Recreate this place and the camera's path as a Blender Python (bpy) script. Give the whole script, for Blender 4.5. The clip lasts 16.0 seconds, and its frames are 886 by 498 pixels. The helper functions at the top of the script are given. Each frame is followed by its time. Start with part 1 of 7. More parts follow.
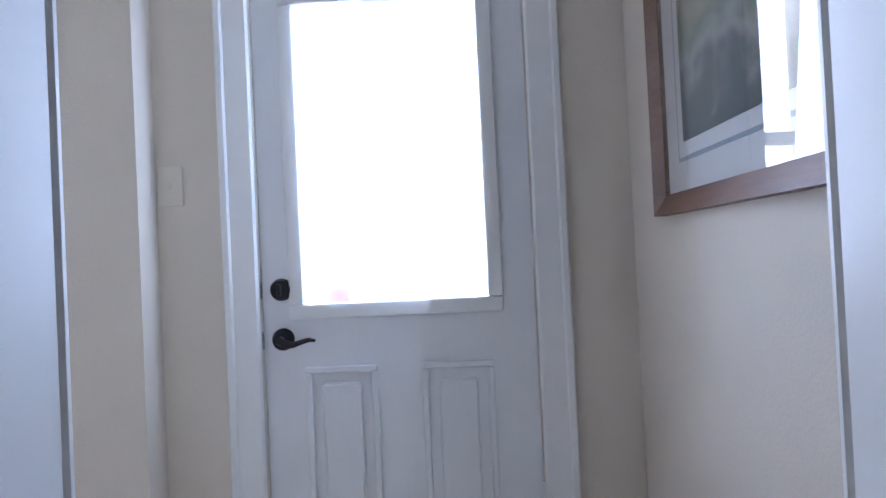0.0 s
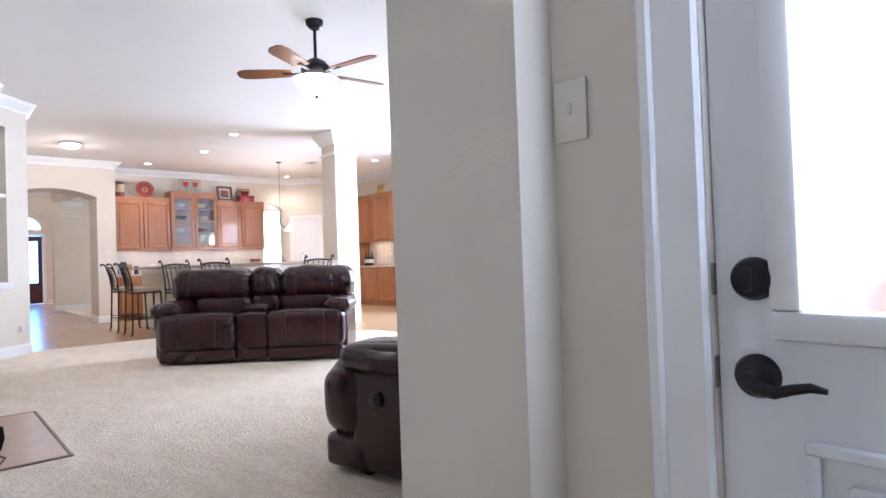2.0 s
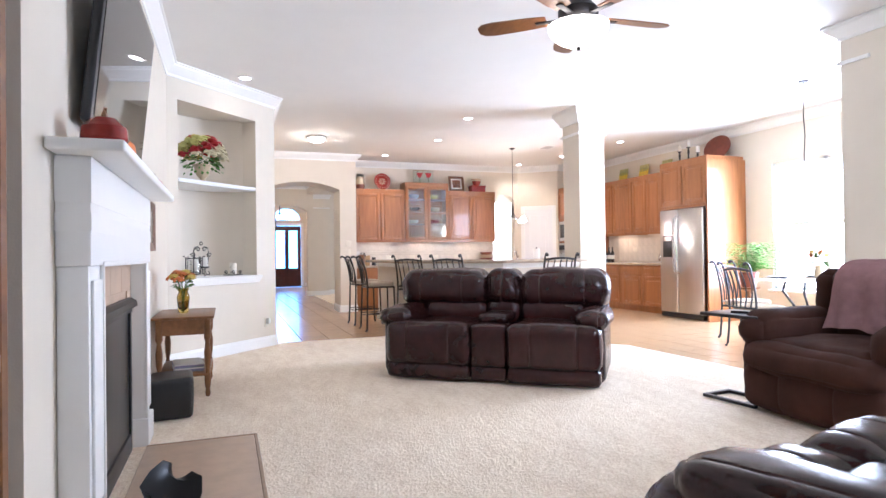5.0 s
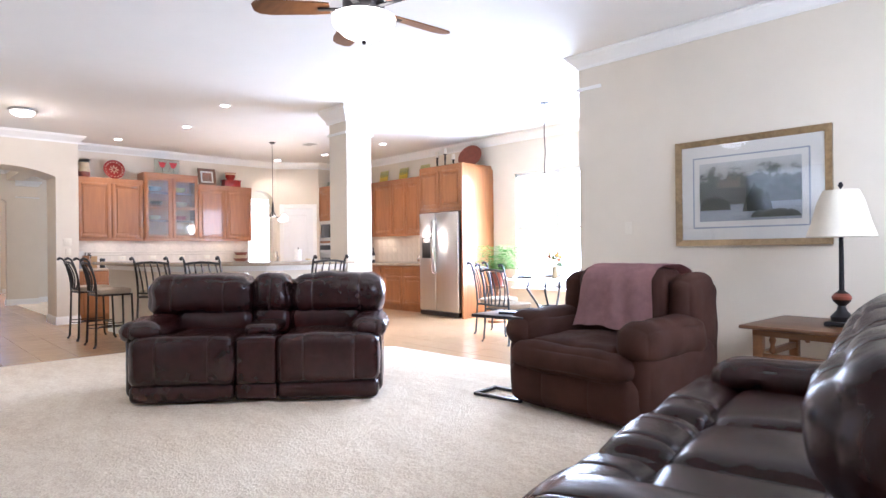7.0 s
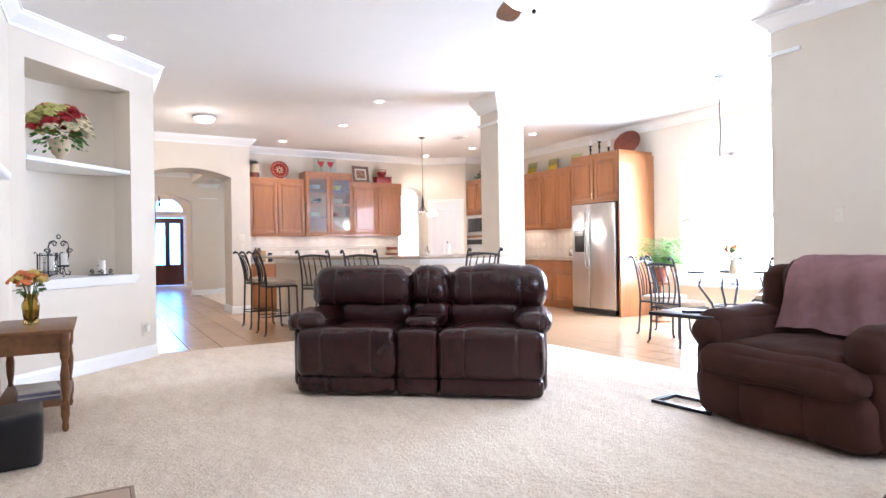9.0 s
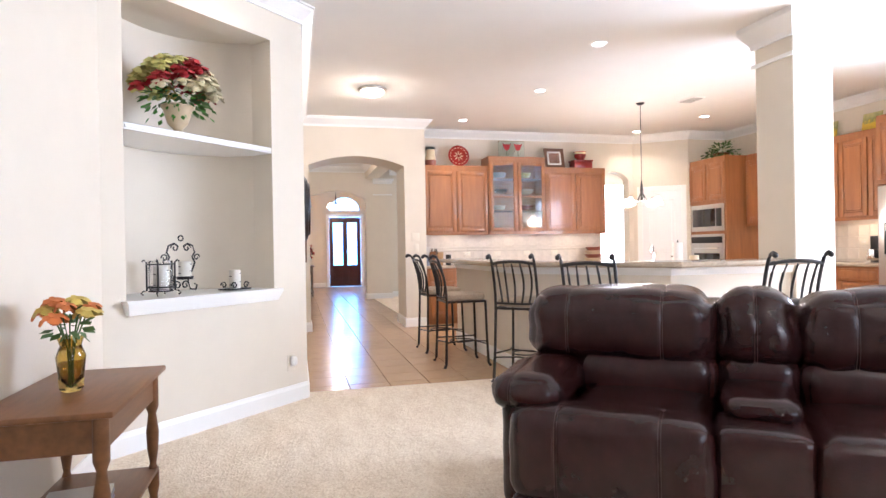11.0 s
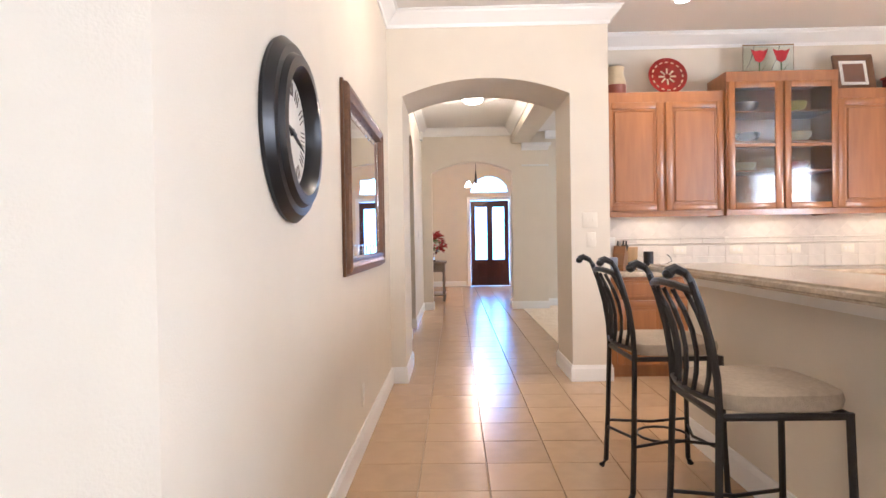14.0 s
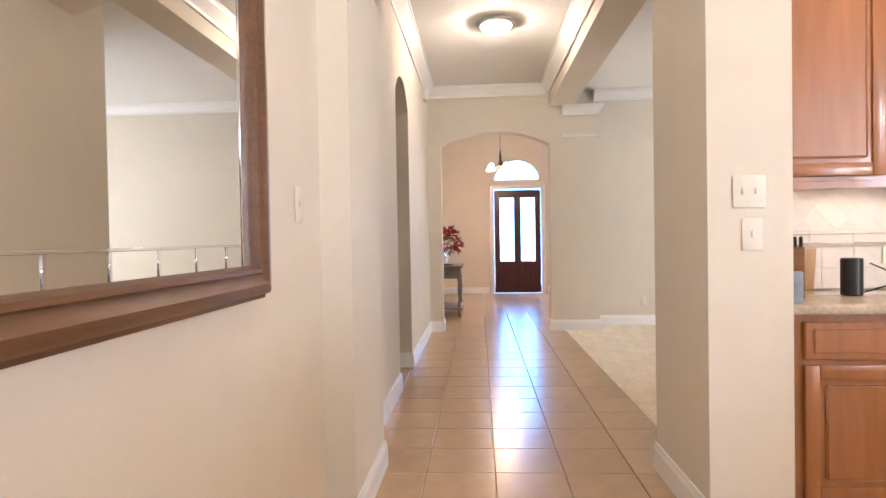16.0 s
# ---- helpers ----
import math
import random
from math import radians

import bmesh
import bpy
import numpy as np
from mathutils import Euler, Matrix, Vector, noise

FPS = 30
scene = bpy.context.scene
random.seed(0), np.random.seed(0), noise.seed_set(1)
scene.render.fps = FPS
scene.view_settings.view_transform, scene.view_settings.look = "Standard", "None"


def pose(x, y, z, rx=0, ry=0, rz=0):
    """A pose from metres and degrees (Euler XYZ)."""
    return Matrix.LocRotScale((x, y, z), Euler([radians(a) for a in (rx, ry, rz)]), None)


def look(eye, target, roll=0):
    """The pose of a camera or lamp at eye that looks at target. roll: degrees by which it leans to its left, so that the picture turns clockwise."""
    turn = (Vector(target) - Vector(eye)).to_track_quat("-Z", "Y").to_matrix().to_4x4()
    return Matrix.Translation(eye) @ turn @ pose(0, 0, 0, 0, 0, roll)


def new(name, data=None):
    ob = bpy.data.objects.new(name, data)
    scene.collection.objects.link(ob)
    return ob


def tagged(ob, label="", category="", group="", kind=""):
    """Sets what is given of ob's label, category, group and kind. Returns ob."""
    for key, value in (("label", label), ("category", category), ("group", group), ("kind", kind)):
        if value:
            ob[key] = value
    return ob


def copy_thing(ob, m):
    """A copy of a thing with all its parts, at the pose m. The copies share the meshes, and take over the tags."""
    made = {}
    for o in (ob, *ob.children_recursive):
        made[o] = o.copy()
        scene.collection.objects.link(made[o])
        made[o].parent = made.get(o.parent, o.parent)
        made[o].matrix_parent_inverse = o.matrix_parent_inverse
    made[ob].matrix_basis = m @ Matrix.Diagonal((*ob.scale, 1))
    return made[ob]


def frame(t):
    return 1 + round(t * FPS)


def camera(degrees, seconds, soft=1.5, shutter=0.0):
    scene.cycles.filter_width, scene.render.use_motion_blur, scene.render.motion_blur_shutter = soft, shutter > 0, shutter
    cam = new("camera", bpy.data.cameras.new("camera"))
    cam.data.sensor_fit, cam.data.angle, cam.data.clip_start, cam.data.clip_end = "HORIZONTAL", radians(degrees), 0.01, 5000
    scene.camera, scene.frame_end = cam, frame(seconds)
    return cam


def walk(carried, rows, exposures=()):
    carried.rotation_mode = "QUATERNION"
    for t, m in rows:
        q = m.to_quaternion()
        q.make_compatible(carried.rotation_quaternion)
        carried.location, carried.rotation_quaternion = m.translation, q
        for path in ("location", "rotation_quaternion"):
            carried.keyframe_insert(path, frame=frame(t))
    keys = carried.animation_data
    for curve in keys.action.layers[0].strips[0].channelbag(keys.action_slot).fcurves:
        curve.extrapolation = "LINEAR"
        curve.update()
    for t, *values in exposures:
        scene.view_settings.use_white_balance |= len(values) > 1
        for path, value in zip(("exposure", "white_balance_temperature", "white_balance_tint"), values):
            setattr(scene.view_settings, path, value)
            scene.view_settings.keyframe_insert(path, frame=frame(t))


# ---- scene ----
cam = camera(73.8, 16.0)
PATH = [
    (0, (0.383, 0.871, 0.985), (0.354, 2.87, 1.011), -2.7),
    (0.5, (0.446, 1.144, 0.989), (0.03, 3.1, 1.01), -2.8),
    (1, (0.4, 1.375, 0.986), (-0.304, 3.247, 0.986), -3.0),
    (1.5, (0.313, 1.549, 0.963), (-0.811, 3.202, 0.982), -2.8),
    (2, (0.232, 1.685, 0.955), (-1.267, 3.009, 0.99), -2.0),
    (2.5, (0.124, 1.785, 0.957), (-1.602, 2.796, 0.993), -1.6),
    (3, (-0.093, 1.905, 0.975), (-1.943, 2.665, 1.004), -1.3),
    (3.2, (-0.218, 1.948, 0.952), (-2.101, 2.621, 0.987), -1.1),
    (5.3, (-1.036, 2.147, 1.101), (-2.91, 2.845, 1.11), -0.6),
    (5.5, (-1.085, 2.178, 1.116), (-2.918, 2.977, 1.124), -0.7),
    (6, (-1.2, 2.182, 1.14), (-2.862, 3.295, 1.141), -0.6),
    (6.5, (-1.267, 2.129, 1.136), (-2.789, 3.426, 1.139), -0.6),
    (7, (-1.29, 2.087, 1.121), (-2.732, 3.472, 1.123), -0.6),
    (7.5, (-1.318, 2.071, 1.114), (-2.738, 3.48, 1.115), -0.6),
    (8, (-1.355, 2.061, 1.112), (-2.825, 3.416, 1.109), -0.7),
    (8.5, (-1.453, 2.071, 1.097), (-3.044, 3.282, 1.093), -0.7),
    (9, (-1.635, 2.127, 1.084), (-3.36, 3.139, 1.079), -0.8),
    (9.5, (-1.965, 2.216, 1.096), (-3.806, 2.995, 1.088), -0.8),
    (9.7, (-2.133, 2.256, 1.09), (-4.006, 2.96, 1.082), -0.8),
    (11.8, (-4.751, 2.773, 1.189), (-6.714, 3.158, 1.171), -0.8),
    (12, (-4.97, 2.816, 1.199), (-6.94, 3.159, 1.174), -0.7),
    (12.5, (-5.579, 2.948, 1.177), (-7.563, 3.193, 1.15), -0.8),
    (13, (-6.17, 3.048, 1.173), (-8.166, 3.167, 1.145), -0.9),
    (13.5, (-6.774, 3.136, 1.153), (-8.774, 3.182, 1.126), -0.9),
    (14, (-7.368, 3.178, 1.155), (-9.367, 3.138, 1.126), -0.9),
    (14.5, (-7.976, 3.203, 1.145), (-9.975, 3.149, 1.114), -0.7),
    (15, (-8.572, 3.212, 1.125), (-10.57, 3.125, 1.091), -0.7),
    (15.5, (-9.202, 3.234, 1.127), (-11.199, 3.136, 1.09), -0.7),
    (16, (-9.883, 3.266, 1.144), (-11.879, 3.143, 1.11), -1.0),
]
EXPOSURES = [(0.0, 0.28, 4800, 18), (1.2, 0.26, 4880, 18), (2.5, 0.2, 5350, 17), (3.2, 0.22, 5450, 17), (5.5, 0.25, 5270, 17), (7.2, 0.2, 5230, 17), (9.5, 0.33, 5330, 17), (12.0, 0.35, 5650, 17), (14.0, 0.32, 5700, 16), (16.0, 0.4, 5820, 16)]
walk(cam, [(t, look(eye, target, roll)) for t, eye, target, roll in PATH], EXPOSURES)

# ---- world and lights ----
world = bpy.data.worlds.new("sky")
scene.world = world
world.use_nodes = True
sky = world.node_tree.nodes.new("ShaderNodeTexSky")
sky.sky_type = "NISHITA"
sky.sun_disc = False
sky.sun_elevation, sky.sun_rotation = radians(50), radians(120)
world.node_tree.links.new(sky.outputs[0], world.node_tree.nodes["Background"].inputs[0])
world.node_tree.nodes["Background"].inputs[1].default_value = 0.15


def area_lamp(name, eye, target, w, h, power, colour):
    data = bpy.data.lights.new(name, "AREA")
    data.shape, data.size, data.size_y, data.energy, data.color = "RECTANGLE", w, h, power, colour
    ob = new(name, data)
    ob.matrix_world = look(eye, target)
    return ob


def point_lamp(name, place, power, colour, radius=0.05, spot=0):
    data = bpy.data.lights.new(name, "SPOT" if spot else "POINT")
    data.energy, data.color, data.shadow_soft_size = power, colour, radius
    if spot:
        data.spot_size, data.spot_blend = radians(spot), 0.7
    ob = new(name, data)
    ob.location = place
    return ob


DAY, WARM = (0.86, 0.93, 1.0), (1.0, 0.82, 0.6)
sun_data = bpy.data.lights.new("sun", "SUN")
sun_data.energy, sun_data.angle, sun_data.color = 3.0, radians(0.5), (1.0, 0.95, 0.88)
sun = new("sun", sun_data)
sun.rotation_euler = (radians(40), 0, radians(-60))
area_lamp("nook_daylight", (-6.25, 9.58, 1.45), (-6.25, 5.0, 1.0), 2.5, 1.9, 370, DAY)
# side fill for the sofa and picture wall, added at an unseen window
area_lamp("east_daylight", (-0.96, 5.4, 1.75), (-6.0, 4.7, 1.0), 1.9, 1.2, 12, DAY)
area_lamp("patio_door_daylight", (0.25, 2.62, 1.4), (-0.9, 0.7, 1.2), 0.54, 1.1, 11, DAY)
area_lamp("front_door_daylight", (-22.05, 4.06, 1.3), (-14.0, 3.5, 1.1), 0.5, 1.2, 11, (0.08, 0.36, 1.0))
area_lamp("transom_daylight", (-22.05, 4.06, 2.5), (-16.0, 3.6, 1.0), 0.8, 0.35, 9, (0.2, 0.5, 1.0))
# dining room fill, added in front of an unseen wall opening
area_lamp("dining_daylight", (-15.7, 8.3, 1.6), (-15.5, 4.0, 1.2), 1.0, 1.6, 12, DAY)
area_lamp("breakfast_arch_daylight", (-14.8, 9.3, 1.5), (-12.5, 8.0, 1.3), 1.4, 1.8, 45, DAY)


# ---- materials ----
def material(name, colour, rough=0.5, metal=0.0, vary=0.0, scale=8.0, bump=0.0, bump_scale=60.0, stretch=(1, 1, 1), colour2=None, spec=0.5, coat=0.0, island=0.0):
    """A paint, cloth, wood or metal: two colours mixed by noise at two scales, with relief."""
    m = bpy.data.materials.new(name)
    m.use_nodes = True
    nt = m.node_tree
    b = nt.nodes["Principled BSDF"]
    b.inputs["Roughness"].default_value = rough
    b.inputs["Metallic"].default_value = metal
    b.inputs["Specular IOR Level"].default_value = spec
    b.inputs["Coat Weight"].default_value = coat
    b.inputs["Base Color"].default_value = (*colour, 1)
    tc = nt.nodes.new("ShaderNodeTexCoord")
    mp = nt.nodes.new("ShaderNodeMapping")
    mp.inputs["Scale"].default_value = stretch
    nt.links.new(tc.outputs["Object"], mp.inputs["Vector"])
    if vary:
        n1 = nt.nodes.new("ShaderNodeTexNoise")
        n1.inputs["Scale"].default_value, n1.inputs["Detail"].default_value = scale, 6
        n2 = nt.nodes.new("ShaderNodeTexNoise")
        n2.inputs["Scale"].default_value, n2.inputs["Detail"].default_value = scale / 7, 2
        nt.links.new(mp.outputs[0], n1.inputs["Vector"])
        nt.links.new(mp.outputs[0], n2.inputs["Vector"])
        add = nt.nodes.new("ShaderNodeMath")
        add.operation = "ADD"
        nt.links.new(n1.outputs["Fac"], add.inputs[0])
        nt.links.new(n2.outputs["Fac"], add.inputs[1])
        last = add.outputs[0]
        if island:
            oi = nt.nodes.new("ShaderNodeObjectInfo")
            mul = nt.nodes.new("ShaderNodeMath")
            mul.operation = "MULTIPLY_ADD"
            mul.inputs[1].default_value = island
            nt.links.new(oi.outputs["Random"], mul.inputs[0])
            nt.links.new(last, mul.inputs[2])
            last = mul.outputs[0]
        ramp = nt.nodes.new("ShaderNodeMapRange")
        ramp.inputs[1].default_value, ramp.inputs[2].default_value = 0.65, 1.35
        nt.links.new(last, ramp.inputs[0])
        mix = nt.nodes.new("ShaderNodeMix")
        mix.data_type = "RGBA"
        c2 = colour2 or tuple(v * (1 - vary) for v in colour)
        mix.inputs["A"].default_value, mix.inputs["B"].default_value = (*c2, 1), (*colour, 1)
        nt.links.new(ramp.outputs[0], mix.inputs["Factor"])
        nt.links.new(mix.outputs["Result"], b.inputs["Base Color"])
    if bump:
        n3 = nt.nodes.new("ShaderNodeTexNoise")
        n3.inputs["Scale"].default_value, n3.inputs["Detail"].default_value = bump_scale, 4
        nt.links.new(mp.outputs[0], n3.inputs["Vector"])
        bp = nt.nodes.new("ShaderNodeBump")
        bp.inputs["Strength"].default_value, bp.inputs["Distance"].default_value = bump, 0.01
        nt.links.new(n3.outputs["Fac"], bp.inputs["Height"])
        nt.links.new(bp.outputs[0], b.inputs["Normal"])
    return m


def glow(name, colour, strength):
    m = bpy.data.materials.new(name)
    m.use_nodes = True
    b = m.node_tree.nodes["Principled BSDF"]
    b.inputs["Base Color"].default_value = (0.9, 0.9, 0.88, 1)
    b.inputs["Emission Color"].default_value = (*colour, 1)
    b.inputs["Emission Strength"].default_value = strength
    return m


def clear_glass(name, colour=(1, 1, 1), rough=0.0):
    m = bpy.data.materials.new(name)
    m.use_nodes = True
    b = m.node_tree.nodes["Principled BSDF"]
    b.inputs["Base Color"].default_value = (*colour, 1)
    b.inputs["Transmission Weight"].default_value = 1.0
    b.inputs["Roughness"].default_value = rough
    b.inputs["IOR"].default_value = 1.45
    return m


WALL = material("cream_wall_paint", (0.72, 0.65, 0.54), 0.75, vary=0.05, scale=5, bump=0.12, bump_scale=140, spec=0.25)
CEIL = material("white_ceiling_paint", (0.82, 0.80, 0.76), 0.85, vary=0.03, scale=4, bump=0.15, bump_scale=90, spec=0.2)
TRIM = material("white_trim_paint", (0.84, 0.83, 0.80), 0.35, vary=0.03, scale=6)
DOORW = material("white_door_paint", (0.80, 0.80, 0.80), 0.35, vary=0.03, scale=9, bump=0.04, bump_scale=60, stretch=(6, 6, 0.6))


def pile_carpet(name):
    """Cut pile: speckled tufts, soft trodden patches and faint brushed streaks."""
    m = material(name, (0.9, 0.775, 0.605), 0.95, spec=0.1)
    nt = m.node_tree
    b = nt.nodes["Principled BSDF"]
    tc = nt.nodes.new("ShaderNodeTexCoord")
    fields = []
    for scale, detail, turn, stretch in ((95, 4, 0, (1, 1, 1)), (24, 4, 0, (1, 1, 1)), (3.2, 5, 35, (1, 2.6, 1))):
        mp = nt.nodes.new("ShaderNodeMapping")
        mp.inputs["Rotation"].default_value = (0, 0, radians(turn))
        mp.inputs["Scale"].default_value = stretch
        n = nt.nodes.new("ShaderNodeTexNoise")
        n.inputs["Scale"].default_value, n.inputs["Detail"].default_value = scale, detail
        nt.links.new(tc.outputs["Object"], mp.inputs["Vector"])
        nt.links.new(mp.outputs[0], n.inputs["Vector"])
        fields.append(n.outputs["Fac"])
    last = None
    for f, weight in zip(fields, (0.9, 0.45, 0.5)):
        mad = nt.nodes.new("ShaderNodeMath")
        mad.operation = "MULTIPLY_ADD"
        mad.inputs[1].default_value = weight
        nt.links.new(f, mad.inputs[0])
        if last:
            nt.links.new(last, mad.inputs[2])
        else:
            mad.inputs[2].default_value = 0.0
        last = mad.outputs[0]
    ramp = nt.nodes.new("ShaderNodeMapRange")
    ramp.inputs[1].default_value, ramp.inputs[2].default_value = 0.62, 1.1
    nt.links.new(last, ramp.inputs[0])
    mix = nt.nodes.new("ShaderNodeMix")
    mix.data_type = "RGBA"
    mix.inputs["A"].default_value, mix.inputs["B"].default_value = (0.72, 0.585, 0.43, 1), (0.98, 0.87, 0.715, 1)
    nt.links.new(ramp.outputs[0], mix.inputs["Factor"])
    nt.links.new(mix.outputs["Result"], b.inputs["Base Color"])
    add = nt.nodes.new("ShaderNodeMath")
    add.operation = "ADD"
    nt.links.new(fields[0], add.inputs[0])
    nt.links.new(fields[1], add.inputs[1])
    bp = nt.nodes.new("ShaderNodeBump")
    bp.inputs["Strength"].default_value, bp.inputs["Distance"].default_value = 0.9, 0.014
    nt.links.new(add.outputs[0], bp.inputs["Height"])
    nt.links.new(bp.outputs[0], b.inputs["Normal"])
    return m


CARPET = pile_carpet("beige_carpet_pile")
TILE = material("beige_floor_tile", (0.53, 0.355, 0.205), 0.22, vary=0.2, scale=9, bump=0.03, bump_scale=12, island=0.35)
SGROUT = material("pale_sand_grout", (0.64, 0.57, 0.49), 0.8, vary=0.2, scale=30)
GROUT = material("grey_brown_grout", (0.6, 0.46, 0.32), 0.8, vary=0.2, scale=30)
LEATHER = material("dark_brown_leather", (0.036, 0.0106, 0.0098), 0.27, vary=0.45, scale=14, bump=0.08, bump_scale=160, spec=0.45)
SUEDE = material("brown_microfibre", (0.062, 0.0235, 0.0145), 0.85, vary=0.6, scale=6, bump=0.25, bump_scale=220, spec=0.25)
STITCH = material("tan_thread", (0.075, 0.035, 0.026), 0.8, vary=0.3, scale=60)
THROW = material("mauve_fleece", (0.6, 0.35, 0.35), 0.95, vary=0.3, scale=18, bump=0.6, bump_scale=240, spec=0.1)
CHERRY = material("honey_cherry_wood", (0.38, 0.152, 0.05), 0.33, vary=0.38, scale=5, stretch=(5, 5, 0.5), bump=0.04, bump_scale=70, coat=0.25)
OAK = material("brown_oak_wood", (0.25, 0.105, 0.035), 0.4, vary=0.45, scale=6, stretch=(1, 6, 6), bump=0.06, bump_scale=60)
FRAMEW = material("dark_walnut_frame", (0.17, 0.075, 0.03), 0.38, vary=0.5, scale=12, stretch=(1, 8, 8), bump=0.05)
MAHOG = material("dark_mahogany_door", (0.07, 0.016, 0.012), 0.35, vary=0.4, scale=5, stretch=(5, 5, 0.6))
STEEL = material("brushed_stainless_steel", (0.62, 0.61, 0.59), 0.28, metal=1.0, vary=0.08, scale=30, stretch=(10, 10, 0.2), bump=0.02, bump_scale=90)
CHROME = material("bright_chrome", (0.8, 0.8, 0.8), 0.12, metal=1.0)
IRON = material("dark_wrought_iron", (0.018, 0.015, 0.014), 0.42, vary=0.4, scale=40, bump=0.1, bump_scale=120, spec=0.5)
BRONZE = material("oil_rubbed_bronze", (0.02, 0.017, 0.018), 0.4, metal=0.5, vary=0.4, scale=30)
BLACK = material("black_plastic", (0.012, 0.012, 0.013), 0.35, vary=0.3, scale=20)
SCREEN = material("glossy_tv_screen", (0.01, 0.009, 0.009), 0.04, spec=0.8)
COUNTER = material("speckled_beige_granite", (0.58, 0.47, 0.35), 0.12, vary=0.45, scale=60, bump=0.01)
SPLASH = material("tumbled_travertine_tile", (0.68, 0.61, 0.53), 0.45, vary=0.16, scale=11, bump=0.12, bump_scale=40, island=0.15)
SEATC = material("cream_woven_seat", (0.52, 0.42, 0.31), 0.9, vary=0.25, scale=60, bump=0.5, bump_scale=260)
CANDLE = material("ivory_wax", (0.8, 0.76, 0.68), 0.5, vary=0.15, scale=18)
PLATE_W = material("ivory_switch_plastic", (0.73, 0.67, 0.56), 0.4)
MAT_W = material("cream_picture_mat", (0.74, 0.71, 0.65), 0.9, vary=0.04, scale=20)
GILT = material("tarnished_gilt_frame", (0.42, 0.30, 0.16), 0.35, metal=0.6, vary=0.5, scale=30, bump=0.4, bump_scale=60)
MIRROR = material("mirror_silver", (0.92, 0.93, 0.93), 0.015, metal=1.0)
# planter red lightened to pink, so the daylight haze sits in the colour
PINK_G = material("haze_paled_pink_glaze", (0.8, 0.42, 0.4), 0.5, vary=0.3, scale=12)
RED_G = material("red_glazed_ceramic", (0.30, 0.02, 0.015), 0.22, vary=0.4, scale=16)
RUST = material("terracotta_lacquer", (0.27, 0.07, 0.04), 0.35, vary=0.4, scale=14)
CREAM_G = material("cream_glazed_ceramic", (0.68, 0.55, 0.36), 0.3, vary=0.25, scale=10)
YELLOW = material("yellow_petals", (0.75, 0.55, 0.12), 0.7, vary=0.3, scale=30)
ORANGE = material("orange_petals", (0.75, 0.22, 0.05), 0.7, vary=0.35, scale=30)
RED_P = material("red_petals", (0.48, 0.025, 0.03), 0.7, vary=0.4, scale=30)
PALE_Y = material("lime_yellow_petals", (0.68, 0.66, 0.22), 0.7, vary=0.3, scale=30)
IVORY_P = material("ivory_petals", (0.75, 0.68, 0.45), 0.7, vary=0.2, scale=30)
LEAF = material("green_leaf", (0.11, 0.2, 0.05), 0.6, vary=0.5, scale=20)
FERN = material("bright_fern_green", (0.085, 0.3, 0.03), 0.6, vary=0.45, scale=20)
LINEN = material("cream_lampshade_linen", (0.72, 0.66, 0.54), 0.9, vary=0.08, scale=60, bump=0.2, bump_scale=300)
EDGE = material("tan_edge_strip", (0.36, 0.25, 0.16), 0.5, vary=0.3, scale=20)
STONE = material("beige_fireplace_tile", (0.58, 0.42, 0.29), 0.4, vary=0.25, scale=10, bump=0.05)
PAPER = material("magazine_paper", (0.35, 0.38, 0.45), 0.4, vary=0.6, scale=20)
PURPLE = material("lavender_paper", (0.30, 0.25, 0.40), 0.5, vary=0.4, scale=15)
BOARD = material("pale_maple_board", (0.5, 0.3, 0.13), 0.5, vary=0.3, scale=8, stretch=(6, 6, 0.6))
PATIO = material("pale_patio_concrete", (0.55, 0.53, 0.5), 0.8, vary=0.15, scale=3)
GLASS = clear_glass("window_glass")
TABLE_G = clear_glass("table_glass", (0.85, 0.95, 0.93))
AMBER_G = clear_glass("amber_vase_glass", (0.75, 0.6, 0.2), 0.05)
LAMP_ON = glow("warm_lamp_glow", (1.0, 0.86, 0.66), 7)
DOWN_ON = glow("downlight_glow", (1.0, 0.93, 0.82), 16)
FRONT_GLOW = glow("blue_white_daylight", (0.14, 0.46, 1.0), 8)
SKY_GLOW = glow("overexposed_daylight", (0.95, 0.98, 1.0), 6)


# ---- mesh helpers ----
def box(bm, x0, x1, y0, y1, z0, z1, bevel=0.0, seg=2):
    r = bmesh.ops.create_cube(bm, size=1)
    bmesh.ops.scale(bm, vec=(abs(x1 - x0), abs(y1 - y0), abs(z1 - z0)), verts=r["verts"])
    bmesh.ops.translate(bm, vec=((x0 + x1) / 2, (y0 + y1) / 2, (z0 + z1) / 2), verts=r["verts"])
    if bevel:
        edges = {e for v in r["verts"] for e in v.link_edges}
        bmesh.ops.bevel(bm, geom=list(edges), offset=bevel, segments=seg, affect="EDGES", profile=0.5)
    return bm


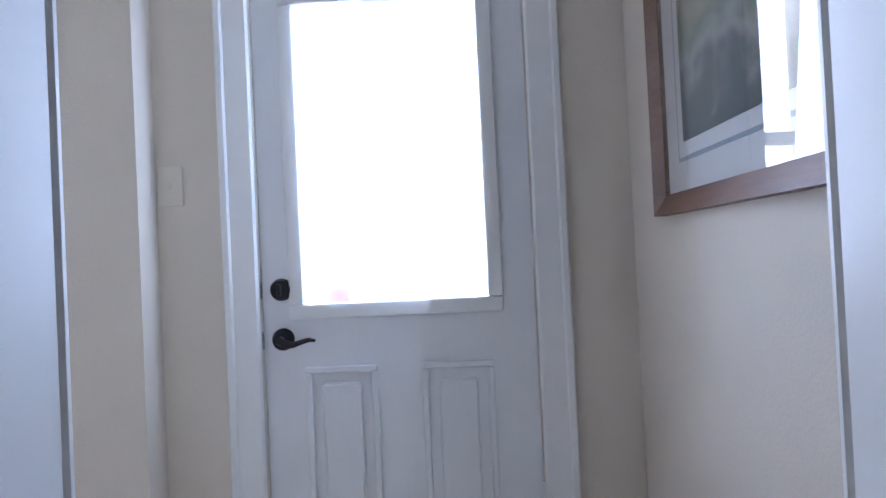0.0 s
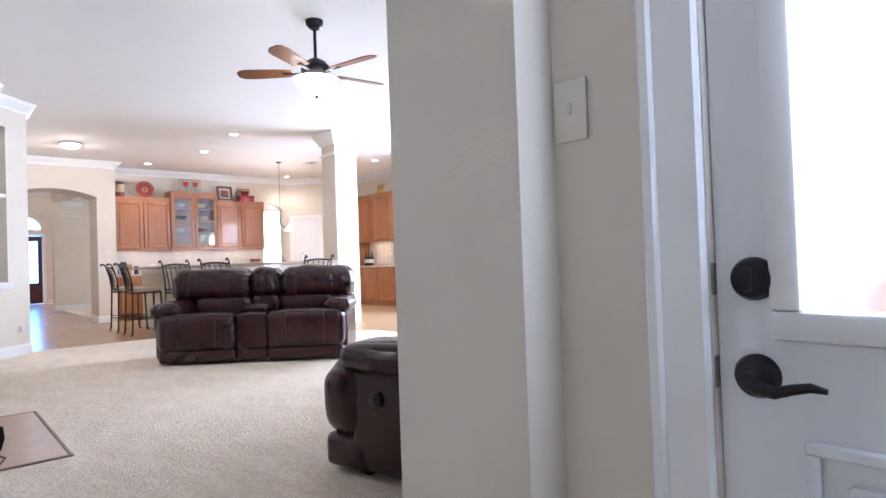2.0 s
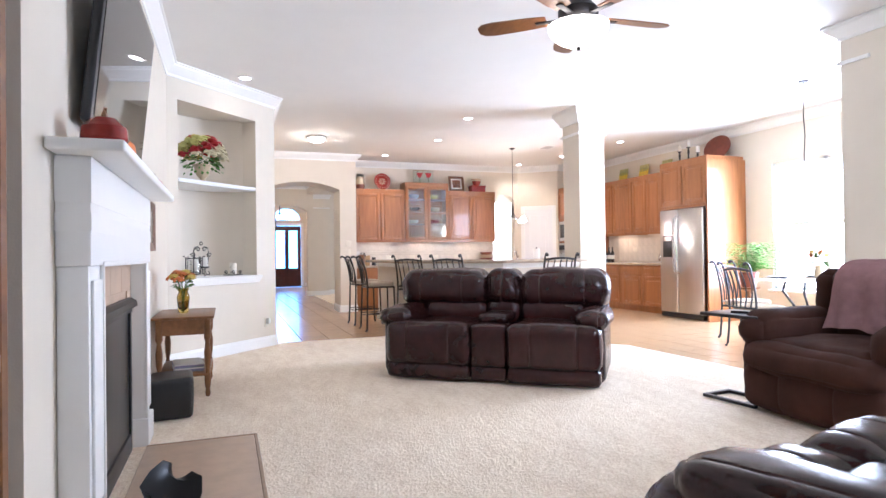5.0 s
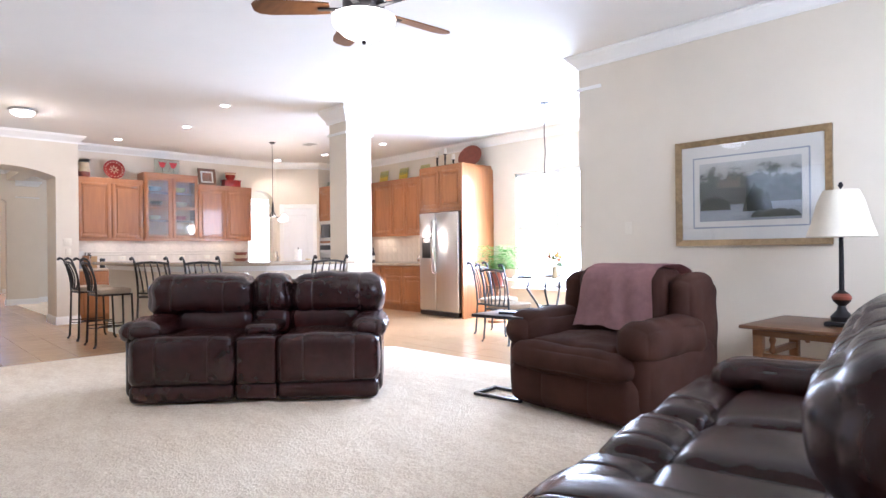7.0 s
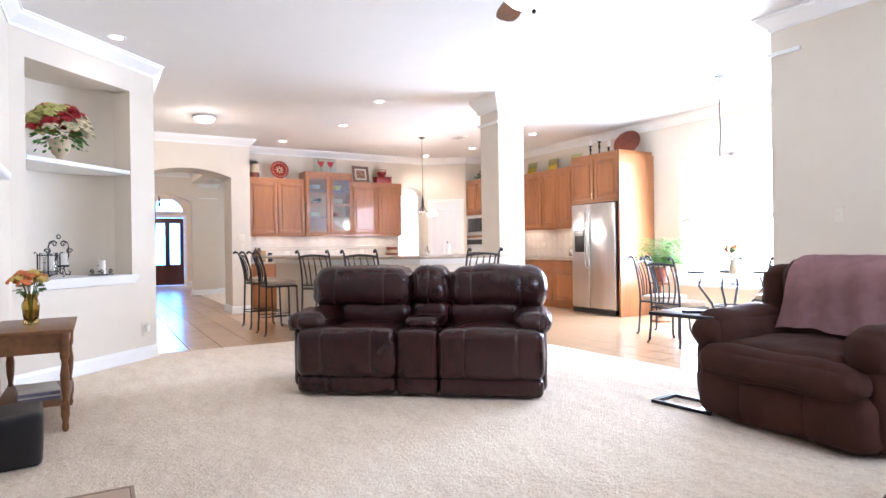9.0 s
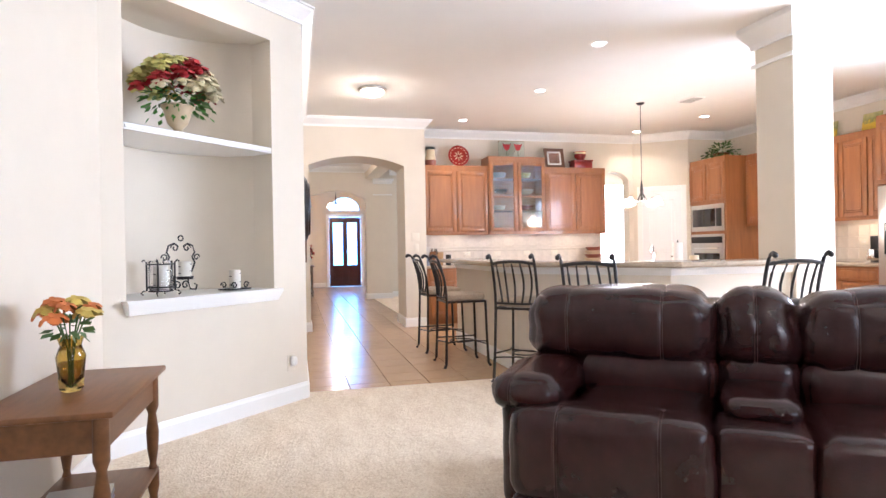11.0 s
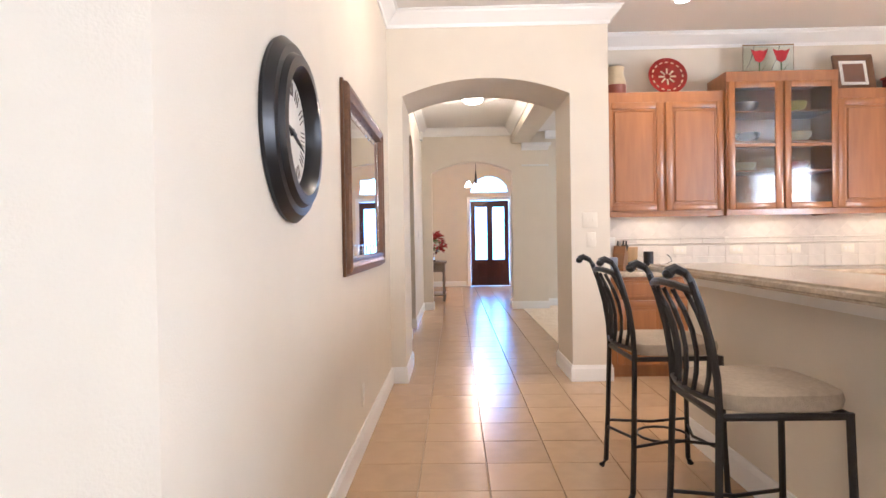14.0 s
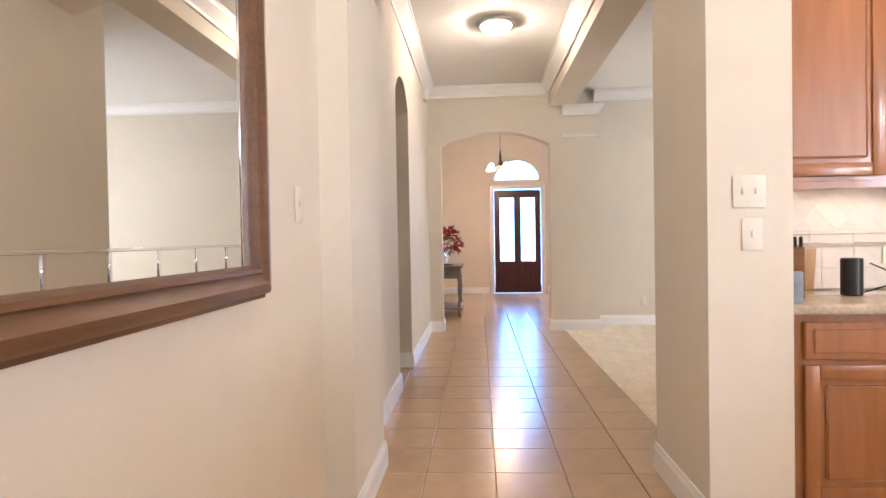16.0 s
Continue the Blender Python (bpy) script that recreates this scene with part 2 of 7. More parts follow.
def cushion(bm, x0, x1, y0, y1, z0, z1, n=4.0, u=28, v=16, sag=0.0):
    """A padded block: a superellipsoid with full faces and rounded edges."""
    c, h = ((x0 + x1) / 2, (y0 + y1) / 2, (z0 + z1) / 2), ((x1 - x0) / 2, (y1 - y0) / 2, (z1 - z0) / 2)
    e = 2.0 / n
    f = lambda w: math.copysign(abs(w) ** e, w)
    grid = []
    for j in range(v + 1):
        b = -math.pi / 2 + math.pi * j / v
        row = []
        for i in range(u):
            a = 2 * math.pi * (i + 0.5) / u
            x, y, z = f(math.cos(b)) * f(math.cos(a)), f(math.cos(b)) * f(math.sin(a)), f(math.sin(b))
            if sag and z > 0:
                z -= sag * (1 - x * x) * (1 - y * y)
            row.append(bm.verts.new((c[0] + h[0] * x, c[1] + h[1] * y, c[2] + h[2] * z)))
        grid.append(row)
    for j in range(v):
        for i in range(u):
            k = (i + 1) % u
            bm.faces.new((grid[j][i], grid[j][k], grid[j + 1][k], grid[j + 1][i]))
    for row in grid:
        for w in row:
            w.co += noise.noise_vector(w.co * 5.0 + Vector((x0 * 3, y0 * 5, z0))) * min(0.009, h[0] * 0.08, h[1] * 0.08, h[2] * 0.08)
    bmesh.ops.remove_doubles(bm, verts=grid[0] + grid[v], dist=0.004)
    return bm


def lathe(bm, profile, c=(0, 0, 0), seg=20):
    """Turned shape: (radius, height) pairs round the vertical through c."""
    rings = []
    for r, z in profile:
        rings.append([bm.verts.new((c[0] + max(r, 1e-4) * math.cos(2 * math.pi * i / seg), c[1] + max(r, 1e-4) * math.sin(2 * math.pi * i / seg), c[2] + z)) for i in range(seg)])
    for a, b in zip(rings, rings[1:]):
        for i in range(seg):
            k = (i + 1) % seg
            bm.faces.new((a[i], a[k], b[k], b[i]))
    bm.faces.new(rings[0][::-1])
    bm.faces.new(rings[-1])
    return bm


def tube(bm, pts, r, seg=8, closed=False):
    """A rod of radius r (or one radius a point) along points."""
    pts = [Vector(p) for p in pts]
    n, rings = len(pts), []
    for i, p in enumerate(pts):
        a = pts[i - 1] if i or closed else p
        b = pts[(i + 1) % n] if i < n - 1 or closed else p
        d = (b - a).normalized()
        up = Vector((0, 0, 1)) if abs(d.z) < 0.9 else Vector((1, 0, 0))
        s = d.cross(up).normalized()
        w = s.cross(d)
        rr = r[i] if isinstance(r, (list, tuple)) else r
        rings.append([bm.verts.new(p + rr * (math.cos(2 * math.pi * k / seg) * s + math.sin(2 * math.pi * k / seg) * w)) for k in range(seg)])
    pairs = list(zip(rings, rings[1:])) + ([(rings[-1], rings[0])] if closed else [])
    for a, b in pairs:
        for k in range(seg):
            q = (k + 1) % seg
            bm.faces.new((a[k], a[q], b[q], b[k]))
    if not closed:
        bm.faces.new(rings[0][::-1])
        bm.faces.new(rings[-1])
    return bm


def prism(bm, poly, axis, a0, a1):
    """An outline of (u, z) drawn out between a0 and a1 along axis; u runs along the other level axis."""
    put = (lambda u, z, a: (a, u, z)) if axis == "x" else (lambda u, z, a: (u, a, z)) if axis == "y" else (lambda u, z, a: (u, z, a))
    lo, hi = [bm.verts.new(put(u, z, a0)) for u, z in poly], [bm.verts.new(put(u, z, a1)) for u, z in poly]
    bm.faces.new(lo)
    bm.faces.new(hi[::-1])
    for i in range(len(poly)):
        k = (i + 1) % len(poly)
        bm.faces.new((lo[i], hi[i], hi[k], lo[k]))
    return bm


def sweep(bm, pts, profile):
    """A moulding along level points, mitred; profile of (out to the left of the way, height)."""
    pts = [Vector((x, y)) for x, y in pts]
    rings = []
    for i, p in enumerate(pts):
        d0 = (p - pts[i - 1]).normalized() if i else (pts[1] - p).normalized()
        d1 = (pts[i + 1] - p).normalized() if i < len(pts) - 1 else d0
        n0, n1 = Vector((-d0.y, d0.x)), Vector((-d1.y, d1.x))
        m = (n0 + n1) / (1 + n0.dot(n1))
        rings.append([bm.verts.new((p.x + m.x * o, p.y + m.y * o, z)) for o, z in profile])
    for a, b in zip(rings, rings[1:]):
        for k in range(len(profile)):
            q = (k + 1) % len(profile)
            bm.faces.new((a[k], b[k], b[q], a[q]))
    bm.faces.new(rings[0])
    bm.faces.new(rings[-1][::-1])
    return bm


def mesh_of(bm, name, mat, smooth=False):
    bmesh.ops.recalc_face_normals(bm, faces=bm.faces)
    me = bpy.data.meshes.new(name)
    bm.to_mesh(me)
    bm.free()
    me.materials.append(mat)
    if smooth:
        me.shade_smooth()
        me.set_sharp_from_angle(angle=radians(38))
    return me


def part(name, bm, mat, parent, label="", smooth=True):
    ob = new(name, mesh_of(bm, name, mat, smooth))
    ob.parent = parent
    return tagged(ob, label) if label else ob


def thing(name, m, label, category, group=""):
    ob = new(name)
    ob.empty_display_size = 0.1
    ob.matrix_world = m
    return tagged(ob, label, category, group)


def fixed(name, bm, mat, label, category="", smooth=False):
    """A piece of the setting."""
    return tagged(new(name, mesh_of(bm, name, mat, smooth)), label, category or name.split("_")[0], kind="structure")


def B():
    return bmesh.new()


# ---- the setting ----
H = 3.0


def walls(name, boxes, label, mat=None):
    bm = B()
    for b in boxes:
        box(bm, *b)
    return fixed(name, bm, mat or WALL, label, "wall")


def arch_poly(u0, u1, o0, o1, spring, rise, top):
    """The outline of a wall from u0 to u1 with an opening o0 to o1 whose flat arch springs at a height and rises."""
    pts = [(u0, 0), (o0, 0), (o0, spring)]
    half = (o1 - o0) / 2
    rad = (half * half + rise * rise) / (2 * rise)
    for i in range(1, 16):
        u = half * (i / 8 - 1)
        pts.append((o0 + half + u, spring + rise - rad + math.sqrt(rad * rad - u * u)))
    return pts + [(o1, spring), (o1, 0), (u1, 0), (u1, top), (u0, top)]


# living room
walls("wall_picture", [(-4.55, -0.9, 7.1, 7.3, 0, H)], "cream painted living room wall behind the recliner")
walls("wall_east", [(-0.9, -0.5, 2.53, 4.4, 0, H), (-0.9, -0.5, 6.4, 7.3, 0, H), (-0.9, -0.5, 4.4, 6.4, 0, 1.1), (-0.9, -0.5, 4.4, 6.4, 2.4, H)], "thick cream wall beside the patio door, with an added window opening")
walls("wall_fireplace", [(-7.33, -2.95, 1.2, 1.55, 0, H)], "cream wall round the fireplace")
walls("wall_recess", [(-3.1, -1.8, 1.0, 1.15, 0, H)], "cream wall behind the display cabinet")
walls("wall_south", [(-1.8, -1.69, 1.35, 1.58, 0, H), (-0.87, -0.7, 1.35, 1.58, 0, H), (-0.7, -0.058, 1.35, 1.5, 0, H), (-1.69, -0.87, 1.35, 1.58, 2.05, H), (-1.8, -1.7, 1.0, 1.35, 0, H)], "cream wall holding the white interior door")
# diagonal niche wall: local frame with x along the wall, from the hall corner towards the fireplace
NICHE = pose(-8.4, 2.65, 0, 0, 0, -45)
NW, N0, N1, NZ0, NZS, NZ1 = 1.56, 0.32, 1.42, 0.865, 1.88, 2.66
bm = B()
box(bm, 0, N0, -0.2, 0, 0, H)
box(bm, N1, NW + 0.25, -0.2, 0, 0, H)
box(bm, N0, N1, -0.2, 0, 0, NZ0 - 0.09)
box(bm, N0, N1, -0.2, 0, NZ1, H)
w = fixed("wall_niche", bm, WALL, "cream diagonal wall with an arched-back display niche", "wall")
w.matrix_world = NICHE
bm = B()
back = [(N0 + (N1 - N0) * i / 16, -0.2 - 0.38 * math.sin(math.pi * i / 16) ** 0.55) for i in range(17)]
outer = [(N0 - 0.05 + (N1 - N0 + 0.1) * i / 16, -0.205 - 0.46 * math.sin(math.pi * i / 16) ** 0.45) for i in range(17)]
prism(bm, back + outer[::-1], "z", NZ0 - 0.1, NZ1 + 0.02)
prism(bm, outer, "z", NZ1 + 0.02, NZ1 + 0.06)
prism(bm, outer, "z", NZ0 - 0.14, NZ0 - 0.1)
w = fixed("wall_niche_back", bm, WALL, "cream curved back of the display niche", "wall", True)
w.matrix_world = NICHE


def niche_ledge(name, z0, z1, out, label):
    bm = B()
    prism(bm, [(u, v + 0.01) for u, v in back] + [(N1 + out * 0.42, 0.0), (N1 + out * 0.42, out), (N0 - out * 0.42, out), (N0 - out * 0.42, 0.0)], "z", z0, z1)
    if out > 0.01:
        for v in bm.verts:
            if abs(v.co.z - z0) < 1e-5 and v.co.y > -1e-4:
                v.co.x += 0.028 if v.co.x < (N0 + N1) / 2 else -0.028
                v.co.y -= 0.04 if v.co.y > out - 1e-4 else 0.0
    bmesh.ops.bevel(bm, geom=[e for e in bm.edges if abs(e.verts[0].co.y - out) < 1e-4 and abs(e.verts[1].co.y - out) < 1e-4], offset=0.012, segments=2, affect="EDGES")
    o = fixed(name, bm, TRIM, label, "shelf")
    o.matrix_world = NICHE


niche_ledge("trim_niche_sill", NZ0 - 0.085, NZ0, 0.075, "white moulded sill of the display niche")
niche_ledge("trim_niche_shelf", NZS - 0.04, NZS, 0.004, "white curved shelf across the display niche")

# clock wall and the arch into the hall
walls("wall_clock", [(-12.15, -8.4, 2.45, 2.65, 0, H)], "cream hall wall with clock and mirror")
bm = B()
prism(bm, arch_poly(2.45, 4.43, 2.77, 4.12, 2.325, 0.135, H), "x", -12.82, -12.15)
fixed("wall_hall_arch", bm, WALL, "thick cream wall with an arched opening into the hall", "wall")
bm = B()
prism(bm, arch_poly(4.43, 8.27, 7.62, 8.16, 2.25, 0.14, H), "x", -13.0, -12.82)
fixed("wall_kitchen", bm, WALL, "cream kitchen wall with an arched opening", "wall")
bm = B()
prism(bm, [(-12.82, 8.25), (-12.25, 8.93), (-12.25, 9.65), (-12.35, 9.65), (-12.35, 8.97), (-12.9, 8.3)], "z", 0, H)
fixed("wall_pantry", bm, WALL, "cream angled wall of the pantry", "wall")
WX0, WX1, WZ0, WZ1 = -7.45, -5.0, 0.5, 2.35
walls("wall_nook", [(-12.35, WX0, 9.65, 9.85, 0, H), (WX1, -4.35, 9.65, 9.85, 0, H), (WX0, WX1, 9.65, 9.85, 0, WZ0), (WX0, WX1, 9.65, 9.85, WZ1, H)], "pale wall with the breakfast nook window")
walls("wall_nook_side", [(-4.55, -4.35, 7.3, 9.65, 0, H)], "pale side wall of the breakfast nook")
walls("wall_breakfast_room", [(-15.0, -14.9, 8.6, 10.5, 0, 0.4), (-15.0, -14.9, 8.6, 10.5, 2.4, H), (-14.9, -13.0, 6.5, 6.6, 0, H), (-14.9, -12.9, 10.4, 10.5, 0, H), (-15.0, -14.9, 6.5, 8.6, 0, H), (-15.0, -14.9, 10.1, 10.5, 0.4, 2.4), (-13.0, -12.92, 8.27, 10.4, 0, H)], "pale wall seen through the kitchen arch")

# hall, dining room and foyer
bm = B()
prism(bm, arch_poly(-17.16, -12.82, -15.13, -14.33, 2.28, 0.19, H), "y", 2.52, 2.65)
fixed("wall_hall_side", bm, WALL, "cream hall wall with an arched side opening", "wall")
walls("wall_side_passage", [(-15.7, -13.5, 0.9, 1.0, 0, H), (-15.7, -15.6, 1.0, 2.52, 0, H), (-13.6, -13.5, 1.0, 2.52, 0, H)], "olive cream wall inside the side passage")
bm = B()
prism(bm, arch_poly(2.0, 4.3, 2.81, 4.14, 2.28, 0.17, H), "x", -17.36, -17.16)
fixed("wall_foyer_arch", bm, WALL, "cream wall with an arch into the foyer", "wall")
walls("wall_dining_header", [(-17.16, -12.82, 4.14, 4.43, 2.74, H)], "cream header beam between hall and dining room")
walls("wall_dining_pilaster", [(-17.56, -17.16, 4.3, 4.72, 0, 2.74)], "square cream pilaster with a white cap")
walls("wall_dining_pilaster_near", [(-13.4, -12.82, 4.34, 4.74, 0, 2.74)], "square cream pilaster beside the kitchen pier")
walls("wall_dining", [(-17.75, -17.56, 4.3, 8.6, 0, H), (-13.2, -13.0, 4.43, 6.5, 0, H), (-15.2, -15.0, 6.5, 8.6, 0, H), (-15.0, -13.2, 6.4, 6.5, 0, H), (-17.75, -16.2, 8.4, 8.6, 0, H), (-16.2, -15.2, 8.4, 8.6, 0, 0.6), (-16.2, -15.2, 8.4, 8.6, 2.4, H)], "pale wall of the carpeted dining room")
bm = B()
box(bm, -22.35, -22.15, 2.0, 3.56, 0, 3.6)
box(bm, -22.35, -22.15, 4.56, 5.4, 0, 3.6)
top = [(4.56, 2.32)] + [(4.06 + 0.48 * math.cos(math.pi * i / 14), 2.32 + 0.44 * math.sin(math.pi * i / 14)) for i in range(0, 15)] + [(3.56, 2.32), (3.56, 3.6), (4.56, 3.6)]
prism(bm, top, "x", -22.35, -22.15)
box(bm, -22.35, -22.15, 3.56, 4.56, 2.16, 2.32)
fixed("wall_front", bm, WALL, "warm cream wall round the front door", "wall")
walls("wall_foyer", [(-22.15, -17.36, 2.3, 2.5, 0, 3.6), (-22.15, -17.56, 5.2, 5.4, 0, 3.6), (-17.36, -17.16, 2.0, 4.3, H, 3.6)], "warm cream foyer wall")

# corner by the patio door and the doorway the walk starts in
walls("wall_patio", [(-0.5, -0.2, 2.64, 2.8, 0, H), (0.63, 1.1, 2.64, 2.8, 0, H), (-0.2, 0.63, 2.64, 2.8, 2.05, H)], "cream wall round the patio door")
walls("wall_vestibule", [(0.93, 1.1, 1.5, 2.64, 0, H)], "cream wall with a framed landscape")
walls("wall_back_hall", [(-0.4, -0.3, -1.0, 1.35, 0, H), (1.5, 1.6, -1.0, 1.5, 0, H), (-0.4, 1.6, -1.1, -1.0, 0, H), (0.808, 1.5, 1.35, 1.5, 0, H), (-0.058, 0.808, 1.35, 1.5, 2.068, H)], "cream wall of the passage behind the start")

# ceilings
bm = B()
box(bm, -12.82, 1.6, -1.1, 9.85, H, H + 0.1)
fixed("ceiling", bm, CEIL, "white textured living room and kitchen ceiling", "ceiling")
bm = B()
box(bm, -17.16, -12.82, 0.9, 10.5, H, H + 0.1)
box(bm, -17.8, -17.16, 4.3, 10.5, H, H + 0.1)
fixed("ceiling_hall", bm, CEIL, "white hall and dining room ceiling", "ceiling")
bm = B()
box(bm, -22.35, -17.16, 2.0, 5.4, 3.6, 3.7)
fixed("ceiling_foyer", bm, CEIL, "white foyer ceiling", "ceiling")

# floors: a slab, the carpet on it, and the tile bed
bm = B()
box(bm, -22.4, 1.6, -1.1, 10.5, -0.15, -0.012)
fixed("floor_slab", bm, GROUT, "grout bed under tile and carpet", "floor")
CARPET_EDGE = [(-8.55, 1.0), (-8.55, 4.3), (-6.62, 6.42), (-4.4, 6.5), (-4.4, 7.12), (-0.4, 7.12), (-0.4, 2.66), (1.0, 2.66), (1.6, 1.5), (1.6, -1.1), (-0.1, -1.1), (-0.1, 1.0)]
bm = B()
prism(bm, CARPET_EDGE, "z", -0.01, 0.004)
fixed("floor_carpet", bm, CARPET, "beige cut-pile carpet in the living room", "carpet")
bm = B()
box(bm, -17.56, -13.0, 4.3, 8.4, -0.01, 0.006)
fixed("floor_dining_carpet", bm, CARPET, "beige carpet in the dining room", "carpet")

# mouldings
CROWN = [(0, H - 0.13), (0.012, H - 0.13), (0.016, H - 0.105), (0.05, H - 0.07), (0.085, H - 0.035), (0.09, H - 0.018), (0.105, H - 0.015), (0.105, H - 0.002), (0, H - 0.002)]
BASE = [(0, 0.0), (0.016, 0.0), (0.016, 0.1), (0.011, 0.115), (0.008, 0.13), (0, 0.13)]


def moulding(name, pts, profile, label):
    fixed(name, sweep(B(), pts, profile), TRIM, label, "trim")


RUN = [(-0.9, 7.1), (-4.55, 7.1), (-4.55, 9.65), (-12.25, 9.65), (-12.25, 8.93), (-12.82, 8.25), (-12.82, 4.43), (-12.15, 4.43), (-12.15, 2.65), (-8.4, 2.65), (-7.3, 1.55), (-2.95, 1.55), (-2.95, 1.15), (-1.8, 1.15), (-1.8, 1.58), (-0.7, 1.58), (-0.7, 1.5), (0.93, 1.5), (0.93, 2.64), (-0.5, 2.64), (-0.5, 2.53), (-0.9, 2.53), (-0.9, 7.08)]
moulding("trim_crown", RUN, CROWN, "white crown moulding of the living room and kitchen")
moulding("trim_crown_hall", [(-12.84, 4.13), (-17.15, 4.13), (-17.15, 2.65), (-12.84, 2.65)], CROWN, "white crown moulding in the hall")
moulding("trim_crown_dining", [(-15.2, 8.4), (-17.55, 8.4), (-17.55, 4.75)], CROWN, "white crown moulding in the dining room")
moulding("baseboard_picture", [(-0.9, 7.1), (-4.55, 7.1), (-4.55, 9.65), (-7.9, 9.65)], BASE, "white baseboard")
moulding("baseboard_pier", [(-12.22, 4.43), (-12.15, 4.43), (-12.15, 4.12), (-12.82, 4.12), (-12.82, 4.43)], BASE, "white baseboard round the arch pier")
moulding("baseboard_clock", [(-12.82, 2.65), (-12.82, 2.77), (-12.15, 2.77), (-12.15, 2.65), (-8.4, 2.65), (-7.3, 1.55), (-4.96, 1.55)], BASE, "white baseboard along the clock and niche walls")
moulding("baseboard_chimney", [(-3.26, 1.55), (-2.95, 1.55), (-2.95, 1.15)], BASE, "white baseboard beside the fireplace")
moulding("baseboard_hall", [(-17.16, 2.81), (-17.16, 2.65), (-15.13, 2.65), (-15.13, 2.53)], BASE, "white hall baseboard")
moulding("baseboard_hall_near", [(-14.33, 2.53), (-14.33, 2.65), (-12.84, 2.65)], BASE, "white hall baseboard")
moulding("baseboard_pilaster", [(-12.82, 4.34), (-13.4, 4.34), (-13.4, 4.74), (-13.2, 4.74)][::-1], BASE, "white baseboard round the near pilaster")
moulding("baseboard_foyer", [(-17.36, 4.14), (-17.16, 4.14), (-17.16, 4.72), (-17.56, 4.72), (-17.56, 8.4)][::-1], BASE, "white baseboard round the pilaster")
moulding("baseboard_front", [(-17.56, 5.2), (-22.15, 5.2), (-22.15, 4.66)], BASE, "white foyer baseboard")
moulding("baseboard_front_side", [(-22.15, 3.46), (-22.15, 2.5), (-17.36, 2.5), (-17.36, 2.81), (-17.18, 2.81)], BASE, "white foyer baseboard")
moulding("baseboard_stub", [(-0.3, 2.64), (-0.5, 2.64), (-0.5, 2.53), (-0.9, 2.53), (-0.9, 7.1)], BASE, "white baseboard")
moulding("baseboard_vestibule", [(0.93, 1.5), (0.93, 2.64), (0.73, 2.64)], BASE, "white baseboard")
PILBAND = [(0, 2.36), (0.02, 2.36), (0.025, 2.38), (0, 2.39)]
PILCAP = [(0, 2.62), (0.02, 2.63), (0.03, 2.67), (0.06, 2.7), (0.07, 2.74), (0, 2.74)]
moulding("trim_pilaster_cap", [(-17.56, 4.72), (-17.16, 4.72), (-17.16, 4.3)], PILCAP, "white moulded pilaster cap")
moulding("trim_pilaster_band", [(-17.56, 4.72), (-17.16, 4.72), (-17.16, 4.3)], PILBAND, "thin white band on the pilaster")
moulding("trim_pier_cap", [(-13.2, 4.74), (-13.4, 4.74), (-13.4, 4.34), (-12.83, 4.34)], PILCAP, "white moulded cap under the header beam")
moulding("trim_picture_wall_end", [(-4.3, 7.1), (-4.55, 7.1), (-4.55, 7.3)], [(0, 2.66), (0.02, 2.66), (0.02, 2.69), (0, 2.69)], "thin white band on the wall end")


# column in the bar
bm = B()
box(bm, -8.05, -7.65, 6.48, 6.88, 0, H, 0.012)
fixed("column", bm, WALL, "square cream column at the end of the bar", "column")
bm = B()
ring = [(-7.85, 6.48)] + [(-8.05, 6.48), (-8.05, 6.88), (-7.65, 6.88), (-7.65, 6.48)] + [(-7.85, 6.48)]
sweep(bm, ring, [(0, H - 0.2), (0.02, H - 0.2), (0.03, H - 0.16), (0.07, H - 0.1), (0.1, H - 0.05), (0.1, H - 0.001), (0, H - 0.001)])
sweep(bm, ring, [(0, H - 0.36), (0.02, H - 0.36), (0.02, H - 0.33), (0, H - 0.33)])
fixed("trim_column_cap", bm, TRIM, "white moulded capital of the column", "trim")


# ---- doors and windows ----
def casing(name, axis, plane, u0, u1, z1, w, out, label):
    """A white casing of two legs and a head round an opening, standing out from a wall."""
    bm = B()
    for a, b, c, d in ((u0 - w, u0, 0, z1 + w), (u1, u1 + w, 0, z1 + w), (u0, u1, z1, z1 + w)):
        lo, hi = sorted((plane, plane + out))
        ext = (lo, hi, a, b, c, d) if axis == "x" else (a, b, lo, hi, c, d)
        box(bm, *ext, 0.006, 1)
    for a, b, c, d in ((u0 - w, u0 - w + 0.025, 0, z1 + w), (u1 + w - 0.025, u1 + w, 0, z1 + w), (u0 - w, u1 + w, z1 + w - 0.025, z1 + w)):
        lo, hi = sorted((plane, plane + out * 1.5))
        ext = (lo, hi, a, b, c, d) if axis == "x" else (a, b, lo, hi, c, d)
        box(bm, *ext, 0.005, 1)
    fixed(name, bm, TRIM, label, "trim")


casing("trim_patio_casing", "y", 2.64, -0.2, 0.63, 2.05, 0.1, -0.018, "white casing round the patio door")
casing("trim_inner_door_casing", "y", 1.58, -1.69, -0.87, 2.05, 0.08, 0.018, "white casing of the interior door")
casing("trim_start_casing", "y", 1.5, -0.04, 0.79, 2.05, 0.07, 0.018, "white casing of the starting doorway")
bm = B()
box(bm, -0.058, -0.042, 1.345, 1.499, 0.0, 2.068, 0.003, 1)
box(bm, 0.792, 0.808, 1.345, 1.499, 0.0, 2.068, 0.003, 1)
box(bm, -0.042, 0.792, 1.345, 1.499, 2.052, 2.068, 0.003, 1)
fixed("trim_start_jamb", bm, TRIM, "white glossy jamb lining of the starting doorway", "trim")
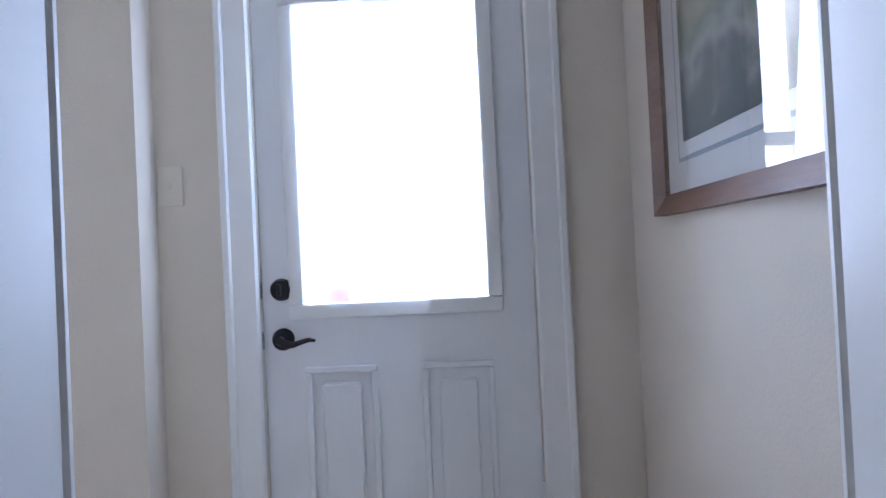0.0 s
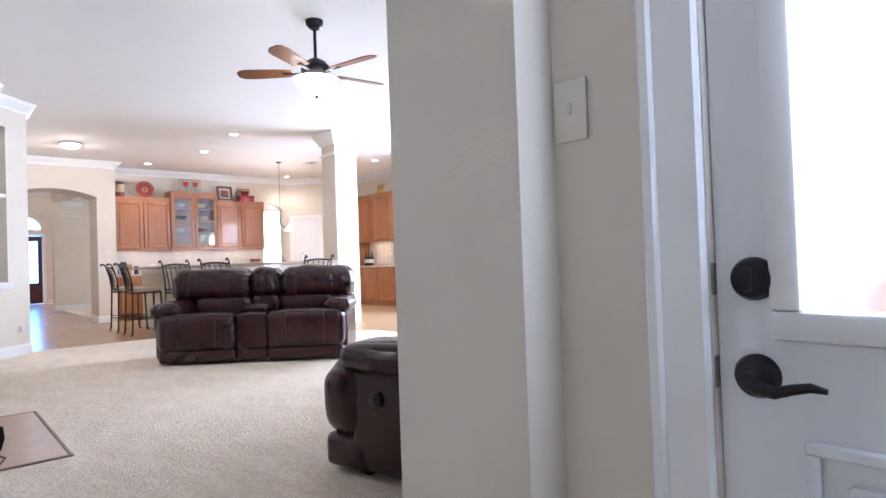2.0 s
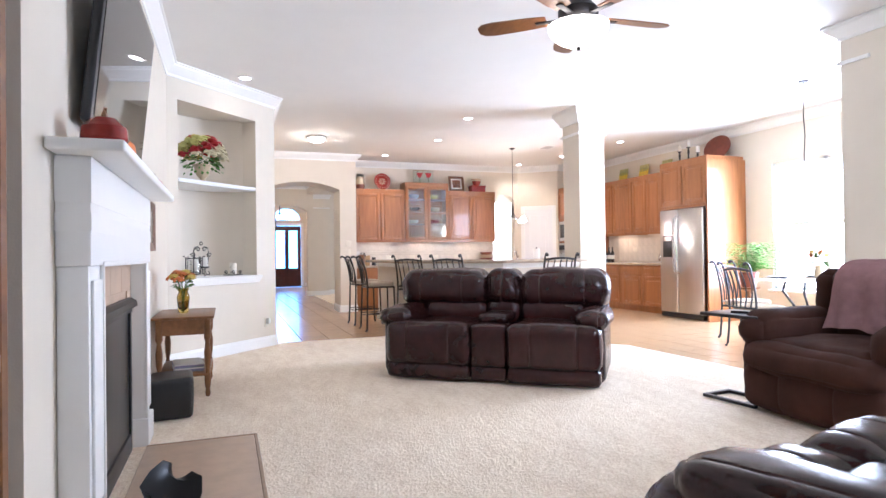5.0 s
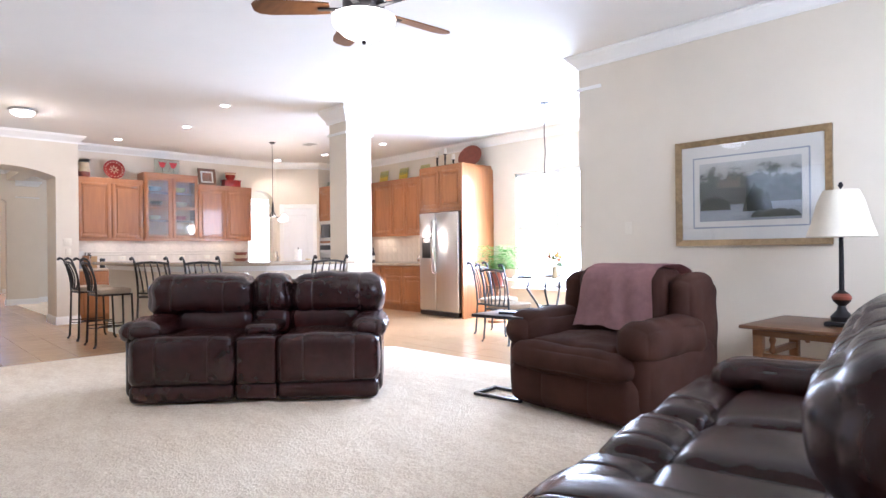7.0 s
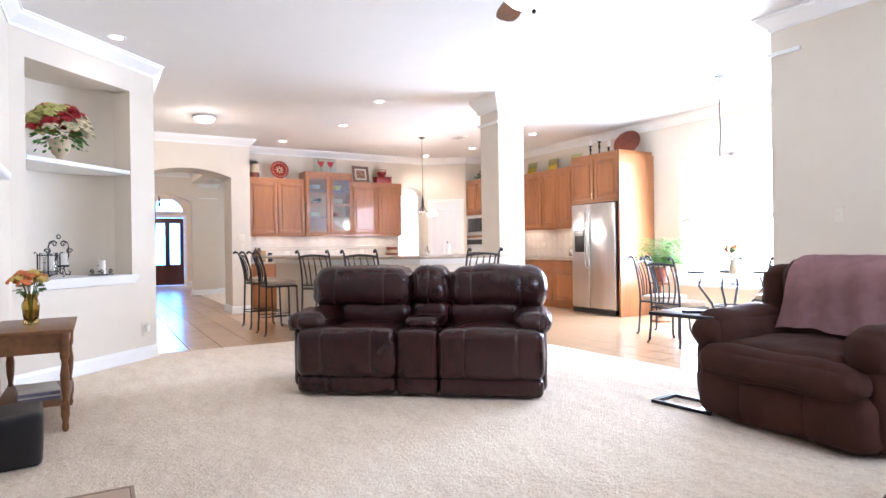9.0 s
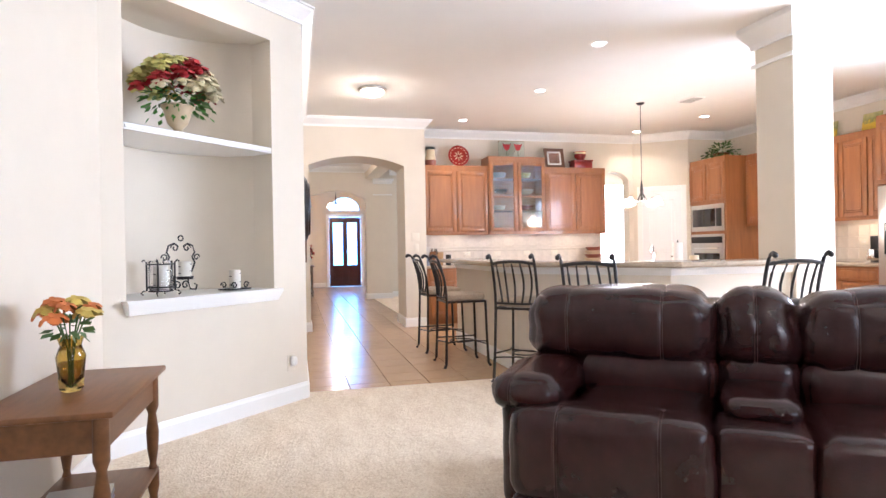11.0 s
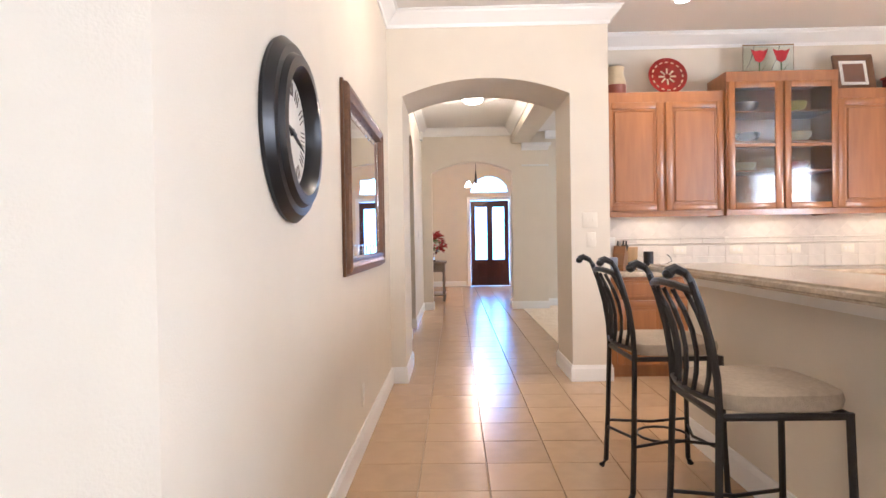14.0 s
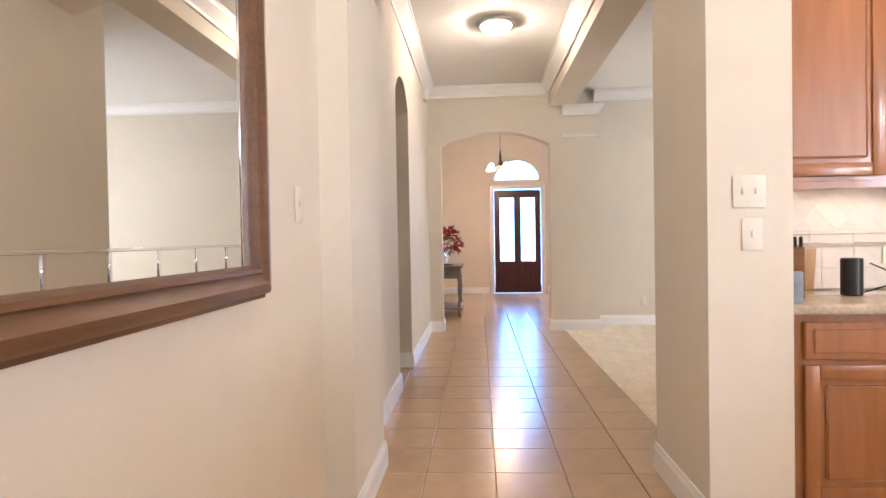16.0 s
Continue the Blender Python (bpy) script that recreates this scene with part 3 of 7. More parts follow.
casing("trim_front_casing", "x", -22.15, 3.58, 4.54, 2.14, 0.09, 0.02, "white casing round the front door")


def raised_panel(bm, x0, x1, z0, z1, y, out=-1):
    """A moulded panel on a door's face at y: a sunk frame and a raised field."""
    d = 0.012 * out
    for a, b, c, e in ((x0, x1, z0, z0 + 0.02), (x0, x1, z1 - 0.02, z1), (x0, x0 + 0.02, z0 + 0.02, z1 - 0.02), (x1 - 0.02, x1, z0 + 0.02, z1 - 0.02)):
        box(bm, a, b, *sorted((y, y + d)), c, e, 0.004, 1)
    box(bm, x0 + 0.05, x1 - 0.05, *sorted((y, y + d * 0.9)), z0 + 0.05, z1 - 0.05, 0.009, 1)


# patio door
D0, D1 = -0.198, 0.628
door = thing("door_1", pose(0, 2.66, 0), "white half-glazed patio door, closed, with dark bronze lock", "door")
door["kind"] = "structure"
GX0, GX1, GZ0, GZ1 = -0.07, 0.487, 0.86, 1.77
bm = B()
box(bm, D0, GX0 - 0.03, 0, 0.045, 0.01, 2.035)
box(bm, GX1 + 0.03, D1, 0, 0.045, 0.01, 2.035)
box(bm, GX0 - 0.03, GX1 + 0.03, 0, 0.045, 0.01, GZ0 - 0.03)
box(bm, GX0 - 0.03, GX1 + 0.03, 0, 0.045, GZ1 + 0.03, 2.035)
part("leaf", bm, DOORW, door, smooth=False)
bm = B()
for a, b, c, d in ((GX0 - 0.045, GX1 + 0.045, GZ0 - 0.045, GZ0), (GX0 - 0.045, GX1 + 0.045, GZ1, GZ1 + 0.045), (GX0 - 0.045, GX0, GZ0, GZ1), (GX1, GX1 + 0.045, GZ0, GZ1)):
    box(bm, a, b, -0.018, 0.03, c, d, 0.008, 2)
part("glazing_bead", bm, TRIM, door)
bm = B()
box(bm, GX0 - 0.01, GX1 + 0.01, 0.018, 0.024, GZ0 - 0.01, GZ1 + 0.01)
g = part("pane", bm, GLASS, door, smooth=False)
g.visible_shadow = False
for a in (-0.077, 0.275):
    bm = B()
    raised_panel(bm, a, a + 0.22, 0.12, 0.67, 0.0)
    part("panel", bm, DOORW, door)
for z, big in ((0.908, 0), (0.757, 1)):
    bm = B()
    lathe(bm, [(0.0, 0.0), (0.034, 0.0), (0.034, 0.008), (0.028, 0.02), (0.014, 0.026), (0.0, 0.027)], seg=24)
    bmesh.ops.rotate(bm, matrix=Matrix.Rotation(radians(90), 3, "X"), verts=bm.verts, cent=(0, 0, 0))
    bmesh.ops.translate(bm, vec=(-0.139, 0, z), verts=bm.verts)
    if big:
        tube(bm, [(-0.139, -0.02, z), (-0.139, -0.05, z), (-0.12, -0.056, z - 0.008), (-0.097, -0.056, z - 0.012), (-0.074, -0.056, z - 0.004), (-0.05, -0.056, z + 0.002), (-0.03, -0.055, z - 0.001)], [0.012, 0.012, 0.011, 0.009, 0.008, 0.007, 0.004], 10)
        part("lever_handle", bm, BRONZE, door, "dark bronze lever handle")
    else:
        box(bm, -0.145, -0.133, -0.04, -0.02, z - 0.018, z + 0.018, 0.004)
        part("deadbolt", bm, BRONZE, door, "dark bronze deadbolt")
for z in (0.908, 0.757):
    bm = B()
    box(bm, D0 - 0.014, D0 - 0.002, -0.02, 0.02, z - 0.03, z + 0.03, 0.004)
    part("strike_plate", bm, BRONZE, door, "dark bronze strike plate")
for z in (0.25, 0.99, 1.8):
    bm = B()
    tube(bm, [(D1 + 0.008, -0.012, z - 0.05), (D1 + 0.008, -0.012, z + 0.05)], 0.008)
    box(bm, D1 - 0.004, D1 + 0.02, -0.008, 0.0, z - 0.05, z + 0.05)
    part("hinge", bm, TRIM, door)

# interior door with a bronze knob
door = thing("door_2", pose(0, 1.52, 0), "white panelled interior door, closed, bronze knob", "door")
door["kind"] = "structure"
bm = B()
box(bm, -1.685, -0.875, 0, 0.04, 0.01, 2.04)
part("leaf", bm, DOORW, door, smooth=False)
for x0, x1 in ((-1.60, -1.31), (-1.25, -0.96)):
    for z0, z1 in ((0.15, 0.75), (0.95, 1.9)):
        bm = B()
        raised_panel(bm, x0, x1, z0, z1, 0.04, 1)
        part("panel", bm, DOORW, door)
bm = B()
lathe(bm, [(0.0, 0), (0.03, 0), (0.03, 0.008), (0.012, 0.014), (0.012, 0.035), (0.026, 0.042), (0.03, 0.055), (0.024, 0.068), (0, 0.072)], seg=20)
bmesh.ops.rotate(bm, matrix=Matrix.Rotation(radians(-90), 3, "X"), verts=bm.verts, cent=(0, 0, 0))
bmesh.ops.translate(bm, vec=(-1.62, 0.04, 0.865), verts=bm.verts)
part("knob", bm, BRONZE, door, "dark bronze door knob")

# front door
door = thing("door_3", pose(-22.2, 0, 0), "dark mahogany front door with two tall glazed panels", "door")
door["kind"] = "structure"
bm = B()
for y0, y1, z0, z1 in ((3.585, 3.70, 0.01, 2.13), (4.42, 4.535, 0.01, 2.13), (3.99, 4.13, 0.01, 2.13), (3.70, 3.99, 0.01, 0.66), (4.13, 4.42, 0.01, 0.66), (3.70, 3.99, 1.97, 2.13), (4.13, 4.42, 1.97, 2.13)):
    box(bm, 0, 0.045, y0, y1, z0, z1)
part("leaf", bm, MAHOG, door, smooth=False)
for y0, y1 in ((3.70, 3.99), (4.13, 4.42)):
    bm = B()
    for a, b, c, e in ((y0 + 0.02, y1 - 0.02, 0.2, 0.23), (y0 + 0.02, y1 - 0.02, 0.55, 0.58), (y0 + 0.02, y0 + 0.05, 0.23, 0.55), (y1 - 0.05, y1 - 0.02, 0.23, 0.55)):
        box(bm, 0.045, 0.06, a, b, c, e, 0.004, 1)
    box(bm, 0.045, 0.056, y0 + 0.08, y1 - 0.08, 0.27, 0.51, 0.008, 1)
    part("panel", bm, MAHOG, door)
    bm = B()
    box(bm, 0.018, 0.024, y0 - 0.005, y1 + 0.005, 0.655, 1.975)
    g = part("pane", bm, GLASS, door, smooth=False)
    g.visible_shadow = False
win = thing("window_1", pose(-22.25, 4.06, 2.32), "arched white transom window above the front door", "window")
win["kind"] = "structure"
bm = B()
tube(bm, [(0.05, 0.47 * math.cos(math.pi * i / 16), 0.43 * math.sin(math.pi * i / 16)) for i in range(17)], 0.018, 6)
box(bm, 0.03, 0.07, -0.48, 0.48, 0.0, 0.03)
part("window_frame", bm, TRIM, win)
for a in (45, 90, 135):
    bm = B()
    tube(bm, [(0.05, 0.12 * math.cos(radians(a)), 0.1 * math.sin(radians(a))), (0.05, 0.46 * math.cos(radians(a)), 0.42 * math.sin(radians(a)))], 0.009, 6)
    part("glazing_bar", bm, TRIM, win)

# breakfast nook window, three sashes with blinds drawn up
win = thing("window_2", pose(0, 9.68, 0), "wide bright breakfast nook window in white frame", "window")
win["kind"] = "structure"
bm = B()
for k in range(4):
    x = WX0 + (WX1 - WX0) * k / 3
    box(bm, x - 0.03, x + 0.03, 0, 0.06, WZ0, WZ1)
box(bm, WX0, WX1, 0, 0.06, WZ0, WZ0 + 0.05)
box(bm, WX0, WX1, 0, 0.06, WZ1 - 0.05, WZ1)
box(bm, WX0, WX1, 0.005, 0.05, 1.42, 1.47)
part("window_frame", bm, TRIM, win, smooth=False)
bm = B()
box(bm, WX0 - 0.05, WX1 + 0.05, -0.09, 0.0, WZ0 - 0.035, WZ0, 0.008)
part("window_sill", bm, TRIM, win)
for k in range(3):
    bm = B()
    x = WX0 + (WX1 - WX0) * k / 3
    box(bm, x + 0.03, x + (WX1 - WX0) / 3 - 0.03, 0.03, 0.035, WZ0 + 0.05, WZ1 - 0.05)
    g = part("pane", bm, GLASS, win, smooth=False)
    g.visible_shadow = False
# unseen window over the sofa, added as an opening for side light
win = thing("window_3", pose(-0.7, 0, 0), "white framed window over the sofa, unseen and added for side light", "window")
win["kind"] = "structure"
bm = B()
for y in (4.43, 5.4, 6.37):
    box(bm, -0.03, 0.03, y - 0.03, y + 0.03, 1.1, 2.4)
box(bm, -0.03, 0.03, 4.4, 6.4, 1.1, 1.15)
box(bm, -0.03, 0.03, 4.4, 6.4, 2.35, 2.4)
part("window_frame", bm, TRIM, win, smooth=False)

# what lies outside
bm = B()
box(bm, -300, 300, -300, 300, -0.3, -0.16)
fixed("ground", bm, PATIO, "pale sunlit ground around the house", "ground")
bm = B()
box(bm, -10.0, -2.0, 12.0, 12.1, -0.15, 4.5)
fixed("backdrop_nook", bm, SKY_GLOW, "blown-out daylight beyond the nook window", "backdrop")
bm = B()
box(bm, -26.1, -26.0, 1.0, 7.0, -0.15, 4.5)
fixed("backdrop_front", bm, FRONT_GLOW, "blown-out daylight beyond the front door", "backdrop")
bm = B()
box(bm, -0.49, 4.0, 4.2, 4.25, -0.15, 4.0)
fixed("backdrop_patio", bm, SKY_GLOW, "blown-out daylight beyond the patio", "backdrop")
# bright panel added to glow through the dining room's unseen opening
bm = B()
box(bm, -17.0, -15.2, 9.2, 9.3, 0, 3.2)
fixed("backdrop_dining", bm, SKY_GLOW, "glowing panel added outside the unseen dining room opening", "backdrop")
bm = B()
box(bm, -15.6, -15.5, 8.3, 10.8, 0, 3.2)
fixed("backdrop_breakfast", bm, SKY_GLOW, "blown-out daylight beyond the kitchen arch", "backdrop")
# glowing panel added outside that unseen opening
bm = B()
box(bm, 0.6, 0.7, 4.3, 6.8, 0, 3.2)
fixed("backdrop_east", bm, SKY_GLOW, "glowing panel added outside the unseen east window", "backdrop")
# patio roof seen through the patio door
roof = thing("patio_cover", pose(0, 0, 0), "pale patio cover with beam and posts outside the door", "patio cover")
bm = B()
box(bm, -0.49, 3.0, 2.82, 4.1, 2.3, 2.34)
part("roof", bm, TRIM, roof, smooth=False)
bm = B()
box(bm, -0.49, 0.16, 4.0, 4.1, 1.5, 1.56)
part("beam", bm, PATIO, roof, smooth=False)
bm = B()
box(bm, 0.36, 0.4, 4.0, 4.1, 1.72, 2.3)
part("post", bm, TRIM, roof, smooth=False)
pot = thing("patio_planter", pose(-0.16, 3.85, -0.16), "pink planter out on the patio, its colour paled for bright haze", "planter")
bm = B()
lathe(bm, [(0.12, 0), (0.16, 0.1), (0.12, 0.9), (0.1, 1.0), (0.05, 1.05), (0.0, 1.06)])
part("pot", bm, PINK_G, pot)


# ---- furniture ----
def pad(x0, x1, y0, y1, z0, z1, r=0.08, bulge=0.015, seams=(), wrinkle=0.004, step=0.026, puff=0.0, seed=0):
    """Upholstery: a rounded block, swollen between its sewn seams and creased; gives the bmesh and the seam lines."""
    c, h = Vector(((x0 + x1) / 2, (y0 + y1) / 2, (z0 + z1) / 2)), Vector(((x1 - x0) / 2, (y1 - y0) / 2, (z1 - z0) / 2))
    r = min(r, h.x * 0.98, h.y * 0.98, h.z * 0.98)
    sx = [x - c.x for x in seams]
    lines = []
    for k in range(3):
        n = max(4, int(2 * h[k] / step))
        ls = {round(-h[k] + 2 * h[k] * (0.5 - 0.5 * math.cos(math.pi * i / n)) * 0.45 + 2 * h[k] * i / n * 0.55, 5) for i in range(n + 1)}
        if k == 0:
            for q in sx:
                ls |= {round(q + d, 5) for d in (-0.016, -0.007, 0.0, 0.007, 0.016)}
        lines.append(sorted(ls))
    bm, made, seam_of = bmesh.new(), {}, {round(q, 5): [] for q in sx}

    def at(p):
        if p in made:
            return made[p]
        v = Vector(p)
        inner = Vector([max(-(h[k] - r), min(h[k] - r, v[k])) for k in range(3)])
        d = v - inner
        d = d.normalized() if d.length > 1e-6 else Vector((0, 0, 1))
        u = [v[k] / h[k] for k in range(3)]
        out = inner + d * r
        swell = [max(0.0, 1 - u[k] ** 2) for k in range(3)]
        out += d * bulge * (swell[0] * swell[1] + swell[1] * swell[2] + swell[0] * swell[2])
        for q in sx:
            out -= d * (0.005 * math.exp(-((v.x - q) / 0.008) ** 2) + 0.004 * math.exp(-((v.x - q) / 0.03) ** 2))
        w = c + v
        o = Vector((seed * 1.7, seed * 0.9, 0))
        fold = noise.noise(Vector((w.x * 4 + w.z * 3, w.y * 5, w.z * 9)) + o) + 0.35 * noise.noise(w * 10 + o)
        edge = 0.5 + 0.9 * min(1.0, max(abs(u[0]), abs(u[2])) ** 3)
        out += d * fold * wrinkle * edge * 1.6
        if puff:
            out.z += puff * (1 - u[0] ** 2)
        b = bm.verts.new(c + out)
        made[p] = b
        if p[0] in seam_of and (abs(u[1] + 1) < 1e-4 or abs(u[2] - 1) < 1e-4) and u[1] < 0.35:
            seam_of[p[0]].append((v.z - v.y if abs(u[1] + 1) < 1e-4 else 10 + v.y, b, d.copy()))
        return b

    for k in range(3):
        a, b2 = [i for i in range(3) if i != k]
        for side in (lines[k][0], lines[k][-1]):
            for i in range(len(lines[a]) - 1):
                for j in range(len(lines[b2]) - 1):
                    quad = []
                    for ia, jb in ((i, j), (i + 1, j), (i + 1, j + 1), (i, j + 1)):
                        p = [0, 0, 0]
                        p[k], p[a], p[b2] = side, lines[a][ia], lines[b2][jb]
                        quad.append(at(tuple(p)))
                    bm.faces.new(quad)
    paths = []
    for q in seam_of.values():
        q.sort(key=lambda e: e[0])
        paths.append([(v.co + d * 0.003) for _, v, d in q])
    return bm, paths


def padded(name, root, mat, *box_of, stitch=True, label="", **kw):
    """One cushion of a seat, with its stitched seams as sub-parts."""
    bm, paths = pad(*box_of, **kw)
    ob = part(name, bm, mat, root, label)
    if stitch:
        for p in paths:
            bm = B()
            for off in (-0.005, 0.005):
                tube(bm, [v + Vector((off, 0, 0)) for v in p], 0.0009, 5)
            part("seam", bm, STITCH, ob, "pale twin-stitched seam")
    return ob


def thirds(a, b, u=0.26, v=0.76):
    return (a + (b - a) * u, a + (b - a) * v)


def recliner_arm(root, x0, x1, mat, top, front, seed):
    padded("arm_body", root, mat, x0 + 0.015, x1 - 0.015, front + 0.03, 0.44, 0.03, top - 0.1, r=0.05, bulge=0.008, wrinkle=0.002, seed=seed)
    padded("arm_pad", root, mat, x0 - 0.02, x1 + 0.02, front - 0.03, 0.3, top - 0.15, top, r=0.075, bulge=0.018, wrinkle=0.006, seams=((x0 + x1) / 2 + 0.05 * (1 if x0 > 0 else -1),), seed=seed + 1)


# loveseat with a console between the seats
love = thing("loveseat", pose(-5.76, 4.41, 0.004, 0, 0, 51), "dark brown leather reclining loveseat with centre console", "loveseat")
for k, (f0, f1, b0, b1) in enumerate(((-0.915, -0.165, -0.99, -0.16), (0.145, 0.89, 0.155, 0.925))):
    padded("footrest", love, LEATHER, f0, f1, -0.52, -0.26, 0.13, 0.495, r=0.065, bulge=0.012, seams=thirds(f0, f1), wrinkle=0.004, seed=k)
    padded("kick_panel", love, LEATHER, f0 + 0.005, f1 - 0.005, -0.5, -0.25, 0.02, 0.15, r=0.03, bulge=0.008, wrinkle=0.003, seed=k + 3)
    padded("seat_cushion", love, LEATHER, max(f0, -0.72), min(f1, 0.7), -0.36, 0.2, 0.3, 0.485, r=0.07, bulge=0.02, wrinkle=0.004, seed=k + 5)
    padded("lower_back", love, LEATHER, max(b0, -0.76), min(b1, 0.74), 0.02, 0.36, 0.4, 0.66, r=0.08, bulge=0.02, wrinkle=0.005, seed=k + 7)
    padded("headrest", love, LEATHER, b0, b1, 0.0, 0.44, 0.575, 0.912, r=0.115, bulge=0.016, seams=thirds(b0, b1, 0.24, 0.74), wrinkle=0.007, puff=0.012, seed=k + 9)
padded("console_front", love, LEATHER, -0.163, 0.142, -0.49, -0.2, 0.13, 0.485, r=0.035, bulge=0.006, wrinkle=0.002, seed=2)
padded("console_kick", love, LEATHER, -0.163, 0.142, -0.485, -0.2, 0.025, 0.14, r=0.02, bulge=0.004, wrinkle=0.002, seed=4)
padded("console_lid", love, LEATHER, -0.135, 0.12, -0.34, 0.08, 0.47, 0.56, r=0.045, bulge=0.008, wrinkle=0.003, seed=6)
padded("console_back_lower", love, LEATHER, -0.15, 0.15, 0.03, 0.36, 0.42, 0.66, r=0.07, bulge=0.01, wrinkle=0.004, seed=8)
padded("console_headrest", love, LEATHER, -0.165, 0.16, 0.01, 0.43, 0.575, 0.915, r=0.12, bulge=0.015, seams=(-0.01,), wrinkle=0.012, seed=10)
recliner_arm(love, -1.01, -0.75, LEATHER, 0.6, -0.4, 12)
recliner_arm(love, 0.71, 0.93, LEATHER, 0.6, -0.4, 14)
part("base_frame", box(B(), -0.87, 0.87, -0.38, 0.42, 0.02, 0.36, 0.03), LEATHER, love)
padded("back_panel", love, LEATHER, -0.93, 0.9, 0.3, 0.52, 0.05, 0.86, r=0.08, bulge=0.01, wrinkle=0.003, seed=15)
for x in (-0.82, 0.82):
    for y in (-0.34, 0.4):
        part("foot", box(B(), x - 0.03, x + 0.03, y - 0.03, y + 0.03, 0.0, 0.03, 0.005), BLACK, love)

# sofa with its back to the east wall
sofa = thing("sofa", pose(-1.83, 4.18, 0.004, 0, 0, -81), "dark brown leather reclining sofa with padded arms", "sofa")
for k, (f0, f1) in enumerate(((-0.7, -0.12), (-0.12, 0.36), (0.36, 0.84))):
    g0, g1 = (f0 - 0.24 if k == 0 else f0), (f1 + 0.2 if k == 2 else f1)
    padded("footrest", sofa, LEATHER, g0 + 0.003, g1 - 0.003, -0.58, -0.3, 0.15, 0.5, r=0.1, bulge=0.02, seams=thirds(g0, g1, 0.3, 0.72), wrinkle=0.005, seed=20 + k)
    padded("kick_panel", sofa, LEATHER, g0 + 0.006, g1 - 0.006, -0.56, -0.28, 0.02, 0.17, r=0.04, bulge=0.008, wrinkle=0.003, seed=24 + k)
    padded("seat_cushion", sofa, LEATHER, f0 + 0.003, f1 - 0.003, -0.34, 0.22, 0.28, 0.5, r=0.075, bulge=0.022, wrinkle=0.005, seed=28 + k)
    padded("lower_back", sofa, LEATHER, f0 + 0.01, f1 - 0.01, 0.11, 0.38, 0.42, 0.68, r=0.09, bulge=0.02, wrinkle=0.006, seed=32 + k)
    padded("headrest", sofa, LEATHER, f0 - (0.1 if k == 0 else 0) + 0.002, f1 + (0.1 if k == 2 else 0) - 0.002, 0.08, 0.46, 0.6, 0.925, r=0.15, bulge=0.022, seams=thirds(f0, f1, 0.3, 0.72), wrinkle=0.009, seed=36 + k)
recliner_arm(sofa, -0.94, -0.7, LEATHER, 0.6, -0.42, 41)
recliner_arm(sofa, 0.84, 1.04, LEATHER, 0.6, -0.42, 43)
part("base_frame", box(B(), -0.92, 1.0, -0.38, 0.42, 0.02, 0.36, 0.03), LEATHER, sofa)
padded("back_panel", sofa, LEATHER, -0.94, 1.03, 0.3, 0.52, 0.05, 0.86, r=0.08, bulge=0.01, wrinkle=0.003, seed=45)
bm = B()
lathe(bm, [(0.0, 0), (0.035, 0), (0.035, 0.01), (0.02, 0.016), (0, 0.016)], seg=14)
bmesh.ops.rotate(bm, matrix=Matrix.Rotation(radians(90), 3, "Y"), verts=bm.verts, cent=(0, 0, 0))
bmesh.ops.translate(bm, vec=(1.03, -0.2, 0.36), verts=bm.verts)
part("recliner_release", bm, BLACK, sofa, "recessed black recliner release")
for x in (-0.88, 0.95):
    for y in (-0.34, 0.42):
        part("foot", box(B(), x - 0.03, x + 0.03, y - 0.03, y + 0.03, 0.0, 0.03, 0.005), BLACK, sofa)

# wide recliner by the picture wall
rec = thing("recliner", pose(-3.5, 5.88, 0.004, 0, 0, -4), "wide brown microfibre recliner with bulging arms", "armchair")
padded("base", rec, SUEDE, -0.57, 0.57, -0.46, 0.42, 0.02, 0.36, r=0.1, bulge=0.01, wrinkle=0.004, stitch=False, seed=50)
padded("footrest", rec, SUEDE, -0.54, 0.54, -0.56, -0.3, 0.03, 0.33, r=0.09, bulge=0.012, seams=(-0.2, 0.2), wrinkle=0.004, stitch=False, seed=51)
padded("seat_cushion", rec, SUEDE, -0.5, 0.5, -0.6, -0.34, 0.28, 0.46, r=0.085, bulge=0.02, wrinkle=0.006, stitch=False, seed=52)
padded("seat_top", rec, SUEDE, -0.4, 0.4, -0.52, 0.25, 0.3, 0.49, r=0.08, bulge=0.03, wrinkle=0.006, stitch=False, seed=53)
for s in (-1, 1):
    lo, hi = sorted((s * 0.4, s * 0.63))
    padded("arm", rec, SUEDE, lo, hi, -0.48, 0.38, 0.04, 0.5, r=0.1, bulge=0.015, wrinkle=0.006, stitch=False, seed=55 + s)
    lo, hi = sorted((s * 0.35, s * 0.645))
    padded("arm_pad", rec, SUEDE, lo, hi, -0.52, 0.26, 0.4, 0.645, r=0.125, bulge=0.02, wrinkle=0.009, stitch=False, puff=0.01, seed=58 + s)
    lo, hi = sorted((s * 0.36, s * 0.57))
    padded("wing", rec, SUEDE, lo, hi, 0.1, 0.5, 0.35, 0.925, r=0.1, bulge=0.015, wrinkle=0.006, stitch=False, seed=61 + s)
    lo, hi = sorted((s * 0.005, s * 0.375))
    padded("back_cushion", rec, SUEDE, lo, hi, 0.04, 0.44, 0.56, 0.965, r=0.11, bulge=0.02, wrinkle=0.006, stitch=False, seed=64 + s)
padded("lower_back", rec, SUEDE, -0.38, 0.38, 0.08, 0.4, 0.4, 0.64, r=0.09, bulge=0.02, wrinkle=0.005, stitch=False, seed=67)
padded("back_shell", rec, SUEDE, -0.55, 0.55, 0.3, 0.56, 0.05, 0.9, r=0.1, bulge=0.012, wrinkle=0.004, stitch=False, seed=68)

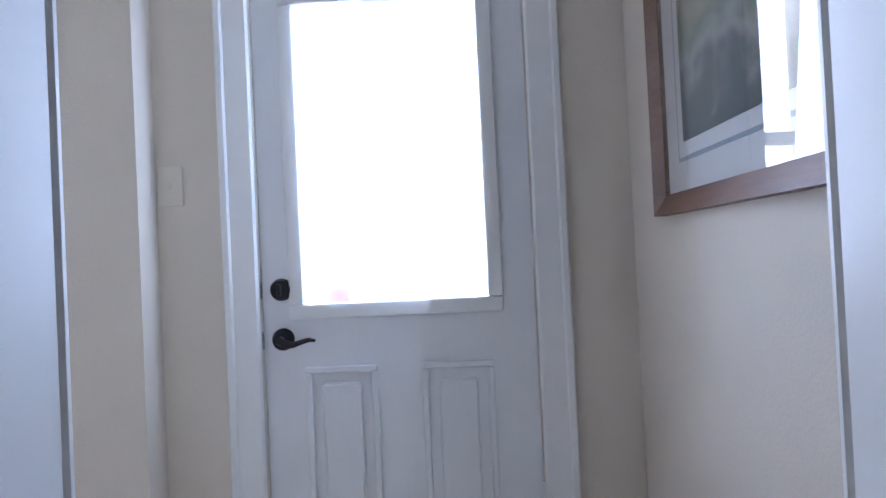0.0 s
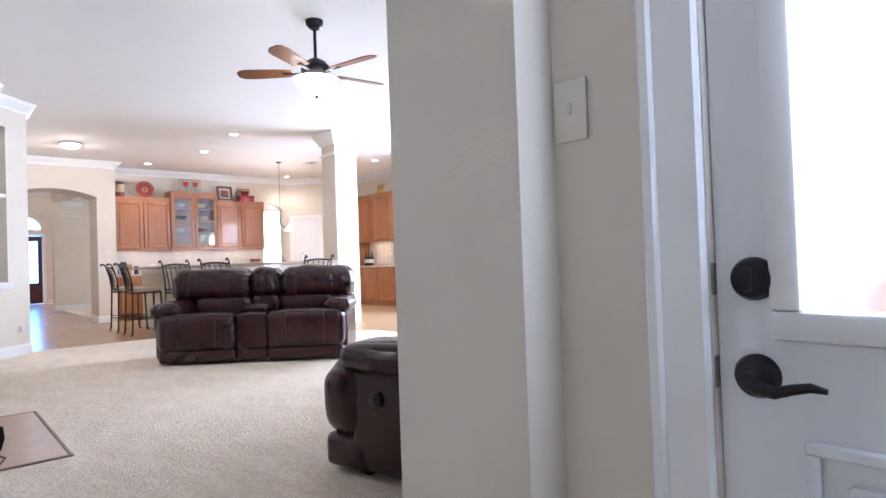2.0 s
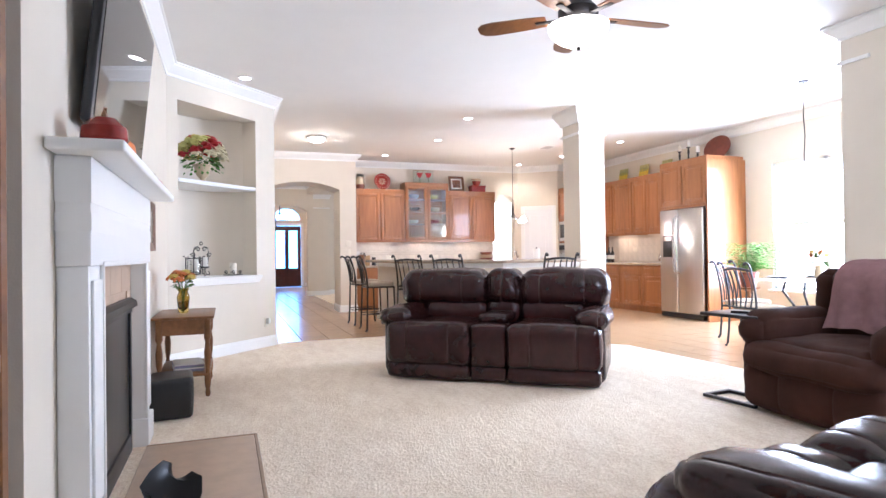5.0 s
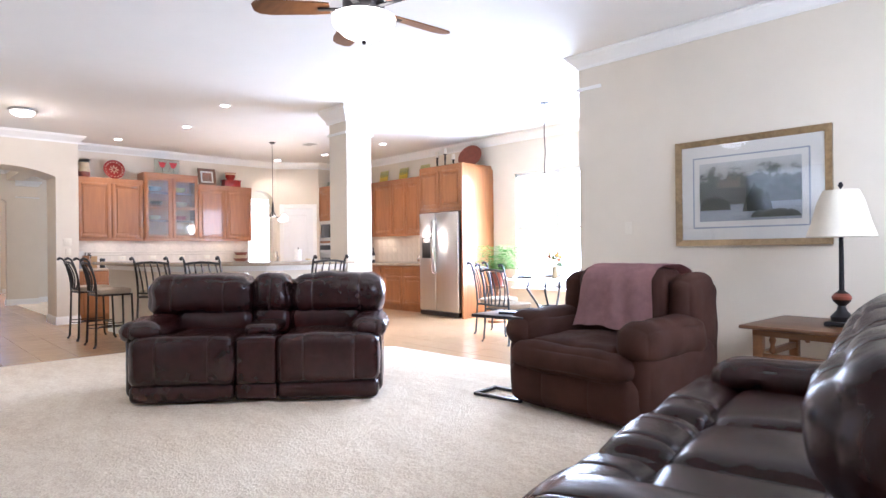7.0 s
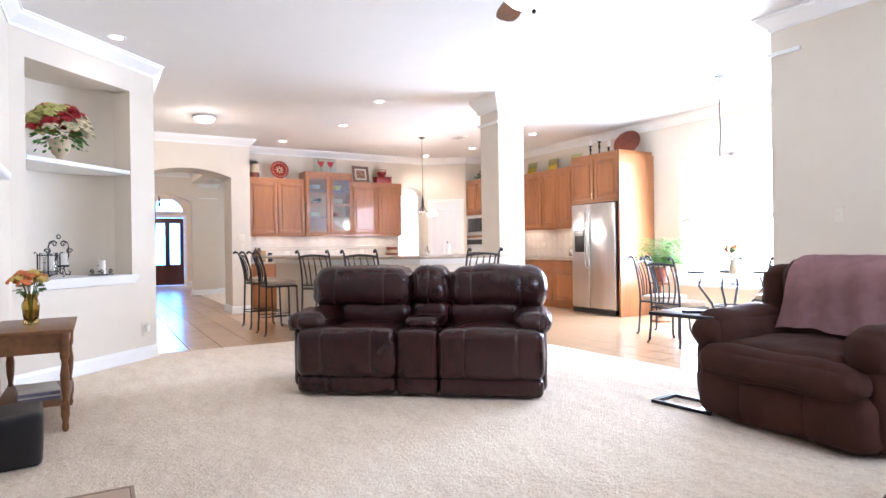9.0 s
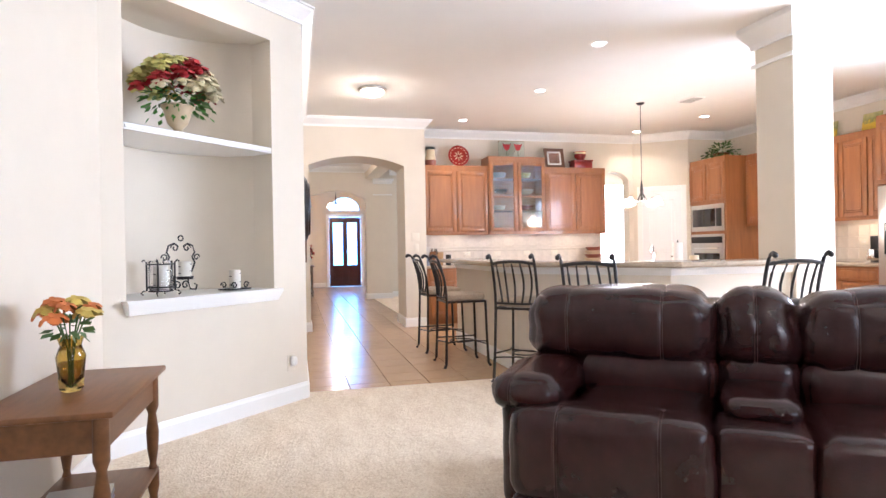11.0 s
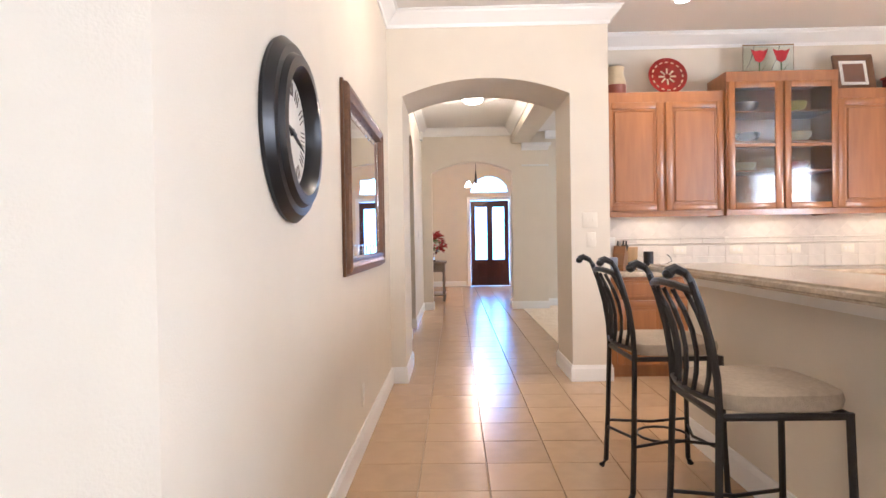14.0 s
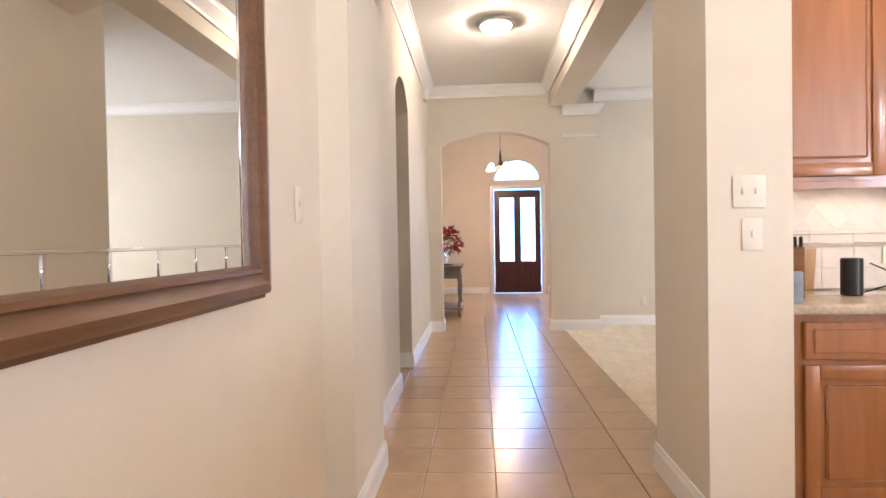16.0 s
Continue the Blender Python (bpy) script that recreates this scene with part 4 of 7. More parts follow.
for ob in rec.children:
    ob.data.transform(Matrix.Diagonal((0.945, 1, 1, 1)))

# throw over its back
throw = thing("throw_blanket", pose(-3.48, 5.88, 0.004, 0, 0, -4), "mauve fleece throw draped over the recliner back", "blanket")
bm = B()
cols, line = 18, [(-0.02, 0.53), (0.0, 0.61), (0.01, 0.7), (0.01, 0.8), (0.02, 0.89), (0.05, 0.955), (0.13, 0.985), (0.24, 0.99), (0.34, 0.985), (0.44, 0.955), (0.52, 0.9), (0.58, 0.78), (0.59, 0.6)]
rows = []
for j, (y, z) in enumerate(line):
    row = []
    for i in range(cols + 1):
        u = i / cols
        x = -0.21 + 0.57 * u + 0.03 * (j < 4) * (0.5 - u) * (4 - j) * -0.6 - 0.012 * (12 - j) * 0.5
        f = 0.012 * math.sin(u * 21 + j * 0.35) * (1.0 if j < 5 else 0.4)
        row.append(bm.verts.new((x, y - 0.02 + f - 0.03 * (j < 5), z + 0.012 + f * 0.3 + (0.02 * math.sin(u * 5) if j == 0 else 0))))
    rows.append(row)
for a, b in zip(rows, rows[1:]):
    for i in range(cols):
        bm.faces.new((a[i], a[i + 1], b[i + 1], b[i]))
bmesh.ops.solidify(bm, geom=bm.faces[:], thickness=0.014)
part("cloth", bm, THROW, throw)


# wrought iron bar stool; its front (toward the counter) is +y
def slat_back(root, w, z0, z1, y0, lean, mat):
    """Two posts with scrolled tops, rails and bowed slats, leaning back to -y."""
    at = lambda k: y0 - lean * k * k
    for s in (-1, 1):
        bm = B()
        pts = [(s * w * (1 - 0.0 * k), at(k), z0 + (z1 - z0) * k) for k in (0, 0.25, 0.5, 0.75, 0.94)]
        tube(bm, pts + [(s * w, at(1) - 0.01, z1), (s * w, at(1) - 0.035, z1 + 0.012), (s * w, at(1) - 0.055, z1)], [0.012] * 5 + [0.013, 0.015, 0.019], 8)
        lathe(bm, [(0, -0.017), (0.014, -0.01), (0.018, 0), (0.014, 0.01), (0, 0.017)], (s * w, at(1) - 0.056, z1 - 0.004), 10)
        part("back_post", bm, mat, root)
    zt, zb = z0 + (z1 - z0) * 0.86, z0 + (z1 - z0) * 0.08
    for z, k in ((zt, 0.86), (zb, 0.08)):
        bm = B()
        tube(bm, [(w * u, at(k) - 0.03 * (1 - u * u), z + (0.02 * (1 - u * u) if k > 0.5 else 0)) for u in (-1, -0.5, 0, 0.5, 1)], 0.013 if k > 0.5 else 0.01, 8)
        part("back_rail", bm, mat, root)
    for i in range(5):
        u = (i - 2) / 2.6
        bm = B()
        pts = [(w * u * (0.82 + 0.18 * k) + 0.012 * math.sin(math.pi * k) * (1 if u > 0 else -1 if u < 0 else 0), at(0.08 + 0.78 * k) - 0.03 * (1 - u * u) + 0.02 * math.sin(math.pi * k), zb + (zt - zb) * k) for k in (0, 0.2, 0.4, 0.6, 0.8, 1)]
        tube(bm, pts, 0.0085, 6)
        part("back_slat", bm, mat, root)


def iron_seat(name, m, label, category, group, seat, top, w=0.185, d=0.19, ring=True, mat=None, splay=0.03):
    mat = mat or IRON
    root = thing(name, m, label, category, group)
    part("seat_cushion", cushion(B(), -w - 0.02, w + 0.02, -d, d + 0.02, seat - 0.045, seat + 0.03, 4.5, 24, 10), SEATC, root, "cream woven seat pad")
    bm = B()
    tube(bm, [(-w, -d, seat - 0.05), (w, -d, seat - 0.05), (w, d, seat - 0.05), (-w, d, seat - 0.05)], 0.012, 6, True)
    part("seat_frame", bm, mat, root)
    for sx in (-1, 1):
        for sy in (-1, 1):
            bm = B()
            tube(bm, [(sx * w, sy * d, seat - 0.04), (sx * (w + splay * 0.3), sy * (d + splay * 0.3), seat * 0.4), (sx * (w + splay * 0.6), sy * (d + splay * 0.6), 0.04), (sx * (w + splay), sy * (d + splay * 1.2), 0.004)], [0.012, 0.012, 0.013, 0.016], 8)
            part("leg", bm, mat, root)
    if ring:
        for z, s in ((0.21, 0), (0.24, 1)):
            if s:
                for q in (-1, 1):
                    bm = B()
                    tube(bm, [(q * (w + 0.016), -d - 0.016, z), (q * (w * 0.75), 0, z + 0.006), (q * (w + 0.016), d + 0.016, z)], 0.007, 6)
                    part("stretcher", bm, mat, root)
            else:
                for q in (-1, 1):
                    bm = B()
                    tube(bm, [(-w - 0.016, q * (d + 0.016), z), (0, q * (d * 0.75), z + 0.006), (w + 0.016, q * (d + 0.016), z)], 0.007, 6)
                    part("stretcher", bm, mat, root)
        bm = B()
        tube(bm, [(0.62 * w * math.cos(a * math.pi / 8), 0.62 * w * math.sin(a * math.pi / 8), 0.228) for a in range(16)], 0.006, 6, True)
        part("foot_ring", bm, mat, root)
    slat_back(root, w, seat - 0.04, top, -d, 0.09, mat)
    return root


STOOL = "dark iron bar stool with cream seat and scrolled slat back"
stool = iron_seat("bar_stool", pose(-9.3, 4.14, 0, 0, 0, 0), STOOL, "bar stool", "bar stools along the counter", 0.67, 1.05)
copy_thing(stool, pose(-10.15, 4.14, 0, 0, 0, 2))
copy_thing(stool, pose(-8.43, 4.46, 0.004, 0, 0, 47))
copy_thing(stool, pose(-7.6, 4.7, 0.004, 0, 0, 45))
copy_thing(stool, pose(-7.12, 5.74, 0.004, 0, 0, 80))

# breakfast bar: a half wall under a granite top
BARW = [(-10.75, 4.5), (-8.72, 4.5), (-7.75, 5.4), (-7.7, 6.5)]
inner = [(-10.75, 4.66), (-8.79, 4.66), (-7.91, 5.47), (-7.86, 6.5)]
bm = B()
prism(bm, BARW + inner[::-1], "z", 0, 0.955)
fixed("wall_bar", bm, WALL, "cream half wall of the breakfast bar", "wall")
moulding("baseboard_bar", BARW[::-1] + [(-10.75, 4.66)], BASE, "white baseboard along the bar")
moulding("trim_bar", BARW[::-1], [(0, 0.89), (0.015, 0.89), (0.03, 0.93), (0.035, 0.95), (0, 0.95)], "white moulding under the bar top")
bar = thing("countertop", pose(0, 0, 0), "speckled beige granite bar top with rounded edge", "countertop")
bm = B()
prism(bm, [(-10.85, 4.3), (-8.64, 4.3), (-7.5, 5.32), (-7.45, 6.47), (-8.0, 6.47), (-8.03, 5.52), (-8.85, 4.78), (-10.85, 4.78)], "z", 0.957, 1.0)
bmesh.ops.bevel(bm, geom=[e for e in bm.edges if abs(e.verts[0].co.z - e.verts[1].co.z) < 1e-5], offset=0.014, segments=3, affect="EDGES")
part("slab", bm, COUNTER, bar)


# ---- cabinets ----
def cabinet_door(root, x0, x1, z0, z1, y, glass=False, knob=0):
    """A framed cabinet door with a raised panel, its face towards -y."""
    f = 0.055
    bm = B()
    for a, b, c, d in ((x0, x0 + f, z0, z1), (x1 - f, x1, z0, z1), (x0 + f, x1 - f, z0, z0 + f), (x0 + f, x1 - f, z1 - f, z1)):
        box(bm, a, b, y - 0.02, y, c, d, 0.005, 2)
    if glass:
        box(bm, x0 + f, x1 - f, y - 0.018, y, (z0 + z1) / 2 - 0.015, (z0 + z1) / 2 + 0.015, 0.003, 1)
    d = part("door", bm, CHERRY, root)
    if glass:
        bm = B()
        box(bm, x0 + f - 0.004, x1 - f + 0.004, y - 0.011, y - 0.007, z0 + f - 0.004, z1 - f + 0.004)
        part("glass_pane", bm, CAB_G, d, "seeded glass pane", smooth=False)
    else:
        bm = B()
        box(bm, x0 + f - 0.002, x1 - f + 0.002, y - 0.01, y - 0.004, z0 + f - 0.002, z1 - f + 0.002)
        box(bm, x0 + f + 0.02, x1 - f - 0.02, y - 0.019, y - 0.008, z0 + f + 0.02, z1 - f - 0.02, 0.01, 1)
        part("raised_panel", bm, CHERRY, d)
    return d


CAB_G = clear_glass("seeded_cabinet_pane", (0.9, 0.95, 0.95), 0.06)


def upper_cabinet(m, w, depth, h, doors, label, glass=False, crown=0.06, name="wall_cabinet"):
    """Local frame: x along the wall, back at y=0, front at -depth, bottom at z=0."""
    root = thing(name, m, label, "cabinet", "kitchen wall cabinets")
    t = 0.018
    if glass:
        for nm, b in (("side_panel", (0, t, -depth, 0, 0, h)), ("side_panel", (w - t, w, -depth, 0, 0, h)), ("bottom_panel", (t, w - t, -depth, 0, 0, t)), ("top_panel", (t, w - t, -depth, 0, h - t, h)), ("back_panel", (t, w - t, -0.01, 0, t, h - t)), ("centre_stile", (w / 2 - 0.02, w / 2 + 0.02, -depth, -depth + 0.02, t, h - t))):
            part(nm, box(B(), *b), CHERRY, root, smooth=False)
    else:
        part("body", box(B(), 0, w, -depth, 0, 0, h, 0.002, 1), CHERRY, root, smooth=False)
    if glass:
        for k in (0.3, 0.52, 0.75):
            part("shelf", box(B(), t, w - t, -depth + 0.03, -0.01, h * k, h * k + 0.015), CHERRY, root, smooth=False)
    n = doors
    for i in range(n):
        cabinet_door(root, w * i / n + 0.012, w * (i + 1) / n - 0.012, 0.02, h - 0.03, -depth - 0.001, glass)
    if crown:
        bm = B()
        sweep(bm, [(w + 0.001, 0), (w + 0.001, -depth - 0.001), (-0.001, -depth - 0.001), (-0.001, 0)], [(-o, z) for o, z in [(0, h - 0.03), (0.012, h - 0.03), (0.02, h), (0.05, h + crown * 0.7), (0.055, h + crown), (0, h + crown)]])
        box(bm, 0.0, w, -depth, 0, h, h + crown - 0.01)
        part("crown_moulding", bm, CHERRY, root)
    bm = B()
    sweep(bm, [(w - 0.001, -0.01), (w - 0.001, -depth + 0.001), (0.001, -depth + 0.001), (0.001, -0.01)], [(-0.012, -0.03), (0.006, -0.03), (0.006, 0.0), (-0.012, 0.0)])
    part("light_rail", bm, CHERRY, root)
    return root


def base_cabinet(m, w, depth, cols, label):
    root = thing("base_cabinet", m, label, "cabinet", "kitchen base cabinets")
    part("body", box(B(), 0, w, -depth, 0, 0.1, 0.83), CHERRY, root, smooth=False)
    part("toe_kick", box(B(), 0, w, -depth + 0.07, 0, 0, 0.1), CHERRY, root, smooth=False)
    for i in range(cols):
        a, b = w * i / cols + (0.045 if i == 0 else 0.02), w * (i + 1) / cols - (0.045 if i == cols - 1 else 0.02)
        bm = B()
        box(bm, a, b, -depth - 0.021, -depth - 0.001, 0.66, 0.805, 0.005, 1)
        box(bm, a + 0.03, b - 0.03, -depth - 0.028, -depth - 0.02, 0.685, 0.78, 0.006, 1)
        part("drawer_front", bm, CHERRY, root)
        cabinet_door(root, a, b, 0.12, 0.64, -depth - 0.001)
    return root


# wall x = -12.82, cabinets facing +x; local x runs along +y
def west(y, z=0.0):
    return pose(-12.815, y, z, 0, 0, 90)


upper_cabinet(west(4.47, 1.36), 1.03, 0.33, 0.98, 2, "honey cherry wall cabinet with two raised-panel doors")
upper_cabinet(west(5.502, 1.36), 0.94, 0.37, 1.13, 2, "taller honey cherry cabinet with seeded glass doors", True)
upper_cabinet(west(6.444, 1.36), 1.08, 0.33, 0.98, 2, "honey cherry wall cabinet with two raised-panel doors")
base_cabinet(west(4.45), 0.92, 0.6, 2, "honey cherry base cabinet with drawers beside the pier")
base_cabinet(west(5.372), 1.07, 0.6, 2, "honey cherry base cabinet under the glass cabinet")
base_cabinet(west(6.444), 1.1, 0.6, 2, "honey cherry base cabinet by the kitchen arch")


def counter(name, x0, x1, y0, y1, label):
    root = thing(name, pose(0, 0, 0), label, "countertop")
    part("slab", box(B(), x0, x1, y0, y1, 0.832, 0.872, 0.012, 3), COUNTER, root)


counter("countertop", -12.815, -12.17, 4.435, 7.56, "speckled beige granite worktop under the wall cabinets")
counter("countertop", -11.42, -9.0, 9.0, 9.645, "speckled beige granite worktop beside the refrigerator")
# wall y = 9.65, cabinets facing -y
base_cabinet(pose(-11.4, 9.645, 0), 1.2, 0.6, 2, "honey cherry base cabinet beside the oven tower")
base_cabinet(pose(-10.198, 9.645, 0), 1.19, 0.6, 2, "honey cherry base cabinet beside the refrigerator")
upper_cabinet(pose(-11.4, 9.645, 1.42), 1.2, 0.33, 1.0, 2, "honey cherry wall cabinet with raised-panel doors")
upper_cabinet(pose(-10.198, 9.645, 1.42), 1.19, 0.33, 1.0, 3, "honey cherry wall cabinet with three raised-panel doors")
tower = upper_cabinet(pose(-12.24, 9.645, 1.8), 0.83, 0.7, 0.62, 2, "honey cherry tower over the built-in microwave and oven", name="oven_tower")
part("tower_body", box(B(), 0, 0.83, -0.69, 0, -1.8, -0.02), CHERRY, tower, smooth=False)
oven = thing("built_in_oven", pose(-11.825, 8.95, 0), "stainless built-in microwave and wall oven with black glass", "oven")
part("microwave_trim", box(B(), -0.38, 0.38, -0.02, 0.0, 1.33, 1.75, 0.008), STEEL, oven)
part("microwave_window", box(B(), -0.33, 0.2, -0.026, -0.02, 1.4, 1.68, 0.004), SCREEN, oven)
part("microwave_panel", box(B(), 0.22, 0.34, -0.026, -0.02, 1.4, 1.68, 0.004), BLACK, oven)
part("oven_door", box(B(), -0.38, 0.38, -0.03, 0.0, 0.5, 1.28, 0.008), STEEL, oven)
part("oven_window", box(B(), -0.3, 0.3, -0.036, -0.03, 0.62, 0.98, 0.004), SCREEN, oven)
part("control_panel", box(B(), -0.36, 0.36, -0.036, -0.03, 1.14, 1.24, 0.003), BLACK, oven)
part("oven_handle", tube(B(), [(-0.3, -0.03, 1.06), (-0.3, -0.07, 1.06), (0.3, -0.07, 1.06), (0.3, -0.03, 1.06)], 0.01), CHROME, oven)

# refrigerator and its surround
fr = thing("refrigerator", pose(-8.46, 8.87, 0), "stainless side-by-side refrigerator with black dispenser", "refrigerator")
part("body", box(B(), -0.47, 0.47, 0.06, 0.74, 0.02, 1.72), BLACK, fr, smooth=False)
dl = part("freezer_door", box(B(), -0.47, -0.075, -0.01, 0.06, 0.09, 1.74, 0.018, 3), STEEL, fr)
dr = part("fridge_door", box(B(), -0.065, 0.47, -0.01, 0.06, 0.09, 1.74, 0.018, 3), STEEL, fr)
for d, x in ((dl, -0.105), (dr, -0.035)):
    part("handle", tube(B(), [(x, -0.01, 0.72), (x, -0.05, 0.76), (x, -0.065, 1.0), (x, -0.07, 1.2), (x, -0.065, 1.4), (x, -0.05, 1.6), (x, -0.01, 1.64)], 0.013), CHROME, d, "curved chrome handle")
part("dispenser", box(B(), -0.39, -0.17, -0.018, -0.008, 0.98, 1.33, 0.004), BLACK, dl, "black ice and water dispenser")
part("dispenser_panel", box(B(), -0.37, -0.19, -0.022, -0.017, 1.24, 1.31, 0.002), STEEL, dl)
part("kick_grille", box(B(), -0.46, 0.46, 0.0, 0.05, 0.015, 0.08), BLACK, fr, smooth=False)
fcab = upper_cabinet(pose(-8.98, 9.645, 1.79), 1.03, 0.72, 0.68, 2, "honey cherry cabinet above the refrigerator")
part("side_panel", box(B(), 1.035, 1.07, -0.76, 0, -1.79, 0.68, 0.003, 1), CHERRY, fcab, "tall cherry side panel", smooth=False)

# ---- fireplace ----
fp = thing("fireplace", pose(-4.11, 1.55, 0), "white moulded fireplace mantel with beige tile surround", "fireplace")
surround = part("tile_surround", box(B(), -0.63, 0.63, 0.002, 0.022, 0, 1.05), STONE, fp, smooth=False)
for x0, x1, z0, z1 in [(-0.63, -0.5, z, z + 0.296) for z in (0.0, 0.3, 0.6)] + [(0.5, 0.63, z, z + 0.296) for z in (0.0, 0.3, 0.6)] + [(-0.63 + 0.315 * k, -0.318 + 0.315 * k, 0.9, 1.05) for k in range(4)]:
    part("tile", box(B(), x0, x1, 0.022, 0.03, z0, z1, 0.002, 1), STONE, surround, smooth=False)
for s in (-1, 1):
    bm = B()
    box(bm, min(s * 0.62, s * 0.82), max(s * 0.62, s * 0.82), 0.002, 0.1, 0, 1.05, 0.006)
    box(bm, min(s * 0.645, s * 0.795), max(s * 0.645, s * 0.795), 0.1, 0.112, 0.2, 1.0, 0.005)
    box(bm, min(s * 0.6, s * 0.84), max(s * 0.6, s * 0.84), 0.002, 0.12, 0, 0.16, 0.006)
    box(bm, min(s * 0.612, s * 0.63), max(s * 0.612, s * 0.63), 0.1, 0.115, 0.16, 1.06, 0.004)
    part("leg", bm, TRIM, fp)
bm = B()
box(bm, -0.83, 0.83, 0.002, 0.11, 1.05, 1.34, 0.006)
box(bm, -0.63, 0.63, 0.1, 0.116, 1.045, 1.065, 0.004)
part("frieze", bm, TRIM, fp)
bm = B()
sweep(bm, [(0.835, 0.002), (0.835, 0.112), (-0.835, 0.112), (-0.835, 0.002)], [(0, 1.17), (0.014, 1.175), (0.02, 1.19), (0.014, 1.205), (0.02, 1.22), (0.012, 1.23), (0, 1.235)])
part("dado_moulding", bm, TRIM, fp)
bm = B()
sweep(bm, [(0.835, 0.002), (0.835, 0.112), (-0.835, 0.112), (-0.835, 0.002)], [(0, 1.27), (0.014, 1.27), (0.016, 1.29), (0.022, 1.31), (0.04, 1.335), (0.07, 1.36), (0.088, 1.39), (0.095, 1.41), (0.095, 1.428), (0, 1.428)])
part("cornice", bm, TRIM, fp)
part("shelf", box(B(), -0.96, 0.96, 0.002, 0.235, 1.43, 1.47, 0.01, 3), TRIM, fp)
bm = B()
box(bm, -0.46, 0.46, 0.03, 0.04, 0.12, 0.8, 0.004)
part("firebox_glass", bm, BLACK, fp, "dull black firebox screen")
bm = B()
box(bm, -0.5, 0.5, 0.03, 0.055, 0.78, 0.86, 0.004)
box(bm, -0.5, 0.5, 0.03, 0.05, 0.02, 0.12, 0.004)
box(bm, -0.5, -0.46, 0.03, 0.05, 0.12, 0.78)
box(bm, 0.46, 0.5, 0.03, 0.05, 0.12, 0.78)
part("firebox_frame", bm, BLACK, fp)
bm = B()
prism(bm, [(0.05, 0.86), (0.078, 0.845), (0.082, 0.815), (0.05, 0.8)], "x", -0.49, 0.49)
part("hood", bm, BRONZE, fp, "dark bronze hood lip")
bm = B()
box(bm, -4.68, -3.38, 1.66, 2.24, 0.003, 0.012, 0.003, 1)
fixed("floor_hearth", bm, STONE, "flush beige tile hearth with metal edge", "hearth")
bm = B()
for b in ((-4.70, -4.68, 1.66, 2.26), (-3.38, -3.36, 1.66, 2.26), (-4.68, -3.38, 2.24, 2.26)):
    box(bm, *b, 0.0, 0.014, 0.004, 1)
fixed("trim_hearth", bm, EDGE, "thin tan edge strip round the hearth", "trim")

tv = thing("television", pose(-4.18, 1.55, 1.6), "large flat television tilted forward above the mantel", "television")
bm = B()
box(bm, -0.68, 0.68, 0.03, 0.07, 0.0, 0.78, 0.01)
bmesh.ops.rotate(bm, matrix=Matrix.Rotation(radians(-6), 3, "X"), verts=bm.verts, cent=(0, 0.03, 0))
part("casing", bm, BLACK, tv)
bm = B()
box(bm, -0.65, 0.65, 0.07, 0.074, 0.03, 0.75)
bmesh.ops.rotate(bm, matrix=Matrix.Rotation(radians(-6), 3, "X"), verts=bm.verts, cent=(0, 0.03, 0))
part("screen", bm, SCREEN, tv, smooth=False)
part("wall_mount", box(B(), -0.2, 0.2, 0.0, 0.06, 0.2, 0.5), BLACK, tv, smooth=False)

# ---- ceiling fan ----
fan = thing("ceiling_fan", pose(-4.14, 4.19, 0), "bronze ceiling fan with five walnut blades and lit bowl", "ceiling fan")
part("canopy", lathe(B(), [(0.0, 2.93), (0.04, 2.93), (0.07, 2.96), (0.075, 2.999), (0, 2.999)], seg=24), BRONZE, fan)
part("downrod", tube(B(), [(0, 0, 2.66), (0, 0, 2.94)], 0.014), BRONZE, fan)
part("motor", lathe(B(), [(0.0, 2.5), (0.06, 2.5), (0.1, 2.53), (0.125, 2.57), (0.125, 2.6), (0.08, 2.65), (0.03, 2.68), (0, 2.68)], seg=28), BRONZE, fan)
part("light_bowl", lathe(B(), [(0.0, 2.37), (0.06, 2.375), (0.13, 2.41), (0.18, 2.46), (0.19, 2.5), (0, 2.5)], seg=28), LAMP_ON, fan, "glowing frosted glass bowl").visible_shadow = False
part("finial", lathe(B(), [(0, 2.345), (0.012, 2.35), (0.016, 2.362), (0.01, 2.374), (0, 2.374)], seg=12), BRONZE, fan)
for k in range(5):
    a = radians(14 + 72 * k)
    bm = B()
    outline = [(0.2, -0.05), (0.3, -0.062), (0.55, -0.072), (0.62, -0.06), (0.65, -0.03), (0.65, 0.03), (0.62, 0.06), (0.55, 0.072), (0.3, 0.062), (0.2, 0.05)]
    prism(bm, outline, "z", -0.004, 0.004)
    bmesh.ops.rotate(bm, matrix=Matrix.Rotation(radians(12), 3, "X"), verts=bm.verts, cent=(0, 0, 0))
    bmesh.ops.rotate(bm, matrix=Matrix.Rotation(a, 3, "Z"), verts=bm.verts, cent=(0, 0, 0))
    bmesh.ops.translate(bm, vec=(0, 0, 2.56), verts=bm.verts)
    blade = part("blade", bm, OAK, fan)
    bm = B()
    box(bm, 0.1, 0.27, -0.02, 0.02, -0.012, -0.004, 0.003)
    bmesh.ops.rotate(bm, matrix=Matrix.Rotation(a, 3, "Z"), verts=bm.verts, cent=(0, 0, 0))
    bmesh.ops.translate(bm, vec=(0, 0, 2.56), verts=bm.verts)
    part("blade_bracket", bm, BRONZE, blade)
point_lamp("fan_light", (-4.14, 4.19, 2.435), 10, WARM, 0.045)



